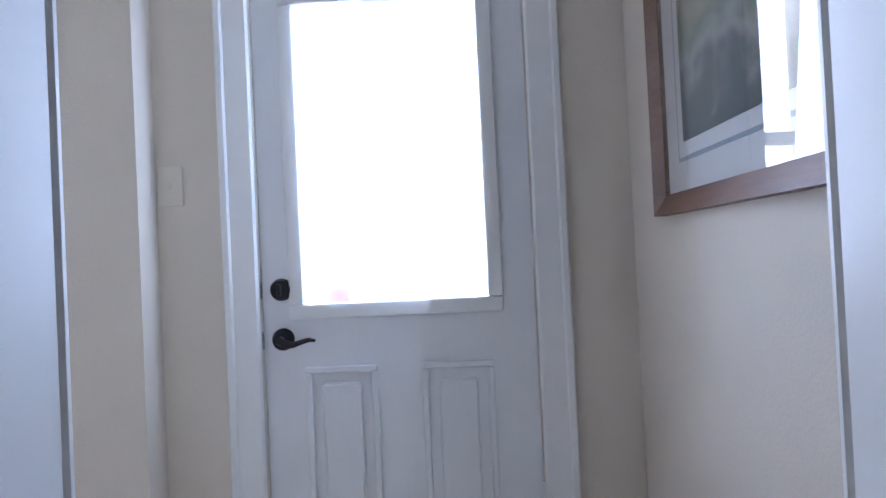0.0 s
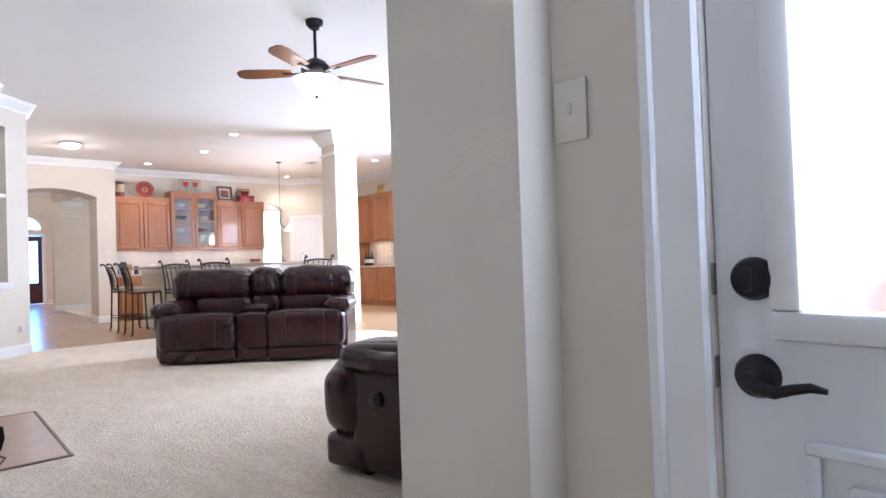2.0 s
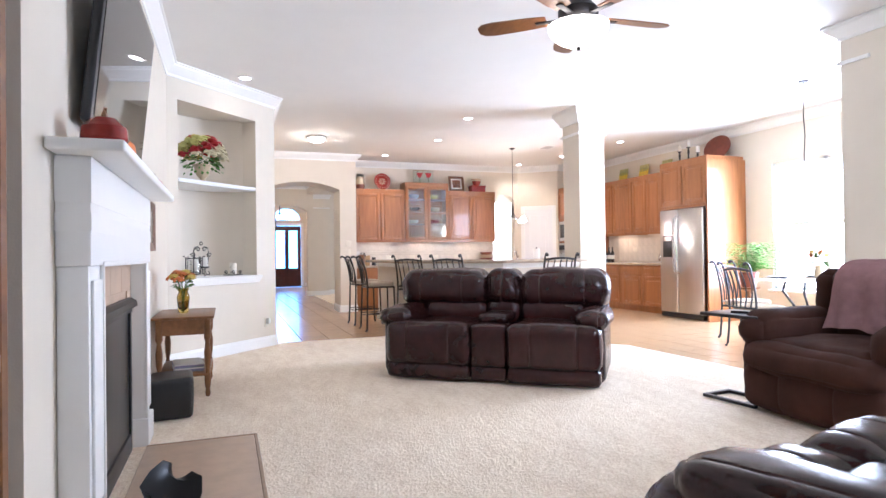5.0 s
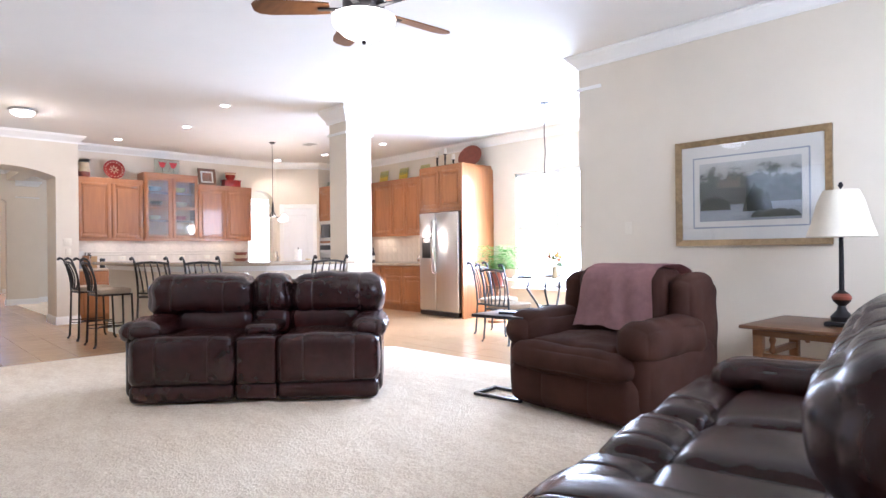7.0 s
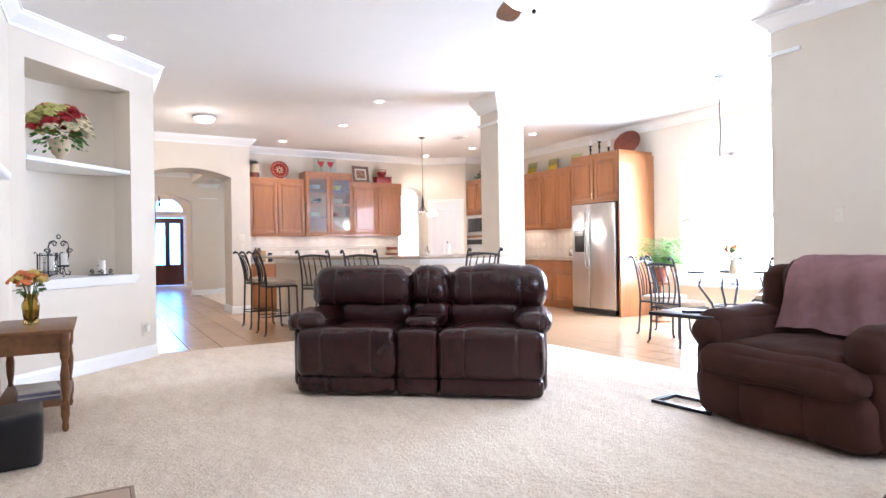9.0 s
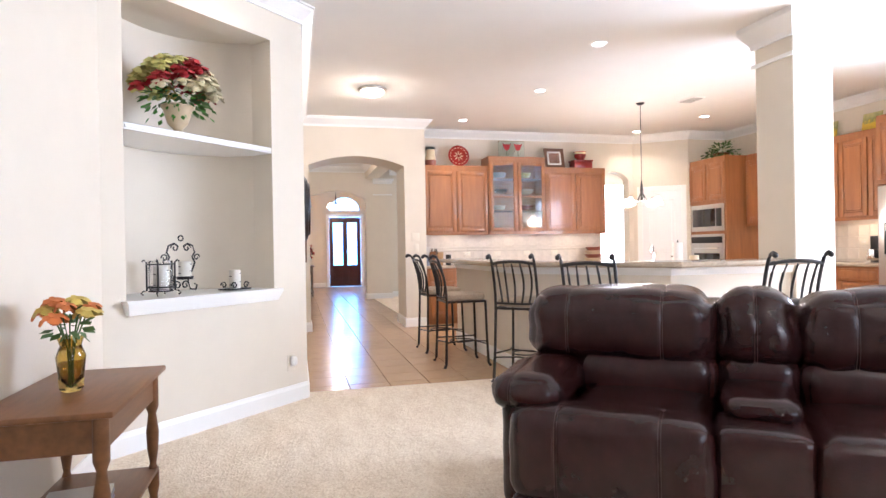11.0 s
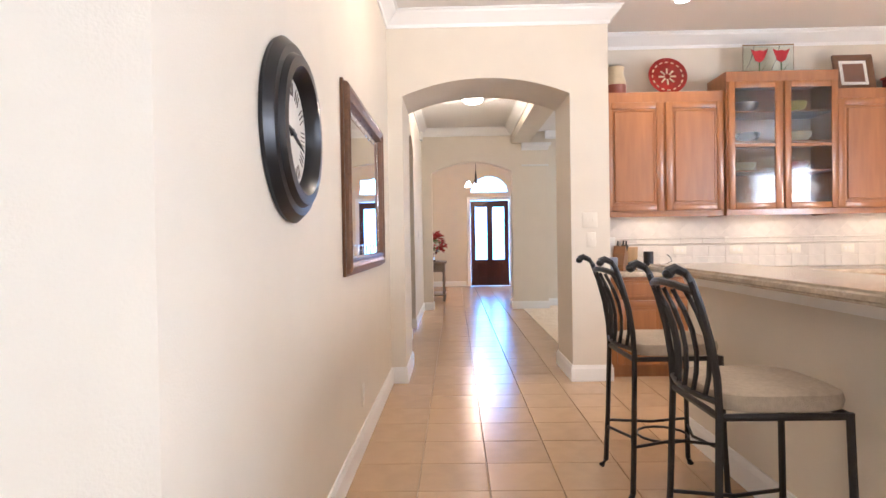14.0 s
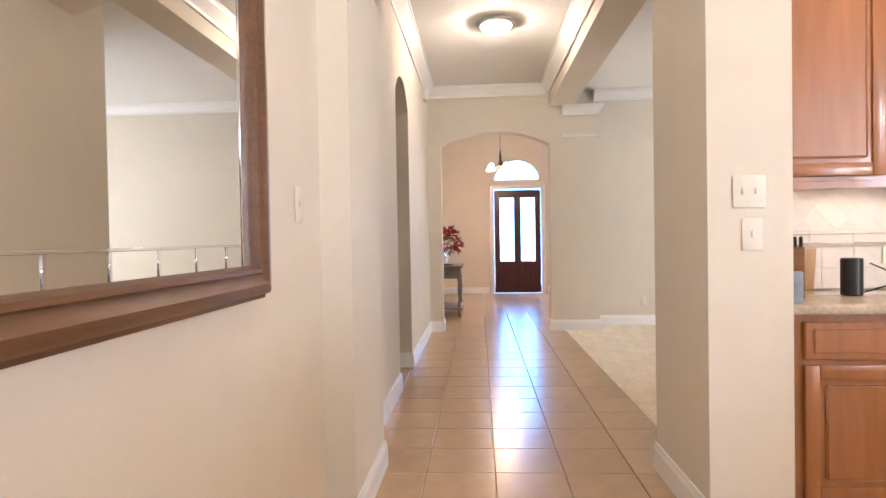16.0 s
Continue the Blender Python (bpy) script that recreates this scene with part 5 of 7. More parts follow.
# ---- lamps in the ceiling ----
DOWN = [(-7.63, 2.3), (-8.68, 5.33), (-10.3, 5.45), (-12.03, 4.98), (-12.4, 8.07), (-11.2, 8.43), (-9.55, 8.57)]
for i, (x, y) in enumerate(DOWN):
    d = thing("recessed_downlight", pose(x, y, H), "lit white recessed ceiling downlight", "downlight", "recessed downlights")
    part("trim_ring", lathe(B(), [(0.055, -0.004), (0.085, -0.004), (0.088, -0.0005), (0.055, -0.0005)], seg=24), TRIM, d)
    part("lens", lathe(B(), [(0.0, -0.006), (0.054, -0.005), (0.056, -0.001), (0, -0.001)], seg=20), DOWN_ON, d, "glowing lens")
    point_lamp("downlight_beam", (x, y, H - 0.03), 31 if i else 9, WARM, 0.05, 125)


def flush_light(x, y, power):
    d = thing("flush_ceiling_light", pose(x, y, H), "flush ceiling light with nickel rim and glowing glass bowl", "ceiling light", "flush ceiling lights")
    part("rim", lathe(B(), [(0.0, -0.001), (0.155, -0.001), (0.168, -0.012), (0.166, -0.03), (0.15, -0.036), (0.0, -0.03)], seg=32), STEEL, d)
    part("glass_bowl", lathe(B(), [(0.0, -0.1), (0.04, -0.098), (0.085, -0.086), (0.12, -0.065), (0.136, -0.038), (0.134, -0.032), (0, -0.031)], seg=28), LAMP_ON, d, "glowing frosted bowl").visible_shadow = False
    point_lamp("flush_light", (x, y, H - 0.068), power, WARM, 0.025)


flush_light(-10.57, 3.47, 30)
flush_light(-15.0, 3.44, 34)
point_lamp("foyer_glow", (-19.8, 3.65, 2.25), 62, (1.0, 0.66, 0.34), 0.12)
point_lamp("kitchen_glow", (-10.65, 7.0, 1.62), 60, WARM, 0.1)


def ceiling_vent(m, label):
    v = thing("ceiling_vent", m, label, "vent")
    part("frame", box(B(), -0.16, 0.16, -0.1, 0.1, -0.008, -0.001, 0.003, 1), TRIM, v)
    for k in range(6):
        part("slat", box(B(), -0.13, 0.13, -0.075 + k * 0.028, -0.062 + k * 0.028, -0.013, -0.008), PATIO, v, smooth=False)


ceiling_vent(pose(-10.36, 7.58, H), "white slatted ceiling vent in the kitchen")
ceiling_vent(pose(-3.76, 4.85, H, 0, 0, 20), "white slatted ceiling vent in the living room")
ceiling_vent(pose(-7.27, 8.14, H), "white slatted ceiling vent over the nook")


def chandelier(x, y, z, drop, arms, r, label):
    c = thing("chandelier", pose(x, y, 0), label, "chandelier")
    part("canopy", lathe(B(), [(0, z - 0.025), (0.03, z - 0.025), (0.06, z - 0.002), (0, z - 0.002)], seg=18), BRONZE, c)
    zb = z - drop
    part("stem", tube(B(), [(0, 0, zb + 0.25), (0, 0, z - 0.02)], 0.0045), BRONZE, c)
    part("hub", lathe(B(), [(0, zb - 0.02), (0.02, zb), (0.012, zb + 0.06), (0.022, zb + 0.14), (0.008, zb + 0.26), (0, zb + 0.26)], seg=12), BRONZE, c)
    for k in range(arms):
        a = 2 * math.pi * k / arms + 0.4
        ca, sa = math.cos(a), math.sin(a)
        part("arm", tube(B(), [(0.01 * ca, 0.01 * sa, zb + 0.1), (r * 0.35 * ca, r * 0.35 * sa, zb - 0.02), (r * 0.8 * ca, r * 0.8 * sa, zb), (r * ca, r * sa, zb + 0.05)], 0.007), BRONZE, c)
        part("shade", lathe(B(), [(0.02, zb + 0.03), (0.035, zb + 0.0), (0.06, zb - 0.06), (0.065, zb - 0.075), (0.0, zb - 0.06)], (r * ca, r * sa, 0), 16), LAMP_ON, c, "glowing glass bell shade")


chandelier(-10.65, 7.02, H, 1.28, 4, 0.24, "bronze kitchen chandelier with glowing bell shades")
chandelier(-19.8, 3.64, 3.6, 1.25, 5, 0.2, "bronze foyer chandelier with glowing shades")
nk = thing("nook_pendant", pose(-5.85, 8.3, 0), "white glass pendant on a long dark cord", "pendant light")
part("canopy", lathe(B(), [(0, H - 0.025), (0.05, H - 0.015), (0.06, H - 0.001), (0, H - 0.001)], seg=18), BRONZE, nk)
part("cord", tube(B(), [(0.008 * math.sin(k * 1.3), 0, H - 0.02 - k * 0.1) for k in range(10)], 0.006, 6), BRONZE, nk)
part("shade", lathe(B(), [(0.02, 2.06), (0.1, 2.0), (0.16, 1.9), (0.17, 1.86), (0.155, 1.86), (0.09, 1.98), (0, 2.02)], seg=26), TRIM, nk, "white glass shade")
for y in (4.98, 5.97, 6.98):
    area_lamp("under_cabinet_lamp", (-12.62, y, 1.34), (-12.7, y, 0.9), 0.5, 0.06, 0.95, (1.0, 0.8, 0.54))
for x in (-10.8, -9.6):
    area_lamp("under_cabinet_lamp", (x, 9.45, 1.4), (x, 9.53, 0.9), 0.5, 0.06, 1.8, (1.0, 0.76, 0.48))


# ---- plates on the walls ----
def plate(m, kind, w=0.075, h=0.12):
    """A wall plate; local frame faces -y."""
    p = thing(kind, m, "ivory plastic " + kind.replace("_", " ") + " on the wall", "switch" if "switch" in kind else "outlet")
    part("cover", box(B(), -w / 2, w / 2, -0.007, -0.001, -h / 2, h / 2, 0.003, 2), PLATE_W, p)
    n = max(1, round(w / 0.06))
    for k in range(n):
        x = (k - (n - 1) / 2) * 0.046
        if "switch" in kind:
            part("toggle", box(B(), x - 0.005, x + 0.005, -0.013, -0.006, -0.008, 0.014, 0.002, 1), PLATE_W, p)
        else:
            for z in (-0.02, 0.02):
                part("socket", box(B(), x - 0.014, x + 0.014, -0.0095, -0.006, z - 0.012, z + 0.012, 0.003, 1), MAT_W, p)


plate(pose(-0.455, 2.64, 1.235), "light_switch")
plate(pose(-4.03, 7.1, 1.3), "light_switch")
plate(pose(-12.15, 4.27, 1.3, 0, 0, 90), "light_switch", 0.12)
plate(pose(-12.15, 4.28, 1.14, 0, 0, 90), "light_switch")
plate(pose(-11.86, 2.65, 1.27, 0, 0, 180), "light_switch")
plate(pose(-10.64, 2.65, 0.3, 0, 0, 180), "wall_outlet")
plate(pose(-16.0, 2.65, 1.25, 0, 0, 180), "light_switch")
plate(NICHE @ pose(0.17, 0, 0.3, 0, 0, 180), "wall_outlet")
plate(pose(-17.56, 5.35, 0.3, 0, 0, 90), "wall_outlet")
plug = thing("plug_in_freshener", NICHE @ pose(0.17, 0.006, 0.31), "small white plug-in air freshener in the outlet", "air freshener")
part("body", cushion(B(), -0.02, 0.02, 0.002, 0.05, -0.03, 0.04, 4), TRIM, plug)
chime = thing("door_chime", pose(-16.6, 2.65, 2.72), "small white door chime box on the hall wall", "door chime")
part("box", box(B(), -0.07, 0.07, 0.002, 0.05, 0, 0.13, 0.008), TRIM, chime)


# ---- pictures, clock and mirror ----
def framed(name, m, w, h, f, depth, mat_frame, label, category="picture", border=0.1, picture=None):
    """A framed picture whose face looks to -y; its lower left corner at the origin."""
    r = thing(name, m, label, category)
    bm = B()
    for pts in ([(0, 0), (w, 0), (w - f, f), (f, f)], [(w, 0), (w, h), (w - f, h - f), (w - f, f)], [(w, h), (0, h), (f, h - f), (w - f, h - f)], [(0, h), (0, 0), (f, f), (f, h - f)]):
        vs0 = [bm.verts.new((u, -0.002, v)) for u, v in pts]
        vs1 = [bm.verts.new((u, -depth * k, v)) for (u, v), k in zip(pts, (1, 1, 0.55, 0.55))]
        bm.faces.new(vs1)
        for i in range(4):
            k = (i + 1) % 4
            bm.faces.new((vs0[i], vs0[k], vs1[k], vs1[i]))
    part("frame", bm, mat_frame, r, smooth=False)
    if border:
        part("mat_board", box(B(), f, w - f, -0.008, -0.004, f, h - f), MAT_W, r, smooth=False)
        part("inner_line", box(B(), f + border * 0.62, w - f - border * 0.62, -0.0095, -0.008, f + border * 0.62, h - f - border * 0.62), BLUEMAT, r, smooth=False)
        part("mat_inner", box(B(), f + border * 0.7, w - f - border * 0.7, -0.011, -0.0095, f + border * 0.7, h - f - border * 0.7), MAT_W, r, smooth=False)
    if picture:
        b = f + border
        part("print", box(B(), b, w - b, -0.014, -0.011, b, h - b), picture, r, smooth=False)
        part("glass", box(B(), f, w - f, -0.019, -0.017, f, h - f), PICGLASS, r, "thin glazing", smooth=False).visible_shadow = False
    return r


BLUEMAT = material("grey_blue_mat_line", (0.35, 0.38, 0.42), 0.9, vary=0.1)
PICGLASS = clear_glass("picture_glass")


def landscape(name, w, h, tone):
    """A soft painted landscape: pale sky, dark trees in the middle, water below."""
    m = bpy.data.materials.new(name)
    m.use_nodes = True
    nt = m.node_tree
    b = nt.nodes["Principled BSDF"]
    b.inputs["Roughness"].default_value = 0.7
    tc = nt.nodes.new("ShaderNodeTexCoord")
    sep = nt.nodes.new("ShaderNodeSeparateXYZ")
    nt.links.new(tc.outputs["Generated"], sep.inputs[0])
    n = nt.nodes.new("ShaderNodeTexNoise")
    n.inputs["Scale"].default_value, n.inputs["Detail"].default_value = 5.0, 7
    nt.links.new(tc.outputs["Generated"], n.inputs["Vector"])
    mad = nt.nodes.new("ShaderNodeMath")
    mad.operation = "MULTIPLY_ADD"
    mad.inputs[1].default_value = 0.55
    nt.links.new(n.outputs["Fac"], mad.inputs[0])
    low = nt.nodes.new("ShaderNodeMath")
    low.operation = "MULTIPLY"
    low.inputs[1].default_value = 0.68
    nt.links.new(sep.outputs[2], low.inputs[0])
    nt.links.new(low.outputs[0], mad.inputs[2])
    ramp = nt.nodes.new("ShaderNodeValToRGB")
    stops = tone
    while len(ramp.color_ramp.elements) < len(stops):
        ramp.color_ramp.elements.new(0.5)
    for e, (p, c) in zip(ramp.color_ramp.elements, stops):
        e.position, e.color = p, (*c, 1)
    nt.links.new(mad.outputs[0], ramp.inputs[0])
    nt.links.new(ramp.outputs[0], b.inputs["Base Color"])
    return m


LAND1 = landscape("river_landscape_print", 1, 1, [(0.2, (0.2, 0.23, 0.22)), (0.38, (0.3, 0.34, 0.34)), (0.47, (0.07, 0.08, 0.05)), (0.62, (0.05, 0.06, 0.045)), (0.78, (0.11, 0.12, 0.1)), (0.84, (0.45, 0.45, 0.42)), (1.0, (0.55, 0.55, 0.53))])
LAND2 = landscape("hillside_print", 1, 1, [(0.2, (0.03, 0.035, 0.03)), (0.4, (0.06, 0.075, 0.05)), (0.5, (0.3, 0.27, 0.22)), (0.6, (0.1, 0.13, 0.05)), (0.76, (0.3, 0.22, 0.12)), (0.88, (0.14, 0.2, 0.09)), (1.0, (0.6, 0.62, 0.62))])
framed("landscape_picture", pose(-3.57, 7.1, 1.13), 1.16, 0.88, 0.05, 0.035, GILT, "matted river landscape in a tarnished gilt frame", border=0.15, picture=LAND1)
PAINT_HILL = material("faded_olive_paint", (0.1, 0.105, 0.085), 0.8, vary=0.5, scale=18)
PAINT_TREE = material("dark_olive_paint", (0.035, 0.04, 0.022), 0.8, vary=0.6, scale=30)
PAINT_CASTLE = material("stone_brown_paint", (0.2, 0.17, 0.14), 0.8, vary=0.4, scale=30)
PAINT_LAKE = material("pale_lake_paint", (0.34, 0.36, 0.38), 0.8, vary=0.35, scale=12, stretch=(1, 1, 6))


def painted(name, outline, layer, mat, parent):
    part(name, prism(B(), outline, "y", -0.0145 - 0.0004 * layer, -0.0138), mat, parent, smooth=False)


def ridge(x0, x1, base, top, n, seed, power=1.0):
    """A ragged painted skyline standing on a level base."""
    pts = [(x0, base)]
    for i in range(n + 1):
        u = i / n
        z = base + (top - base) * (math.sin(math.pi * min(1, max(0, u))) ** power) * (0.82 + 0.3 * noise.noise(Vector((u * 9, seed, 0.3))) + 0.12 * noise.noise(Vector((u * 31, seed, 4.1))))
        pts.append((x0 + (x1 - x0) * u, max(base + 0.001, z)))
    return pts + [(x1, base)]


river = [o for o in bpy.data.objects if o.name == "landscape_picture"][0]
painted("painted_lake", [(0.202, 0.202), (0.958, 0.202), (0.958, 0.34), (0.202, 0.34)], 0, PAINT_LAKE, river)
painted("painted_hill", ridge(0.62, 0.957, 0.34, 0.5, 26, 3, 0.6), 1, PAINT_HILL, river)
painted("painted_castle_hill", ridge(0.203, 0.66, 0.33, 0.52, 34, 5, 0.5), 2, PAINT_HILL, river)
painted("painted_castle", [(0.34, 0.47), (0.34, 0.52), (0.36, 0.52), (0.36, 0.54), (0.39, 0.54), (0.39, 0.525), (0.42, 0.525), (0.42, 0.56), (0.45, 0.56), (0.45, 0.53), (0.5, 0.53), (0.5, 0.555), (0.52, 0.555), (0.52, 0.47)], 3, PAINT_CASTLE, river)
painted("painted_trees", ridge(0.203, 0.45, 0.29, 0.42, 26, 8, 0.4), 4, PAINT_TREE, river)
painted("painted_round_tree", ridge(0.54, 0.76, 0.27, 0.5, 26, 11, 0.55), 5, PAINT_TREE, river)
painted("painted_bank", ridge(0.6, 0.957, 0.22, 0.3, 30, 14, 0.4), 6, PAINT_HILL, river)
framed("hillside_picture", pose(0.93, 2.36, 1.06, 0, 0, -90), 0.8, 0.8, 0.048, 0.035, FRAMEW, "matted hillside painting in a brown wooden frame", border=0.11, picture=LAND2)
framed("small_picture", pose(-5.42, 1.55, 1.13, 0, 0, 180), 0.6, 0.36, 0.06, 0.03, FRAMEW, "small wood-framed picture beside the mantel", border=0.04, picture=LAND2)

FADED = material("faded_numeral_ink", (0.2, 0.165, 0.14), 0.7, vary=0.5, scale=60)
clock = thing("wall_clock", pose(-9.245, 2.65, 1.508, -90, 0, 0), "large round black wall clock with pale roman face", "clock")
R = 0.287
part("rim", lathe(B(), [(R, 0.002), (R + 0.004, 0.015), (R - 0.02, 0.04), (R - 0.045, 0.042), (R - 0.055, 0.06), (R - 0.085, 0.062), (R - 0.1, 0.045), (R - 0.108, 0.02), (R - 0.11, 0.002)], seg=48), BLACK, clock, "stepped black rim")
part("face", lathe(B(), [(0, 0.004), (R - 0.108, 0.004), (R - 0.108, 0.012), (0, 0.012)], seg=40), CANDLE, clock, "aged ivory clock face")
for k in range(12):
    a = radians(30 * k)
    r0, r1 = 0.118, 0.162
    for j, off in enumerate((-0.016, 0.0, 0.016) if k % 3 else (-0.02, -0.007, 0.007, 0.02)):
        bm = B()
        tube(bm, [(r0 * math.sin(a) + off * math.cos(a), r0 * math.cos(a) - off * math.sin(a), 0.0125), (r1 * math.sin(a) + off * 1.1 * math.cos(a), r1 * math.cos(a) - off * 1.1 * math.sin(a), 0.0125)], 0.0022, 5)
        part("numeral_bar", bm, FADED, clock)
for a, l, w in ((-72, 0.15, 0.004), (98, 0.1, 0.006)):
    c, s = math.cos(radians(a)), math.sin(radians(a))
    part("clock_hand", tube(B(), [(-0.03 * s, -0.03 * c, 0.018), (l * 0.5 * s, l * 0.5 * c, 0.018), (l * s, l * c, 0.018)], [w, w * 1.3, w * 0.4], 6), BLACK, clock)
part("hub", lathe(B(), [(0, 0.012), (0.014, 0.012), (0.01, 0.022), (0, 0.022)], seg=12), BLACK, clock)

mir = thing("wall_mirror", pose(-10.125, 2.65, 0.99, 0, 0, 180), "large wall mirror in a broad bronze-brown frame", "mirror")
MW, MH, F = 1.375, 0.935, 0.092
for n, pts in enumerate(([(0, 0), (MW, 0), (MW - F, F), (F, F)], [(MW, 0), (MW, MH), (MW - F, MH - F), (MW - F, F)], [(MW, MH), (0, MH), (F, MH - F), (MW - F, MH - F)], [(0, MH), (0, 0), (F, F), (F, MH - F)])):
    bm = B()
    lerp = lambda k: [tuple(a + (b - a) * k for a, b in zip(pts[i], pts[j])) for i, j in ((0, 3), (1, 2))]
    prof = [(0, 0.002), (0, 0.016), (0.13, 0.018), (0.15, 0.034), (0.25, 0.042), (0.45, 0.044), (0.6, 0.034), (0.75, 0.03), (0.8, 0.038), (0.92, 0.036), (1.0, 0.02), (1.0, 0.002)]
    rail = [[bm.verts.new((u, -d, v)) for u, v in lerp(k)] for k, d in prof]
    for a, b in zip(rail, rail[1:]):
        bm.faces.new((a[0], a[1], b[1], b[0]))
    part("frame_side", bm, FRAMEW, mir)
part("glass", box(B(), F - 0.005, MW - F + 0.005, -0.012, -0.006, F - 0.005, MH - F + 0.005), MIRROR, mir, "silvered mirror glass", smooth=False)
for a, b, c, d in ((F, MW - F, F + 0.05, F + 0.056), (F, MW - F, MH - F - 0.056, MH - F - 0.05), (F + 0.05, F + 0.056, F, MH - F), (MW - F - 0.056, MW - F - 0.05, F, MH - F)):
    part("bevel_line", box(B(), a, b, -0.0145, -0.012, c, d, 0.001, 1), CHROME, mir)
for k in range(1, 8):
    x = F + (MW - 2 * F) * k / 8
    part("bevel_line", box(B(), x - 0.004, x + 0.004, -0.0145, -0.012, F, F + 0.05, 0.001, 1), CHROME, mir)
    part("bevel_line", box(B(), x - 0.004, x + 0.004, -0.0145, -0.012, MH - F - 0.05, MH - F, 0.001, 1), CHROME, mir)


# ---- flowers and plants ----
def flower_head(bm, c, r, seed):
    rnd = random.Random(seed)
    c = Vector(c)
    for k in range(11):
        a, t = k * 2.4, 0.25 + 0.75 * k / 10
        d = Vector((math.cos(a) * t, math.sin(a) * t, 1.1 - t)).normalized()
        s = d.cross(Vector((0.3, 0.2, 1))).normalized() * r * (0.35 + 0.25 * t)
        u = d.cross(s).normalized() * r * 0.5
        p = c + d * r * (0.35 + 0.45 * t)
        q = p + d * r * 0.25
        vs = [bm.verts.new(v) for v in (p - s * 0.6 - u * 0.4, p + s * 0.6 - u * 0.4, q + s + u * 0.5, q + u * 0.9 + d * r * 0.1, q - s + u * 0.5)]
        bm.faces.new(vs)
    lathe(bm, [(r * 0.2, -r * 0.3), (r * 0.5, 0), (r * 0.35, r * 0.45), (0, r * 0.6)], c, 8)


def leaves(bm, n, c, spread, size, seed, droop=0.3):
    rnd = random.Random(seed)
    for _ in range(n):
        a, e = rnd.uniform(0, 6.283), rnd.uniform(-0.5, 1.3)
        d = Vector((math.cos(a) * math.cos(e), math.sin(a) * math.cos(e), math.sin(e) - droop * rnd.random()))
        p = Vector(c) + Vector((d.x * spread[0], d.y * spread[1], d.z * spread[2])) * rnd.uniform(0.45, 1)
        s = Vector((rnd.uniform(-1, 1), rnd.uniform(-1, 1), rnd.uniform(-0.4, 0.4))).normalized() * size * 0.35
        f = (d + Vector((0, 0, -0.3))).normalized() * size
        vs = [bm.verts.new(v) for v in (p, p + f * 0.5 + s, p + f, p + f * 0.5 - s)]
        bm.faces.new(vs)


def bouquet(root, c, spread, kinds, n, r, seed):
    rnd = random.Random(seed)
    for i in range(n):
        a, e = i * 2.4 + rnd.uniform(-0.3, 0.3), math.asin(min(0.98, 0.05 + 0.93 * i / n))
        p = (c[0] + spread[0] * math.cos(a) * math.cos(e), c[1] + spread[1] * math.sin(a) * math.cos(e), c[2] + spread[2] * math.sin(e))
        bm = B()
        flower_head(bm, p, r * rnd.uniform(0.8, 1.15), seed + i)
        part("blossom", bm, kinds[i % len(kinds)], root)


urn = thing("flower_urn", NICHE @ pose(0.97, -0.15, NZS), "cream urn of red, ivory and yellow silk flowers", "flowers")
part("urn", lathe(B(), [(0.055, 0), (0.06, 0.012), (0.03, 0.03), (0.028, 0.045), (0.06, 0.075), (0.075, 0.12), (0.085, 0.165), (0.105, 0.185), (0.1, 0.195), (0.0, 0.185)], seg=26), CREAM_G, urn)
bm = B()
leaves(bm, 150, (0, 0, 0.27), (0.22, 0.14, 0.15), 0.06, 3, 0.45)
part("foliage", bm, LEAF, urn, smooth=False)
bm = B()
leaves(bm, 110, (0, 0, 0.26), (0.25, 0.14, 0.18), 0.045, 5, 0.8)
part("light_foliage", bm, FERN, urn, smooth=False)
bouquet(urn, (0, 0, 0.25), (0.25, 0.17, 0.24), [RED_P, IVORY_P, PALE_Y, IVORY_P, RED_P, PALE_Y, IVORY_P, YELLOW], 58, 0.058, 11)


def pillar(root, c, r, h):
    part("candle", lathe(B(), [(r * 0.97, 0), (r, 0.004), (r, h - 0.004), (r * 0.9, h), (0, h - 0.006)], c, 20), CANDLE, root, "birch-patterned pillar candle")
    for k in range(5):
        a, z = k * 2.1, h * (0.2 + 0.15 * k)
        bm = B()
        tube(bm, [(c[0] + (r + 0.0005) * math.cos(a + t), c[1] + (r + 0.0005) * math.sin(a + t), c[2] + z) for t in (-0.25, 0, 0.25)], 0.003, 5)
        part("bark_mark", bm, BLACK, root)


def scroll(bm, c, r, turns, sgn, axis="x", rod=0.005):
    pts = []
    for i in range(int(14 * turns) + 1):
        a = i / 14 * 2 * math.pi
        rr = r * (1 - 0.75 * i / (14 * turns))
        u, v = sgn * rr * math.cos(a), rr * math.sin(a)
        pts.append((c[0] + u, c[1], c[2] + v) if axis == "x" else (c[0], c[1] + u, c[2] + v))
    tube(bm, pts, rod, 6)


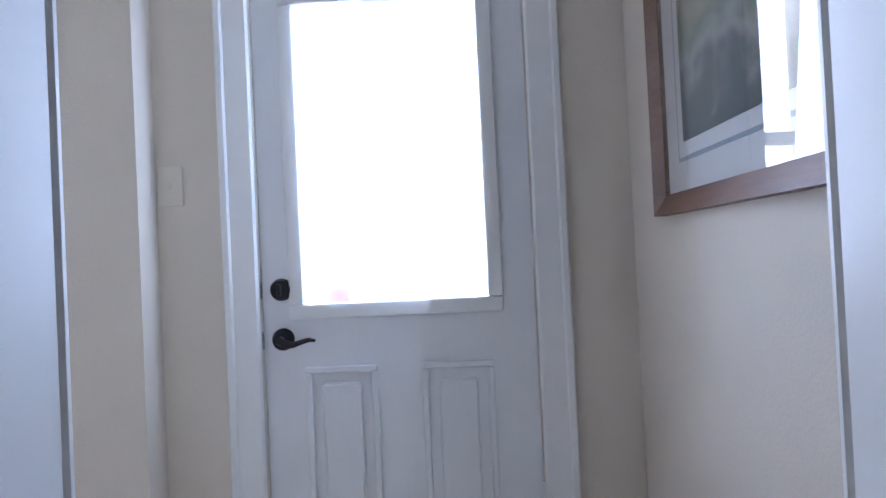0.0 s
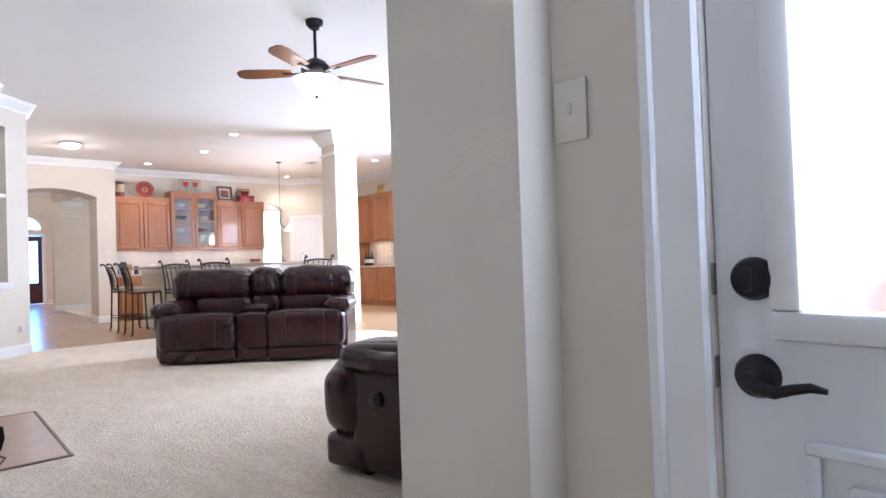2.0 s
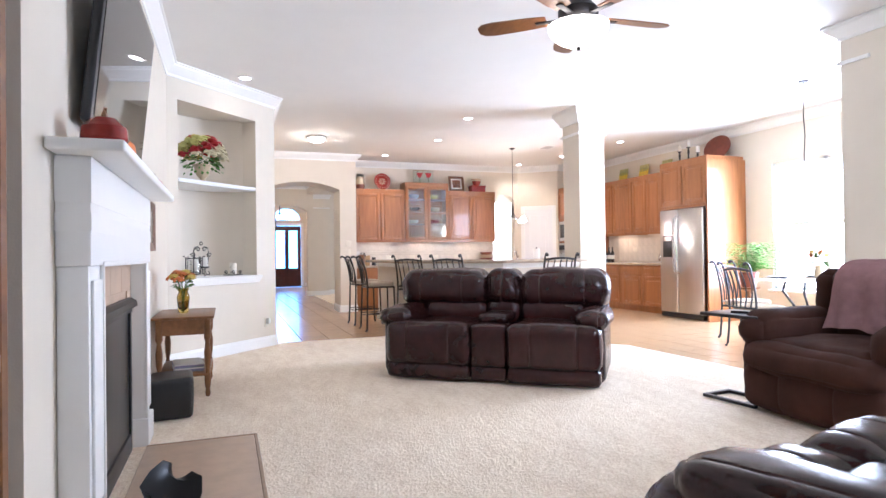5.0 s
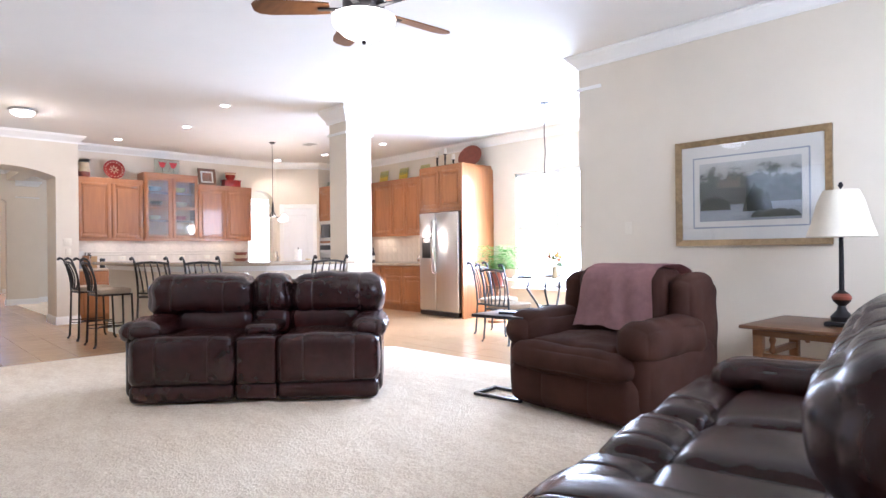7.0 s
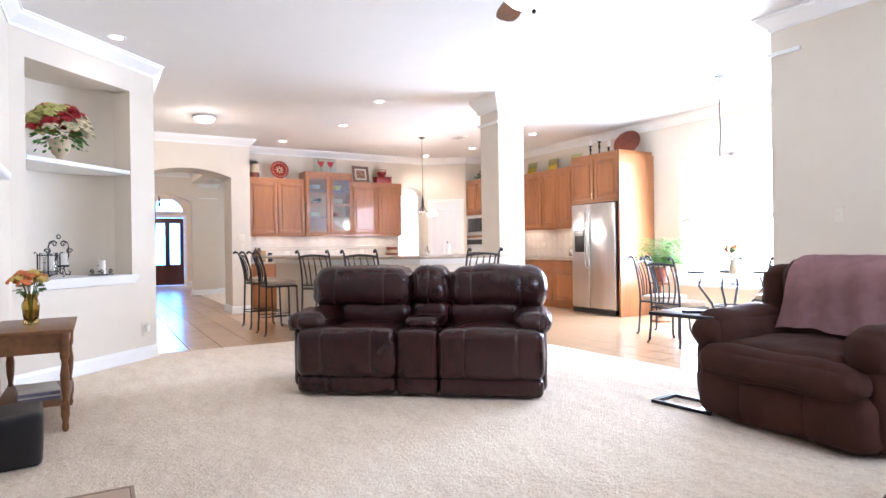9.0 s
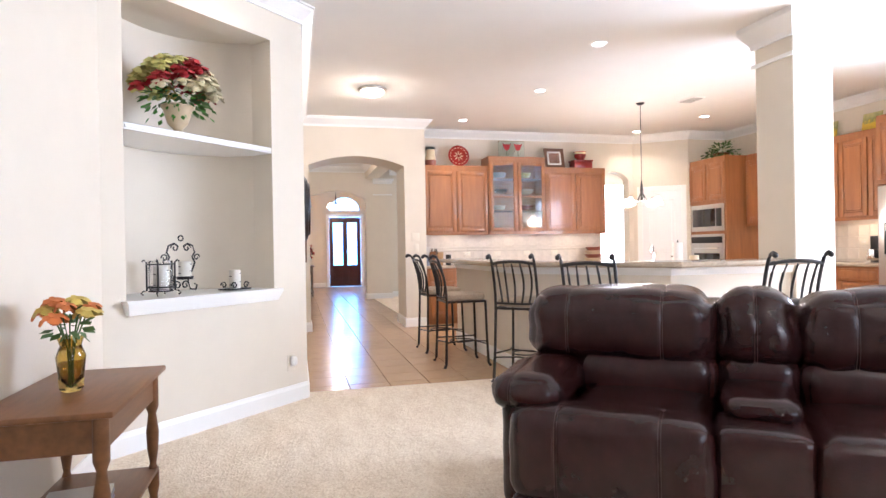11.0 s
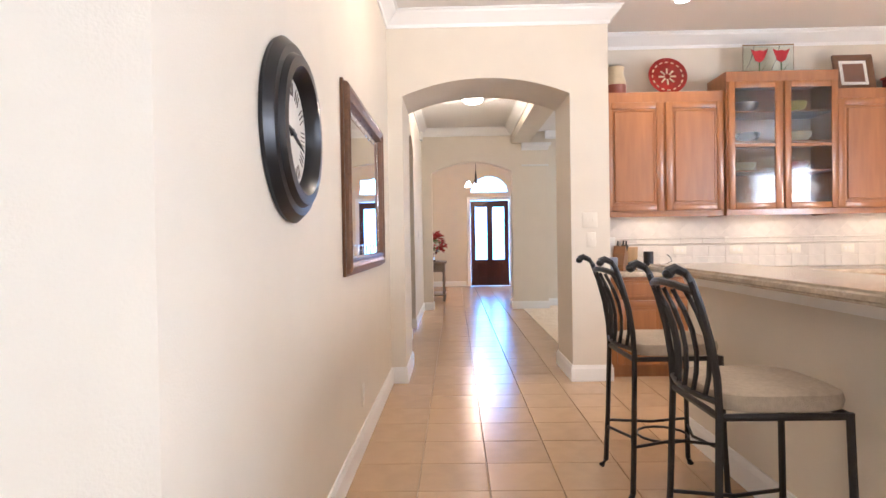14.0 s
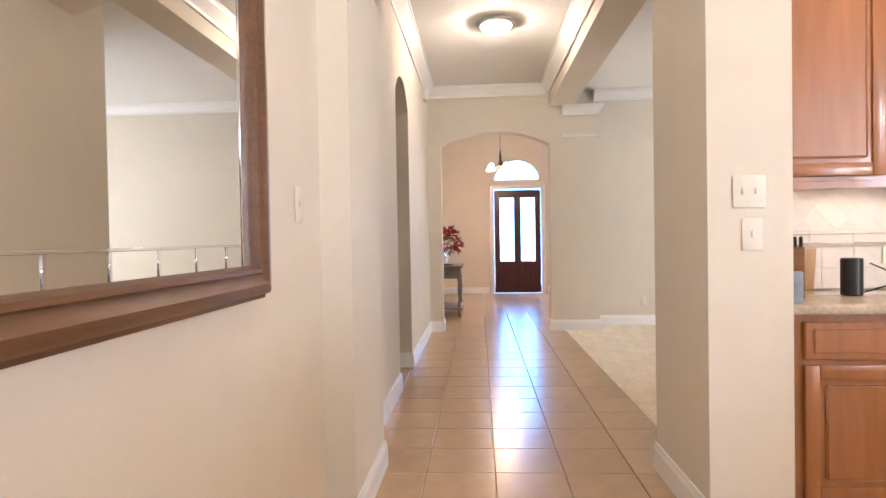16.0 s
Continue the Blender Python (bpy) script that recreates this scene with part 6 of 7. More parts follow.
lan = thing("candle_lantern", NICHE @ pose(1.14, -0.1, NZ0), "glass hurricane with pillar candle in an iron stand", "candle holder")
pillar(lan, (0, 0, 0.045), 0.042, 0.14)
part("hurricane_glass", lathe(B(), [(0.06, 0.04), (0.068, 0.05), (0.068, 0.215), (0.066, 0.22), (0.065, 0.215), (0.065, 0.05)], seg=24), GLASS, lan, "clear hurricane glass")
part("ring", tube(B(), [(0.076 * math.cos(k * math.pi / 10), 0.076 * math.sin(k * math.pi / 10), 0.06) for k in range(20)], 0.005, 6, True), IRON, lan)
part("ring", tube(B(), [(0.076 * math.cos(k * math.pi / 10), 0.076 * math.sin(k * math.pi / 10), 0.2) for k in range(20)], 0.005, 6, True), IRON, lan)
part("plate", lathe(B(), [(0, 0.032), (0.07, 0.032), (0.07, 0.04), (0, 0.04)], seg=20), IRON, lan)
for k in range(4):
    a = radians(45 + 90 * k)
    c, s = math.cos(a), math.sin(a)
    part("leg", tube(B(), [(0.1 * c, 0.1 * s, 0.012), (0.112 * c, 0.112 * s, 0.022), (0.1 * c, 0.1 * s, 0.036), (0.08 * c, 0.08 * s, 0.04), (0.08 * c, 0.08 * s, 0.21), (0.095 * c, 0.095 * s, 0.226), (0.105 * c, 0.105 * s, 0.216)], 0.0055, 6), IRON, lan)
sc = thing("scroll_candle_holder", NICHE @ pose(0.86, -0.3, NZ0), "black scrolled iron sconce stand holding a candle", "candle holder")
bm = B()
for s in (-1, 1):
    tube(bm, [(s * 0.02, 0, 0.31), (s * 0.05, 0, 0.33), (s * 0.09, 0, 0.315), (s * 0.105, 0, 0.27), (s * 0.085, 0, 0.24), (s * 0.105, 0, 0.2), (s * 0.09, 0, 0.16), (s * 0.06, 0, 0.11), (s * 0.05, 0, 0.07), (s * 0.07, 0, 0.02), (s * 0.11, 0, 0.015), (s * 0.12, 0, 0.045), (s * 0.1, 0, 0.055)], 0.006, 6)
    scroll(bm, (s * 0.045, 0, 0.3), 0.03, 1.2, s)
    scroll(bm, (s * 0.12, 0, 0.235), 0.025, 1.1, s)
    scroll(bm, (s * 0.03, 0, 0.05), 0.03, 1.2, s)
tube(bm, [(0.018 * math.cos(k * math.pi / 6), 0, 0.365 + 0.018 * math.sin(k * math.pi / 6)) for k in range(12)], 0.005, 6, True)
part("scrollwork", bm, IRON, sc)
part("cup", lathe(B(), [(0, 0.09), (0.05, 0.09), (0.055, 0.11), (0, 0.11)], (0, 0.04, 0), 18), IRON, sc)
pillar(sc, (0, 0.04, 0.11), 0.04, 0.1)
ct = thing("candle_tray", NICHE @ pose(0.56, -0.13, NZ0), "pillar candle on a small scrolled iron tray", "candle holder")
part("tray", box(B(), -0.1, 0.1, -0.055, 0.055, 0.004, 0.012, 0.003, 1), IRON, ct)
for s in (-1, 1):
    for k in (-1, 1):
        bm = B()
        scroll(bm, (k * 0.05, s * 0.055, 0.035), 0.025, 1.2, k)
        part("scroll_side", bm, IRON, ct)
pillar(ct, (0, 0, 0.012), 0.038, 0.13)

# side table with flowers, magazines and a speaker under it
st = thing("side_table", pose(-6.26, 1.78, 0.004), "brown wooden side table with turned legs and low shelf", "side table")
part("tabletop", box(B(), -0.37, 0.43, -0.22, 0.22, 0.6, 0.622, 0.006), OAK, st)
part("apron", box(B(), -0.33, 0.39, -0.18, 0.18, 0.48, 0.6, 0.004), OAK, st, smooth=False)
for x in (-0.32, 0.38):
    for y in (-0.17, 0.17):
        part("leg", lathe(B(), [(0.012, 0), (0.02, 0.02), (0.016, 0.06), (0.024, 0.1), (0.024, 0.16), (0.013, 0.2), (0.022, 0.26), (0.026, 0.34), (0.016, 0.42), (0.026, 0.45), (0.026, 0.6)], (x, y, 0), 14), OAK, st)
part("shelf", box(B(), -0.34, 0.4, -0.19, 0.19, 0.16, 0.18, 0.005), OAK, st)
mg = thing("magazine_stack", pose(-6.1, 1.8, 0.184, 0, 0, 8), "stack of magazines on the side table shelf", "magazines")
for k in range(6):
    part("magazine", box(B(), -0.15 + 0.006 * (k % 3), 0.13 + 0.004 * k, -0.11, 0.1 + 0.004 * (k % 2), k * 0.011, k * 0.011 + 0.01), (PAPER, PURPLE, MAT_W)[k % 3], mg, smooth=False)
fv = thing("flower_vase", pose(-6.2, 1.76, 0.626), "amber glass vase of orange and yellow carnations", "flowers")
part("vase", lathe(B(), [(0.03, 0), (0.04, 0.01), (0.043, 0.06), (0.05, 0.13), (0.035, 0.17), (0.045, 0.2), (0.043, 0.2), (0.033, 0.17), (0.046, 0.13), (0.039, 0.06), (0.0, 0.012)], seg=24), AMBER_G, fv)
for k in range(7):
    a = k * 0.9
    part("stem", tube(B(), [(0.01 * math.cos(a + 2), 0.01 * math.sin(a + 2), 0.02), (0.015 * math.cos(a), 0.015 * math.sin(a), 0.18), (0.07 * math.cos(a), 0.05 * math.sin(a), 0.28)], 0.003, 5), LEAF, fv)
bm = B()
leaves(bm, 30, (0, 0, 0.23), (0.07, 0.06, 0.05), 0.05, 8)
part("foliage", bm, LEAF, fv, smooth=False)
bouquet(fv, (0, 0, 0.265), (0.1, 0.08, 0.07), [ORANGE, YELLOW, ORANGE, YELLOW], 12, 0.04, 21)
sw = thing("subwoofer", pose(-5.42, 1.73, 0.004, 0, 0, 4), "black cloth-covered subwoofer box on the carpet", "speaker")
part("cabinet", cushion(B(), -0.2, 0.2, -0.14, 0.14, 0.0, 0.27, 10), BLACK, sw)

# tall display cabinet in the recess
cu = thing("display_cabinet", pose(-2.3, 1.17, 0.004), "tall oak curio cabinet with long glass door", "cabinet")
part("back", box(B(), -0.55, 0.55, 0.0, 0.02, 0, 1.94), OAK, cu, smooth=False)
part("plinth", box(B(), -0.56, 0.56, 0.0, 0.36, 0.0, 0.12, 0.006), OAK, cu, smooth=False)
part("top", box(B(), -0.56, 0.56, 0.0, 0.36, 1.85, 1.94), OAK, cu, smooth=False)
for x in (-0.545, 0.545):
    for y in (0.02, 0.345):
        part("stile", box(B(), x - 0.02, x + 0.02, y - 0.015, y + 0.015, 0.12, 1.85), OAK, cu, smooth=False)
bm = B()
sweep(bm, [(0.56, 0.0), (0.56, 0.36), (-0.56, 0.36), (-0.56, 0.0)], [(0, 1.88), (0.01, 1.88), (0.03, 1.93), (0.06, 1.98), (0.06, 2.0), (0, 2.0)])
box(bm, -0.55, 0.55, 0.0, 0.35, 1.94, 1.99)
part("cornice", bm, OAK, cu)
for x0, x1 in ((-0.53, -0.01), (0.01, 0.53)):
    bm = B()
    for a, b, c, d in ((x0, x0 + 0.05, 0.14, 1.84), (x1 - 0.05, x1, 0.14, 1.84), (x0 + 0.05, x1 - 0.05, 0.14, 0.2), (x0 + 0.05, x1 - 0.05, 1.76, 1.84), (x0 + 0.05, x1 - 0.05, 0.78, 0.83)):
        box(bm, a, b, 0.36, 0.38, c, d, 0.004, 1)
    d = part("door", bm, OAK, cu)
    part("glass_pane", box(B(), x0 + 0.045, x1 - 0.045, 0.366, 0.37, 0.19, 1.77), GLASS, d, "clear glass", smooth=False)
for z in (0.55, 0.95, 1.35):
    part("glass_shelf", box(B(), -0.52, 0.52, 0.03, 0.33, z, z + 0.008), GLASS, cu, smooth=False)
part("key_plate", box(B(), 0.0, 0.02, 0.38, 0.386, 0.96, 1.03, 0.002, 1), GILT, cu, "small brass key plate")

# hearth bowl on a wire stand
hb = thing("leaf_bowl_stand", pose(-3.55, 1.86, 0.012), "dark leaf-shaped bowl tilted on a wire stand", "bowl")
bm = B()
rows = []
for j in range(7):
    v = j / 6
    rows.append([bm.verts.new(((v - 0.5) * 0.3, 0.12 * math.sin(math.pi * (0.12 + 0.8 * v)) * (i / 6 - 0.5) * 2, 0.09 - 0.1 * (v - 0.5) + 0.05 * ((i / 6 - 0.5) * 2) ** 2 + 0.03 * math.sin(v * 9))) for i in range(7)])
for a, b in zip(rows, rows[1:]):
    for i in range(6):
        bm.faces.new((a[i], a[i + 1], b[i + 1], b[i]))
bmesh.ops.solidify(bm, geom=bm.faces[:], thickness=0.012)
bmesh.ops.rotate(bm, matrix=Matrix.Rotation(radians(-30), 3, "X"), verts=bm.verts, cent=(0, 0, 0.09))
part("bowl", bm, BLACK, hb, "dark ridged bowl")
for s in (-1, 1):
    part("stand_leg", tube(B(), [(s * 0.1, -0.07, 0.003), (s * 0.07, 0.0, 0.07), (s * 0.1, 0.1, 0.003)], 0.004, 6), IRON, hb)
part("stand_rail", tube(B(), [(-0.1, 0.1, 0.005), (0, 0.13, 0.005), (0.1, 0.1, 0.005)], 0.004, 6), IRON, hb)


# mantel ornaments
def pumpkin(m, r, mat, label, name="ornamental_pumpkin"):
    p = thing(name, m, label, "ornament")
    bm = B()
    lathe(bm, [(0.0, 0.0), (r * 0.6, 0.0), (r, r * 0.5), (r * 0.95, r), (r * 0.5, r * 1.4), (0, r * 1.35)], seg=24)
    for v in bm.verts:
        a = math.atan2(v.co.y, v.co.x)
        k = 1 - 0.09 * abs(math.cos(4 * a))
        v.co.x, v.co.y = v.co.x * k, v.co.y * k
    part("gourd", bm, mat, p)
    part("stalk", tube(B(), [(0, 0, r * 1.3), (0.005, 0, r * 1.6), (0.015, 0.005, r * 1.85)], [r * 0.16, r * 0.12, r * 0.1], 7), OAK, p)
    return p


for x, y, r, m, lb in ((-3.42, 1.68, 0.085, RED_G, "red ceramic pumpkin on the mantel"), (-3.62, 1.7, 0.06, ORANGE, "small orange pumpkin on the mantel"), (-4.78, 1.7, 0.05, RED_P, "small red gourd on the mantel end"), (-4.88, 1.69, 0.055, ORANGE, "orange gourd on the mantel end"), (-4.98, 1.71, 0.042, RED_G, "red berry gourd on the mantel end")):
    pumpkin(pose(x, y, 1.471), r, m, lb)

# end table and lamp
et = thing("end_table", pose(-2.36, 6.58, 0.004, 0, 0, -3), "reddish brown wooden end table with moulded apron", "end table")
part("tabletop", box(B(), -0.38, 0.36, -0.4, 0.4, 0.575, 0.6, 0.01, 3), FRAMEW, et)
part("apron", box(B(), -0.31, 0.31, -0.35, 0.35, 0.53, 0.57, 0.004), OAK, et, smooth=False)
part("lower_rail", box(B(), -0.3, 0.3, -0.34, -0.3, 0.38, 0.42, 0.004), OAK, et, smooth=False)
part("lower_rail", box(B(), -0.3, -0.26, -0.3, 0.34, 0.38, 0.42, 0.004), OAK, et, smooth=False)
for x in (-0.28, 0.28):
    for y in (-0.32, 0.32):
        part("leg", box(B(), x - 0.03, x + 0.03, y - 0.03, y + 0.03, 0, 0.54, 0.006), OAK, et)
        part("baluster", lathe(B(), [(0.012, 0.42), (0.022, 0.44), (0.012, 0.475), (0.022, 0.51), (0.014, 0.53)], (x * 0.7, y, 0), 12), OAK, et)
lamp = thing("table_lamp", pose(-2.25, 6.55, 0.604), "bronze table lamp with cream empire shade", "lamp")
part("foot", box(B(), -0.085, 0.085, -0.085, 0.085, 0, 0.03, 0.012), BRONZE, lamp)
part("stem", lathe(B(), [(0.06, 0.03), (0.065, 0.06), (0.03, 0.1), (0.022, 0.13), (0.05, 0.16), (0.055, 0.185), (0.04, 0.21), (0.015, 0.23), (0.013, 0.6), (0.02, 0.62), (0.012, 0.64), (0, 0.64)], seg=20), BRONZE, lamp)
part("ball", lathe(B(), [(0.045, 0.16), (0.056, 0.175), (0.056, 0.19), (0.04, 0.21)], seg=20), RUST, lamp, "amber-brown turned ball")
part("shade", lathe(B(), [(0.19, 0.57), (0.195, 0.575), (0.16, 0.68), (0.13, 0.8), (0.1, 0.87), (0.097, 0.87), (0.127, 0.8), (0.157, 0.68), (0.188, 0.575)], seg=36), LINEN, lamp, "cream pleated empire shade")
part("finial", lathe(B(), [(0.004, 0.64), (0.004, 0.88), (0.016, 0.9), (0.01, 0.92), (0, 0.925)], seg=10), BRONZE, lamp)

# snack table beside the recliner
sn = thing("snack_table", pose(-4.2, 5.55, 0.004, 0, 0, 6), "black metal C-shaped snack table with dark top", "snack table")
part("top", box(B(), -0.22, 0.24, -0.16, 0.2, 0.6, 0.625, 0.006), BLACK, sn)
part("post", box(B(), 0.1, 0.14, -0.02, 0.02, 0.02, 0.6, 0.004), BLACK, sn)
bm = B()
for b in ((-0.22, 0.2, -0.14, -0.11), (-0.22, 0.2, 0.11, 0.14), (-0.22, -0.19, -0.11, 0.11), (0.1, 0.14, -0.11, 0.11)):
    box(bm, *b, 0.0, 0.022)
part("base", bm, BLACK, sn, smooth=False)
rc = thing("remote_control", pose(-4.15, 5.52, 0.63, 0, 0, 30), "black remote control on the snack table", "remote")
part("case", box(B(), -0.08, 0.08, -0.022, 0.022, 0, 0.018, 0.006), BLACK, rc)

# ---- breakfast nook ----
NAVY = material("blue_grey_iron", (0.05, 0.06, 0.08), 0.4, vary=0.4, scale=40)
tb = thing("glass_table", pose(-5.75, 8.3, 0), "round glass breakfast table on scrolled iron legs", "dining table")
part("tabletop", lathe(B(), [(0.0, 0.735), (0.6, 0.735), (0.61, 0.741), (0.6, 0.747), (0, 0.747)], seg=48), TABLE_G, tb, "round clear glass top")
for k in range(4):
    a = radians(20 + 90 * k)
    c, s = math.cos(a), math.sin(a)
    part("leg", tube(B(), [(0.3 * c, 0.3 * s, 0.73), (0.34 * c, 0.34 * s, 0.6), (0.2 * c, 0.2 * s, 0.4), (0.14 * c, 0.14 * s, 0.25), (0.26 * c, 0.26 * s, 0.06), (0.34 * c, 0.34 * s, 0.02)], 0.014), NAVY, tb)
part("ring", tube(B(), [(0.17 * math.cos(k * math.pi / 10), 0.17 * math.sin(k * math.pi / 10), 0.38) for k in range(20)], 0.01, 6, True), NAVY, tb)
ch = iron_seat("dining_chair", pose(-5.87, 7.58, 0, 0, 0, -6), "blue-grey iron dining chair with ivory seat pad", "chair", "chairs round the glass table", 0.45, 0.93, 0.2, 0.2, False, NAVY)
copy_thing(ch, pose(-6.45, 8.05, 0, 0, 0, -78))
copy_thing(ch, pose(-5.08, 8.0, 0, 0, 0, 62))
copy_thing(ch, pose(-5.65, 9.1, 0, 0, 0, 175))
for x, y in ((-6.0, 8.05), (-5.5, 8.5), (-5.95, 8.57)):
    pl = thing("plate_setting", pose(x, y, 0.748), "blue-rimmed plate set on the glass table", "plate", "place settings")
    part("placemat", lathe(B(), [(0, 0), (0.17, 0), (0.17, 0.004), (0, 0.004)], seg=24), SEATC, pl)
    part("plate", lathe(B(), [(0.05, 0.005), (0.08, 0.008), (0.13, 0.022), (0.131, 0.025), (0.08, 0.013), (0, 0.011)], seg=24), BLUEMAT, pl)
tv2 = thing("table_flowers", pose(-5.72, 8.31, 0.748), "small vase of orange and yellow flowers on the table", "flowers")
part("vase", lathe(B(), [(0.03, 0), (0.045, 0.05), (0.03, 0.12), (0.04, 0.15), (0, 0.14)], seg=16), CREAM_G, tv2)
bm = B()
leaves(bm, 40, (0, 0, 0.2), (0.08, 0.08, 0.08), 0.06, 4)
part("foliage", bm, LEAF, tv2, smooth=False)
bouquet(tv2, (0, 0, 0.22), (0.09, 0.09, 0.1), [ORANGE, YELLOW], 9, 0.032, 31)
fn = thing("potted_fern", pose(-7.25, 8.95, 0), "bushy green fern on a wooden plant stand", "plant")
part("stand", lathe(B(), [(0.15, 0), (0.14, 0.03), (0.03, 0.06), (0.03, 0.5), (0.14, 0.54), (0.15, 0.56), (0, 0.56)], seg=18), OAK, fn)
part("pot", lathe(B(), [(0.09, 0.56), (0.12, 0.72), (0.13, 0.76), (0.12, 0.77), (0.0, 0.75)], seg=20), RUST, fn)
bm = B()
rnd = random.Random(4)
for k in range(190):
    a, l, up = rnd.uniform(0, 6.28), rnd.uniform(0.22, 0.46), rnd.uniform(0.08, 0.62)
    c, s = math.cos(a), math.sin(a)
    last = None
    for i in range(9):
        t = i / 8
        p = Vector((c * l * t, s * l * t, 0.77 + up * (2.0 * t - 1.5 * t * t)))
        w = Vector((-s, c, 0)) * 0.08 * (1.05 - t)
        for q in (-1, 1):
            vs = [bm.verts.new(v) for v in (p, p + Vector((c, s, 0)) * 0.035 + w * q * 0.6, p + w * q + Vector((c, s, -0.4)) * 0.02)]
            bm.faces.new(vs)
part("fronds", bm, FERN, fn, smooth=False)
ww = thing("wall_ornament", pose(-4.6, 8.6, 1.3), "dark vertical wall ornament in the nook", "ornament")
part("rod", tube(B(), [(0, 0, 0), (0, 0, 0.45)], 0.012), IRON, ww)
part("bracket", box(B(), 0.0, 0.048, -0.02, 0.02, 0.1, 0.2), IRON, ww)

# ---- kitchen ornaments ----
pit = thing("pitcher", pose(-12.62, 4.62, 2.401), "cream and brown glazed pitcher", "pitcher")
part("jug", lathe(B(), [(0.07, 0), (0.085, 0.03), (0.085, 0.12), (0.065, 0.2), (0.075, 0.25), (0.07, 0.25), (0.06, 0.2), (0, 0.19)], seg=22), CREAM_G, pit)
part("dipped_base", lathe(B(), [(0.072, 0.0), (0.0875, 0.03), (0.0875, 0.09), (0.08, 0.09)], seg=22), RUST, pit, "brown dipped base")
part("handle", tube(B(), [(0, -0.07, 0.22), (0, -0.12, 0.2), (0, -0.115, 0.13), (0, -0.08, 0.1)], 0.011), CREAM_G, pit)


def standing_plate(m, r, mat, mat2, label):
    p = thing("display_plate", m, label, "plate")
    bm = lathe(B(), [(0, 0.0), (r * 0.6, 0.002), (r, 0.025), (r, 0.03), (r * 0.6, 0.01), (0, 0.008)], seg=36)
    part("dish", bm, mat, p)
    bm = B()
    for k in range(16):
        a = k * math.pi / 8
        tube(bm, [(r * 0.78 * math.cos(a + t), r * 0.78 * math.sin(a + t), 0.022 + 0.0) for t in (-0.1, 0, 0.1)], 0.006, 5)
    for k in range(8):
        a = k * math.pi / 4
        tube(bm, [(r * 0.15 * math.cos(a), r * 0.15 * math.sin(a), 0.012), (r * 0.45 * math.cos(a), r * 0.45 * math.sin(a), 0.013)], 0.008, 5)
    tagged(part("painted_motif", bm, mat2, p), "cream painted motif", kind="stuff")
    return p


standing_plate(pose(-12.66, 5.08, 2.57, 0, 78, 0), 0.17, RED_G, CREAM_G, "red and cream patterned plate standing on a cabinet")
ga = thing("stained_glass_panel", pose(-12.62, 5.95, 2.552, 0, 0, 90), "stained glass panel with two red tulips", "glass panel")
part("glass", box(B(), -0.22, 0.22, -0.005, 0.005, 0.0, 0.27), TABLE_G, ga, "pale green glass", smooth=False)
bm = B()
tube(bm, [(-0.22, 0, 0.004), (0.22, 0, 0.004), (0.22, 0, 0.27), (-0.22, 0, 0.27)], 0.008, 6, True)
part("leaded_frame", bm, GILT, ga)
for x in (-0.12, 0.1):
    part("lead_line", tube(B(), [(x - 0.1, 0, 0.005), (x - 0.03, 0, 0.14), (x, 0, 0.268)], 0.003, 5), BRONZE, ga)
for x in (-0.08, 0.11):
    part("tulip", prism(B(), [(x - 0.075, 0.235), (x - 0.03, 0.215), (x, 0.225), (x + 0.03, 0.215), (x + 0.075, 0.235), (x + 0.035, 0.135), (x, 0.115), (x - 0.035, 0.135)], "y", -0.009, -0.005), RED_P, ga, "red glass tulip", smooth=False)
    part("stalk", box(B(), x - 0.005, x + 0.005, -0.009, -0.005, 0.012, 0.115), LEAF, ga, smooth=False)
    part("leaf", prism(B(), [(x + 0.006, 0.02), (x + 0.06, 0.1), (x + 0.02, 0.05)], "y", -0.009, -0.005), LEAF, ga, smooth=False)
fr2 = framed("rooster_picture", pose(-12.6, 6.52, 2.401, -12, 0, 90), 0.34, 0.33, 0.05, 0.025, FRAMEW, "small brown framed picture leaning on the cabinet", border=0.03, picture=material("russet_print", (0.3, 0.12, 0.06), 0.6, vary=0.7, scale=12))
rb = thing("red_box", pose(-12.62, 7.16, 2.401), "dark red lacquer box carrying a bowl", "box")
part("box", box(B(), -0.1, 0.1, -0.16, 0.16, 0, 0.11, 0.006), RED_G, rb)
part("lid", box(B(), -0.11, 0.11, -0.17, 0.17, 0.11, 0.135, 0.006), RED_G, rb)
rp = thing("red_pot", pose(-12.62, 7.15, 2.537), "red glazed pot with cream band", "pot")
part("pot", lathe(B(), [(0.05, 0), (0.09, 0.05), (0.1, 0.12), (0.105, 0.14), (0.095, 0.14), (0, 0.12)], seg=22), RED_G, rp)
part("band", lathe(B(), [(0.1, 0.1), (0.1025, 0.105), (0.1025, 0.125), (0.1, 0.13)], seg=22), CREAM_G, rp, "cream band")
PLAQ = landscape("yellow_fruit_tile", 1, 1, [(0.2, (0.2, 0.24, 0.05)), (0.4, (0.6, 0.42, 0.05)), (0.62, (0.7, 0.5, 0.04)), (0.72, (0.25, 0.28, 0.1)), (0.9, (0.5, 0.45, 0.2))])
for x in (-10.82, -10.2, -9.58):
    q = thing("fruit_plaque", pose(x, 9.56, 2.481, -10, 0, 0), "yellow fruit-painted tile leaning on the wall", "plaque", "fruit plaques")
    part("tile", box(B(), -0.13, 0.13, 0.0, 0.012, 0, 0.26, 0.003, 1), PLAQ, q)
ov = thing("oval_tray", pose(-8.3, 9.5, 2.72, 80, 0, 0), "rust-red oval tray standing on the cabinet", "tray")
bm = lathe(B(), [(0, 0), (0.2, 0.0), (0.24, 0.02), (0.25, 0.022), (0.2, 0.01), (0, 0.008)], seg=40)
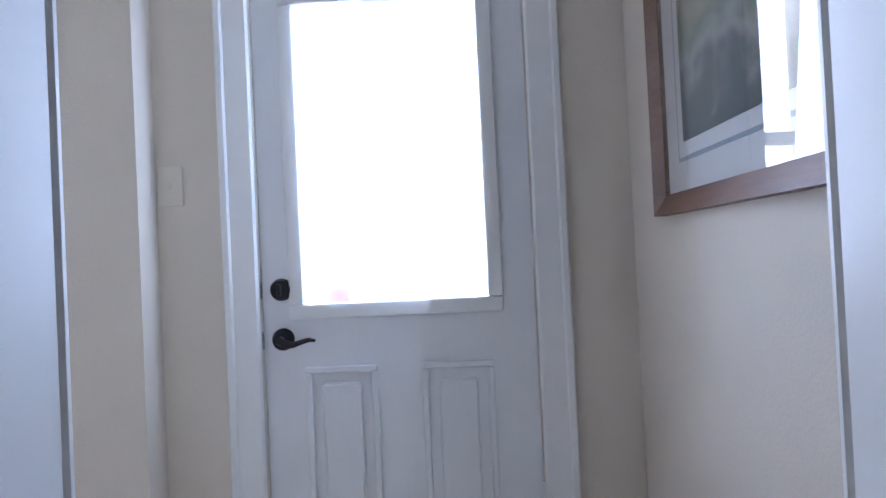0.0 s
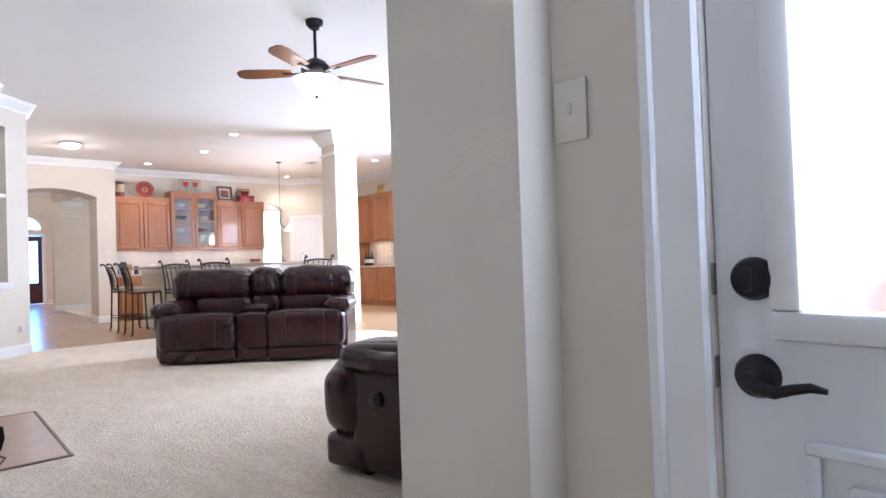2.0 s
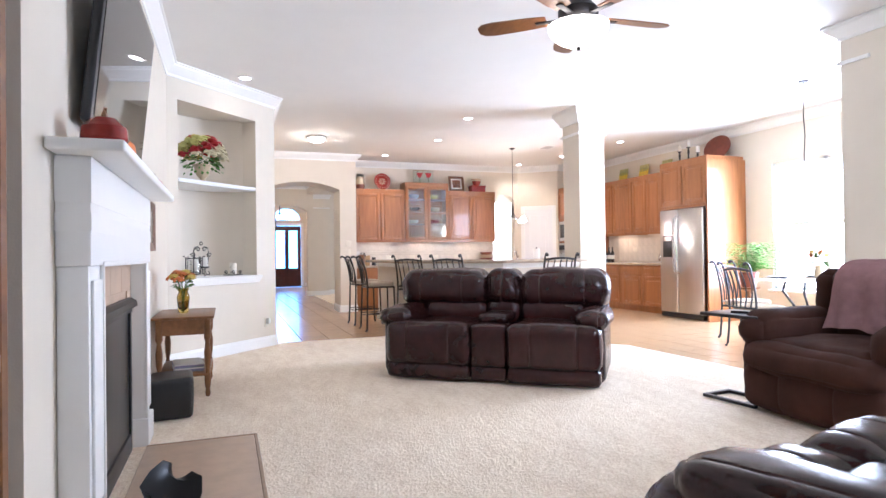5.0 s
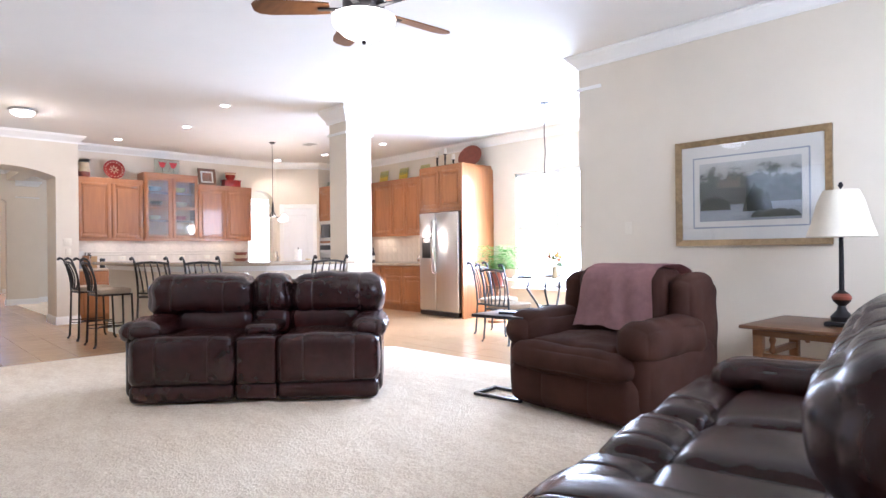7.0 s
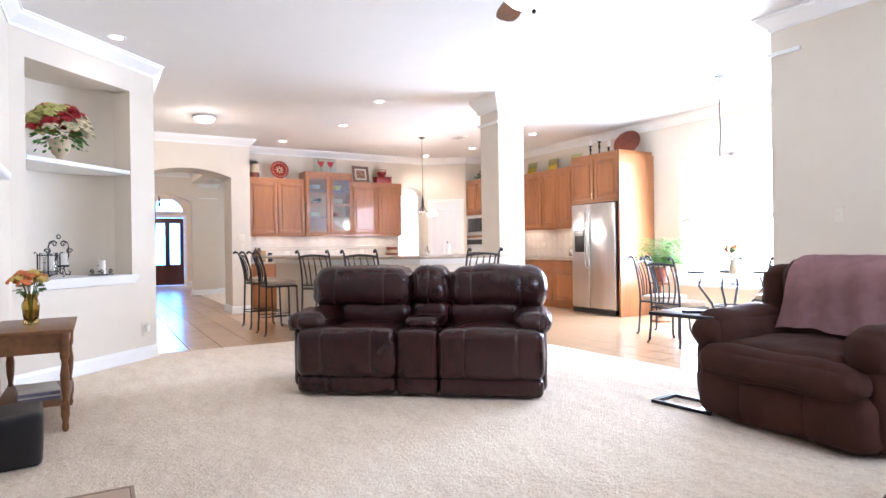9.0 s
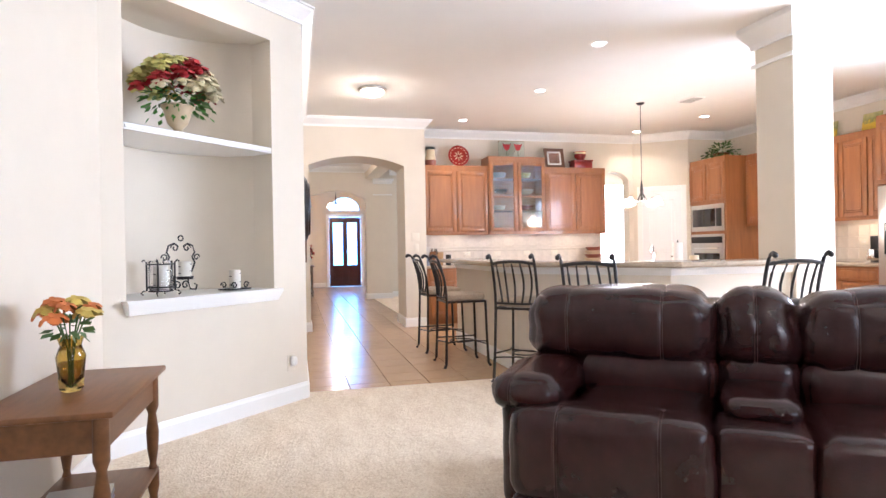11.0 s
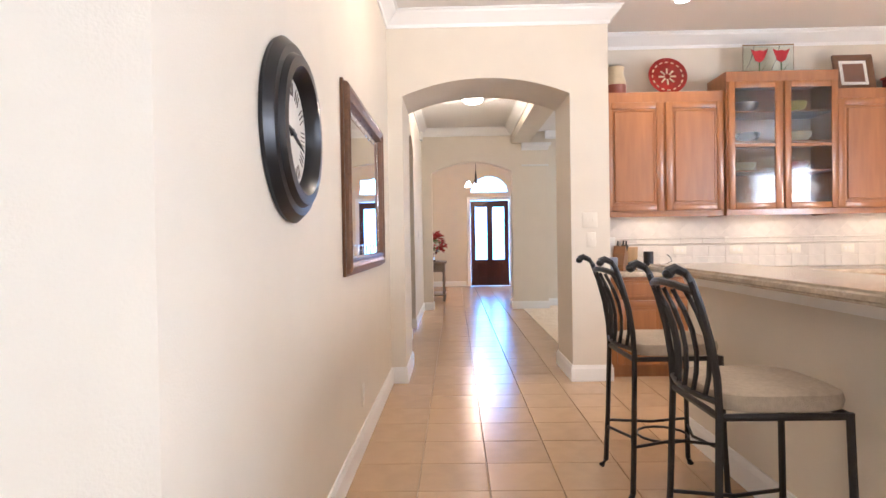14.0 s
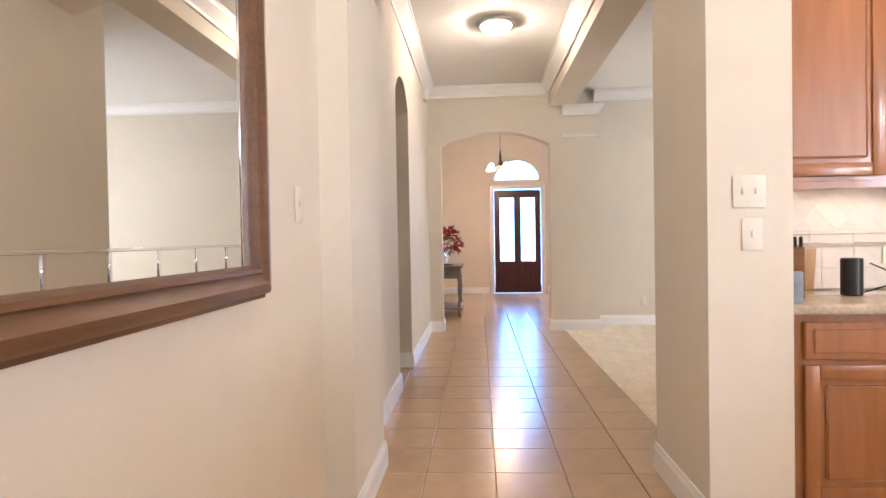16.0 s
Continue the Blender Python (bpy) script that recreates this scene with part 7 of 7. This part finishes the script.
bmesh.ops.scale(bm, vec=(1.1, 0.78, 1), verts=bm.verts)
part("tray", bm, RUST, ov)
for x, h in ((-8.82, 0.2), (-8.62, 0.24), (-8.42, 0.12)):
    cs = thing("candlestick", pose(x, 9.2, 2.532), "dark turned candlestick with ivory candle", "candlestick", "candlesticks over the refrigerator")
    part("stick", lathe(B(), [(0.045, 0), (0.05, 0.01), (0.015, 0.03), (0.012, h * 0.5), (0.02, h * 0.6), (0.012, h * 0.9), (0.035, h), (0, h)], seg=14), BRONZE, cs)
    part("candle", lathe(B(), [(0.03, h), (0.03, h + 0.1), (0, h + 0.1)], seg=14), CANDLE, cs)
iv = thing("ivy_arrangement", pose(-11.8, 9.2, 2.482), "green and cream silk ivy on the oven tower", "plant")
part("basket", lathe(B(), [(0.1, 0), (0.13, 0.08), (0.12, 0.09), (0, 0.08)], seg=16), OAK, iv)
bm = B()
leaves(bm, 230, (0, 0, 0.1), (0.36, 0.16, 0.17), 0.075, 9, 0.7)
part("ivy", bm, LEAF, iv, smooth=False)
bm = B()
leaves(bm, 60, (-0.05, 0, 0.12), (0.2, 0.14, 0.14), 0.06, 10, 0.5)
part("cream_leaves", bm, IVORY_P, iv, smooth=False)

kb = thing("knife_block", pose(-12.5, 4.6, 0.873, 0, 0, 62), "brown wooden knife block with dark-handled knives", "knife block")
bm = B()
prism(bm, [(-0.08, 0), (0.06, 0), (0.12, 0.13), (0.02, 0.21), (-0.08, 0.05)], "x", -0.05, 0.05)
part("block", bm, OAK, kb, smooth=False)
for k in range(8):
    x, q = -0.036 + 0.024 * (k % 4), 0.045 * (k // 4)
    part("knife", tube(B(), [(x, 0.1 - q, 0.135 + q * 0.8), (x, 0.145 - q, 0.19 + q * 0.8), (x, 0.16 - q, 0.215 + q * 0.8)], [0.007, 0.009, 0.008], 6), (BLACK, STEEL)[k == 5], kb)
cb = thing("cutting_board", pose(-12.765, 4.78, 0.873, 0, 8, 0), "small pale wooden cutting board leaning on the backsplash", "cutting board")
part("board", box(B(), 0.0, 0.016, -0.05, 0.05, 0.0, 0.2, 0.005), BOARD, cb)
pe = thing("paper_sheet", pose(-12.64, 4.47, 0.873, 0, 10, 10), "white paper standing behind the knife block", "paper")
part("sheet", box(B(), 0.0, 0.004, -0.02, 0.12, 0.0, 0.29), MAT_W, pe, smooth=False)
sp = thing("smart_speaker", pose(-12.5, 4.85, 0.873), "black cylindrical speaker on the worktop", "speaker")
part("cylinder", lathe(B(), [(0.038, 0), (0.042, 0.005), (0.042, 0.155), (0.038, 0.16), (0, 0.16)], seg=24), BLACK, sp)
part("cord", tube(B(), [(0.0, 0.04, 0.01), (0.06, 0.12, 0.05), (0.0, 0.2, 0.07), (-0.2, 0.26, 0.1), (-0.305, 0.27, 0.12)], 0.004, 6), BLACK, sp)
pk = thing("blue_packet", pose(-12.27, 4.48, 0.873, 0, 0, 80), "small blue and green packet on the worktop", "packet")
part("packet", box(B(), -0.04, 0.04, -0.02, 0.02, 0, 0.12, 0.004), PAPER, pk)
wb = thing("wire_bread_basket", pose(-12.5, 7.3, 0.873), "stacked wicker baskets on the worktop", "basket")
for k in range(4):
    part("basket", lathe(B(), [(0.1, k * 0.06), (0.15 - 0.008 * k, k * 0.06 + 0.05), (0.155 - 0.008 * k, k * 0.06 + 0.056), (0.1, k * 0.06 + 0.02), (0, k * 0.06 + 0.012)], seg=18), (CREAM_G, RUST)[k % 2], wb)
pt = thing("paper_towel", pose(-10.3, 7.3, 0.873), "white paper towel roll on a stand", "paper towel")
part("roll", lathe(B(), [(0.015, 0.02), (0.06, 0.02), (0.06, 0.28), (0.015, 0.28)], seg=22), TRIM, pt)
part("stand", lathe(B(), [(0.075, 0), (0.075, 0.012), (0.008, 0.015), (0.008, 0.31), (0, 0.31)], seg=18), BRONZE, pt)
ck = thing("kitchen_canister", pose(-10.05, 7.35, 0.873), "white ceramic canister beside the paper towel", "canister")
part("jar", lathe(B(), [(0.05, 0), (0.055, 0.01), (0.055, 0.11), (0.05, 0.12), (0, 0.12)], seg=20), CREAM_G, ck)
# island that carries them, behind the bar
isl = thing("sink_island", pose(-9.9, 6.2, 0, 0, 0, 45), "honey cherry sink island with granite top", "island")
part("body", box(B(), -0.5, 0.9, 0.0, 0.6, 0.0, 0.83), CHERRY, isl, smooth=False)
part("top", box(B(), -0.55, 1.2, -0.05, 0.68, 0.832, 0.872, 0.01, 3), COUNTER, isl)
fa = thing("kitchen_faucet", pose(-10.0, 6.75, 0.873), "curved chrome kitchen faucet", "faucet")
part("spout", tube(B(), [(0, 0, 0), (0, 0, 0.16), (0.02, -0.02, 0.22), (0.07, -0.06, 0.24), (0.12, -0.1, 0.2), (0.13, -0.11, 0.16)], [0.018, 0.014, 0.013, 0.013, 0.014, 0.016]), CHROME, fa)
part("lever", tube(B(), [(0, 0, 0.1), (-0.04, 0.06, 0.16)], 0.008), CHROME, fa)
for x in (-11.2, -11.08, -10.96):
    wbt = thing("wine_bottle", pose(x, 9.4, 0.873), "dark wine bottle with pale label", "bottle", "wine bottles")
    part("bottle", lathe(B(), [(0.036, 0), (0.038, 0.01), (0.038, 0.18), (0.014, 0.23), (0.014, 0.3), (0, 0.3)], seg=16), BLACK, wbt)
    part("paper_label", lathe(B(), [(0.0385, 0.06), (0.039, 0.061), (0.039, 0.14), (0.0385, 0.141)], seg=16), MAT_W, wbt, "pale paper label")
tm = thing("coffee_maker", pose(-9.25, 9.35, 0.873), "dark coffee maker beside the refrigerator", "coffee maker")
part("body", box(B(), -0.1, 0.1, -0.1, 0.14, 0, 0.32, 0.012), BLACK, tm)
part("carafe", lathe(B(), [(0.06, 0.03), (0.075, 0.06), (0.06, 0.14), (0.045, 0.16), (0, 0.16)], (0, -0.17, 0), 16), CHROME, tm)
# dishes behind the cabinet glass
for k, (y, z, mat) in enumerate(((5.72, 1.70, CREAM_G), (5.76, 1.96, GLASS), (6.18, 1.70, RED_G), (6.2, 1.96, CREAM_G), (6.16, 2.22, YELLOW), (5.74, 2.22, STEEL))):
    d = thing("stacked_dish", pose(-12.62, y, z), "dishes stacked behind the cabinet glass", "dishes", "dishes in the glass cabinet")
    part("dish", lathe(B(), [(0.05, 0.0), (0.1, 0.05), (0.11, 0.09), (0.1, 0.09), (0, 0.03)], seg=18), mat, d)

# pantry door in the angled wall
pd = thing("door_4", pose(-12.79, 8.285, 0, 0, 0, math.degrees(math.atan2(0.68, 0.57))), "white two-panel pantry door with bronze lever", "door")
pd["kind"] = "structure"
part("leaf", box(B(), 0.1, 0.72, -0.012, -0.002, 0.01, 2.03), DOORW, pd, smooth=False)
for z0, z1 in ((0.15, 0.85), (1.0, 1.9)):
    bm = B()
    raised_panel(bm, 0.2, 0.62, z0, z1, -0.012)
    part("panel", bm, DOORW, pd)
bm = B()
for b in ((0.02, 0.1, 0, 2.12), (0.72, 0.8, 0, 2.12), (0.1, 0.72, 2.03, 2.12)):
    box(bm, b[0], b[1], -0.022, -0.002, b[2], b[3], 0.005, 1)
part("door_casing", bm, TRIM, pd)
part("lever_handle", tube(B(), [(0.66, -0.012, 0.93), (0.66, -0.06, 0.93), (0.55, -0.06, 0.93)], 0.011), BRONZE, pd, "dark bronze lever")

# ---- foyer table and flowers ----
ft = thing("console_table", pose(-18.9, 2.78, 0), "weathered grey console table with turned legs", "console table")
GREYW = material("weathered_grey_wood", (0.30, 0.25, 0.20), 0.6, vary=0.4, scale=8, stretch=(1, 6, 6))
part("tabletop", box(B(), -0.42, 0.42, -0.24, 0.24, 0.72, 0.75, 0.008), GREYW, ft)
part("drawer_box", box(B(), -0.38, 0.38, -0.2, 0.2, 0.56, 0.72, 0.004), GREYW, ft, smooth=False)
part("shelf", box(B(), -0.4, 0.4, -0.22, 0.22, 0.1, 0.13, 0.005), GREYW, ft)
for x in (-0.36, 0.36):
    for y in (-0.18, 0.18):
        part("leg", lathe(B(), [(0.02, 0), (0.028, 0.05), (0.02, 0.1), (0.028, 0.16), (0.016, 0.24), (0.026, 0.4), (0.018, 0.5), (0.028, 0.56)], (x, y, 0), 12), GREYW, ft)
part("knob", lathe(B(), [(0, 0), (0.012, 0.005), (0.008, 0.02), (0, 0.022)], (0.385, 0, 0.63), 10), BRONZE, ft)
ff = thing("red_flower_arrangement", pose(-18.8, 2.78, 0.751), "dark red berry flowers in a footed glass vase", "flowers")
part("vase", lathe(B(), [(0.05, 0), (0.05, 0.01), (0.012, 0.03), (0.012, 0.09), (0.06, 0.16), (0.075, 0.24), (0.06, 0.24), (0, 0.14)], seg=18), GLASS, ff)
part("vase_stand", tube(B(), [(0.09 * math.cos(k * math.pi / 8), 0.09 * math.sin(k * math.pi / 8), 0.006) for k in range(16)], 0.005, 5, True), IRON, ff)
bm = B()
leaves(bm, 260, (0, 0, 0.34), (0.24, 0.22, 0.24), 0.08, 15, 0.2)
part("blossoms", bm, RED_P, ff, smooth=False)
bm = B()
leaves(bm, 60, (0, 0, 0.3), (0.16, 0.16, 0.14), 0.07, 16, 0.2)
part("foliage", bm, LEAF, ff, smooth=False)
framed("foyer_picture", pose(-19.0, 2.5, 1.2, 0, 0, 180), 0.7, 0.8, 0.06, 0.03, BLACK, "dark framed picture on the foyer wall", border=0.05, picture=LAND2)


# ---- tiles, laid last ----
TP, J = 0.335, 0.0034
TX, TY = -13.42, 2.99
tile_bm = box(B(), -TP / 2 + J / 2, TP / 2 - J / 2, -TP / 2 + J / 2, TP / 2 - J / 2, -0.012, 0.0, 0.003, 1)
tile_mesh = mesh_of(tile_bm, "floor_tile", TILE)
tile_floor = tagged(new("floor_tiles"), "square beige ceramic floor tiles in hall and kitchen", "floor", kind="structure")


def inside(x, y):
    """Whether a point lies on the carpet."""
    c, n = False, len(CARPET_EDGE)
    for i in range(n):
        (x0, y0), (x1, y1) = CARPET_EDGE[i], CARPET_EDGE[(i + 1) % n]
        if (y0 > y) != (y1 > y) and x < (x1 - x0) * (y - y0) / (y1 - y0) + x0:
            c = not c
    return c


far_bm, near = B(), []
for i in range(-27, 28):
    for j in range(-7, 21):
        x, y = TX + (i + 0.5) * TP, TY + (j + 0.5) * TP
        corners = [(x + a * TP * 0.49, y + b * TP * 0.49) for a in (-1, 1) for b in (-1, 1)]
        if all(inside(*c) for c in corners):
            continue
        if x < -12.9 and (y > 4.4 and x > -17.4 or y < 2.4 and x > -15.6 and x < -12.9 and y < 0.9):
            continue
        if not (-22.2 < x < -4.3 and 0.8 < y < 9.7):
            continue
        near.append((x, y))
near.sort(key=lambda p: abs(p[1] - 3.45) + (0.25 * abs(p[0] + 13.0) if p[0] > -17 else 0.5 * abs(p[0] + 13.0)))
for n, (x, y) in enumerate(near):
    if n < 290:
        t = new("tile", tile_mesh)
        t.location, t.parent = (x, y, 0.0), tile_floor
    else:
        h = TP / 2 - J / 2
        vs = [far_bm.verts.new((x + a * h, y + b * h, z)) for z in (-0.012, 0.0) for a, b in ((-1, -1), (1, -1), (1, 1), (-1, 1))]
        for f in ((4, 5, 6, 7), (0, 1, 5, 4), (1, 2, 6, 5), (2, 3, 7, 6), (3, 0, 4, 7)):
            far_bm.faces.new([vs[k] for k in f])
rest = part("far_tiles", far_bm, TILE, tile_floor, smooth=False)
tagged(rest, kind="stuff")

# backsplash: plain tiles below, a moulded border, diagonal tiles above
splash = tagged(new("wall_backsplash"), "pale tumbled travertine backsplash with diagonal tiles and a border", "backsplash", kind="structure")
part("grout_bed", box(B(), -12.818, -12.812, 4.44, 7.6, 0.873, 1.36), SGROUT, splash, smooth=False)
part("grout_bed", box(B(), -11.4, -9.0, 9.642, 9.648, 0.873, 1.42), SGROUT, splash, smooth=False)
D = 0.104
h = D - 0.0015
dia = mesh_of(prism(B(), [(-h, 0), (0, -h), (h, 0), (0, h)], "x", 0.0, 0.006), "diagonal_tile", SPLASH)
tri = mesh_of(prism(B(), [(-h, 0.0), (0, -h), (h, 0.0)], "x", 0.0, 0.006), "half_tile", SPLASH)
sqm = mesh_of(box(B(), 0, 0.006, -0.0745, 0.0745, -0.0415, 0.0415, 0.0015, 1), "field_tile", SPLASH)
rail = mesh_of(prism(B(), [(-0.035, 0.0), (-0.035, 0.008), (-0.022, 0.014), (-0.016, 0.009), (0.016, 0.009), (0.022, 0.014), (0.035, 0.008), (0.035, 0.0)], "x", -0.099, 0.099), "border_tile", SPLASH)
for k in range(15):
    y = 4.55 + 2 * D * k
    t = new("tile", dia)
    t.location, t.parent = (-12.812, y, 1.256), splash
    if k < 14:
        for z, turn in ((1.358, 0), (1.154, 180)):
            t = new("tile", tri)
            t.matrix_world = pose(-12.812, y + D, z, turn, 0, 0)
            t.parent = splash
    t = new("border_tile", rail)
    t.matrix_world = pose(-12.812, 4.54 + 0.2 * k, 1.116, 0, 0, 90) @ pose(0, 0, 0, 90, 0, 0)
    t.parent = splash
for k in range(20):
    for z in (0.923, 1.0225):
        t = new("tile", sqm)
        t.matrix_world = pose(-12.812, 4.52 + 0.15 * k, z) @ Matrix.Diagonal((1, 1, 1.17, 1))
        t.parent = splash
for r in range(3):
    for k in range(15):
        t = new("tile", sqm)
        t.matrix_world = pose(-11.3 + 0.155 * k, 9.642, 0.97 + 0.15 * r, 0, 0, -90) @ Matrix.Diagonal((1, 1, 1.75, 1))
        t.parent = splash
for y in (5.233, 5.744, 6.264, 6.746):
    plate(pose(-12.804, y, 1.03, 0, 90, 90), "wall_outlet")
for x in (-10.55, -9.75):
    plate(pose(x, 9.634, 1.12, 0, 90, 0), "wall_outlet")
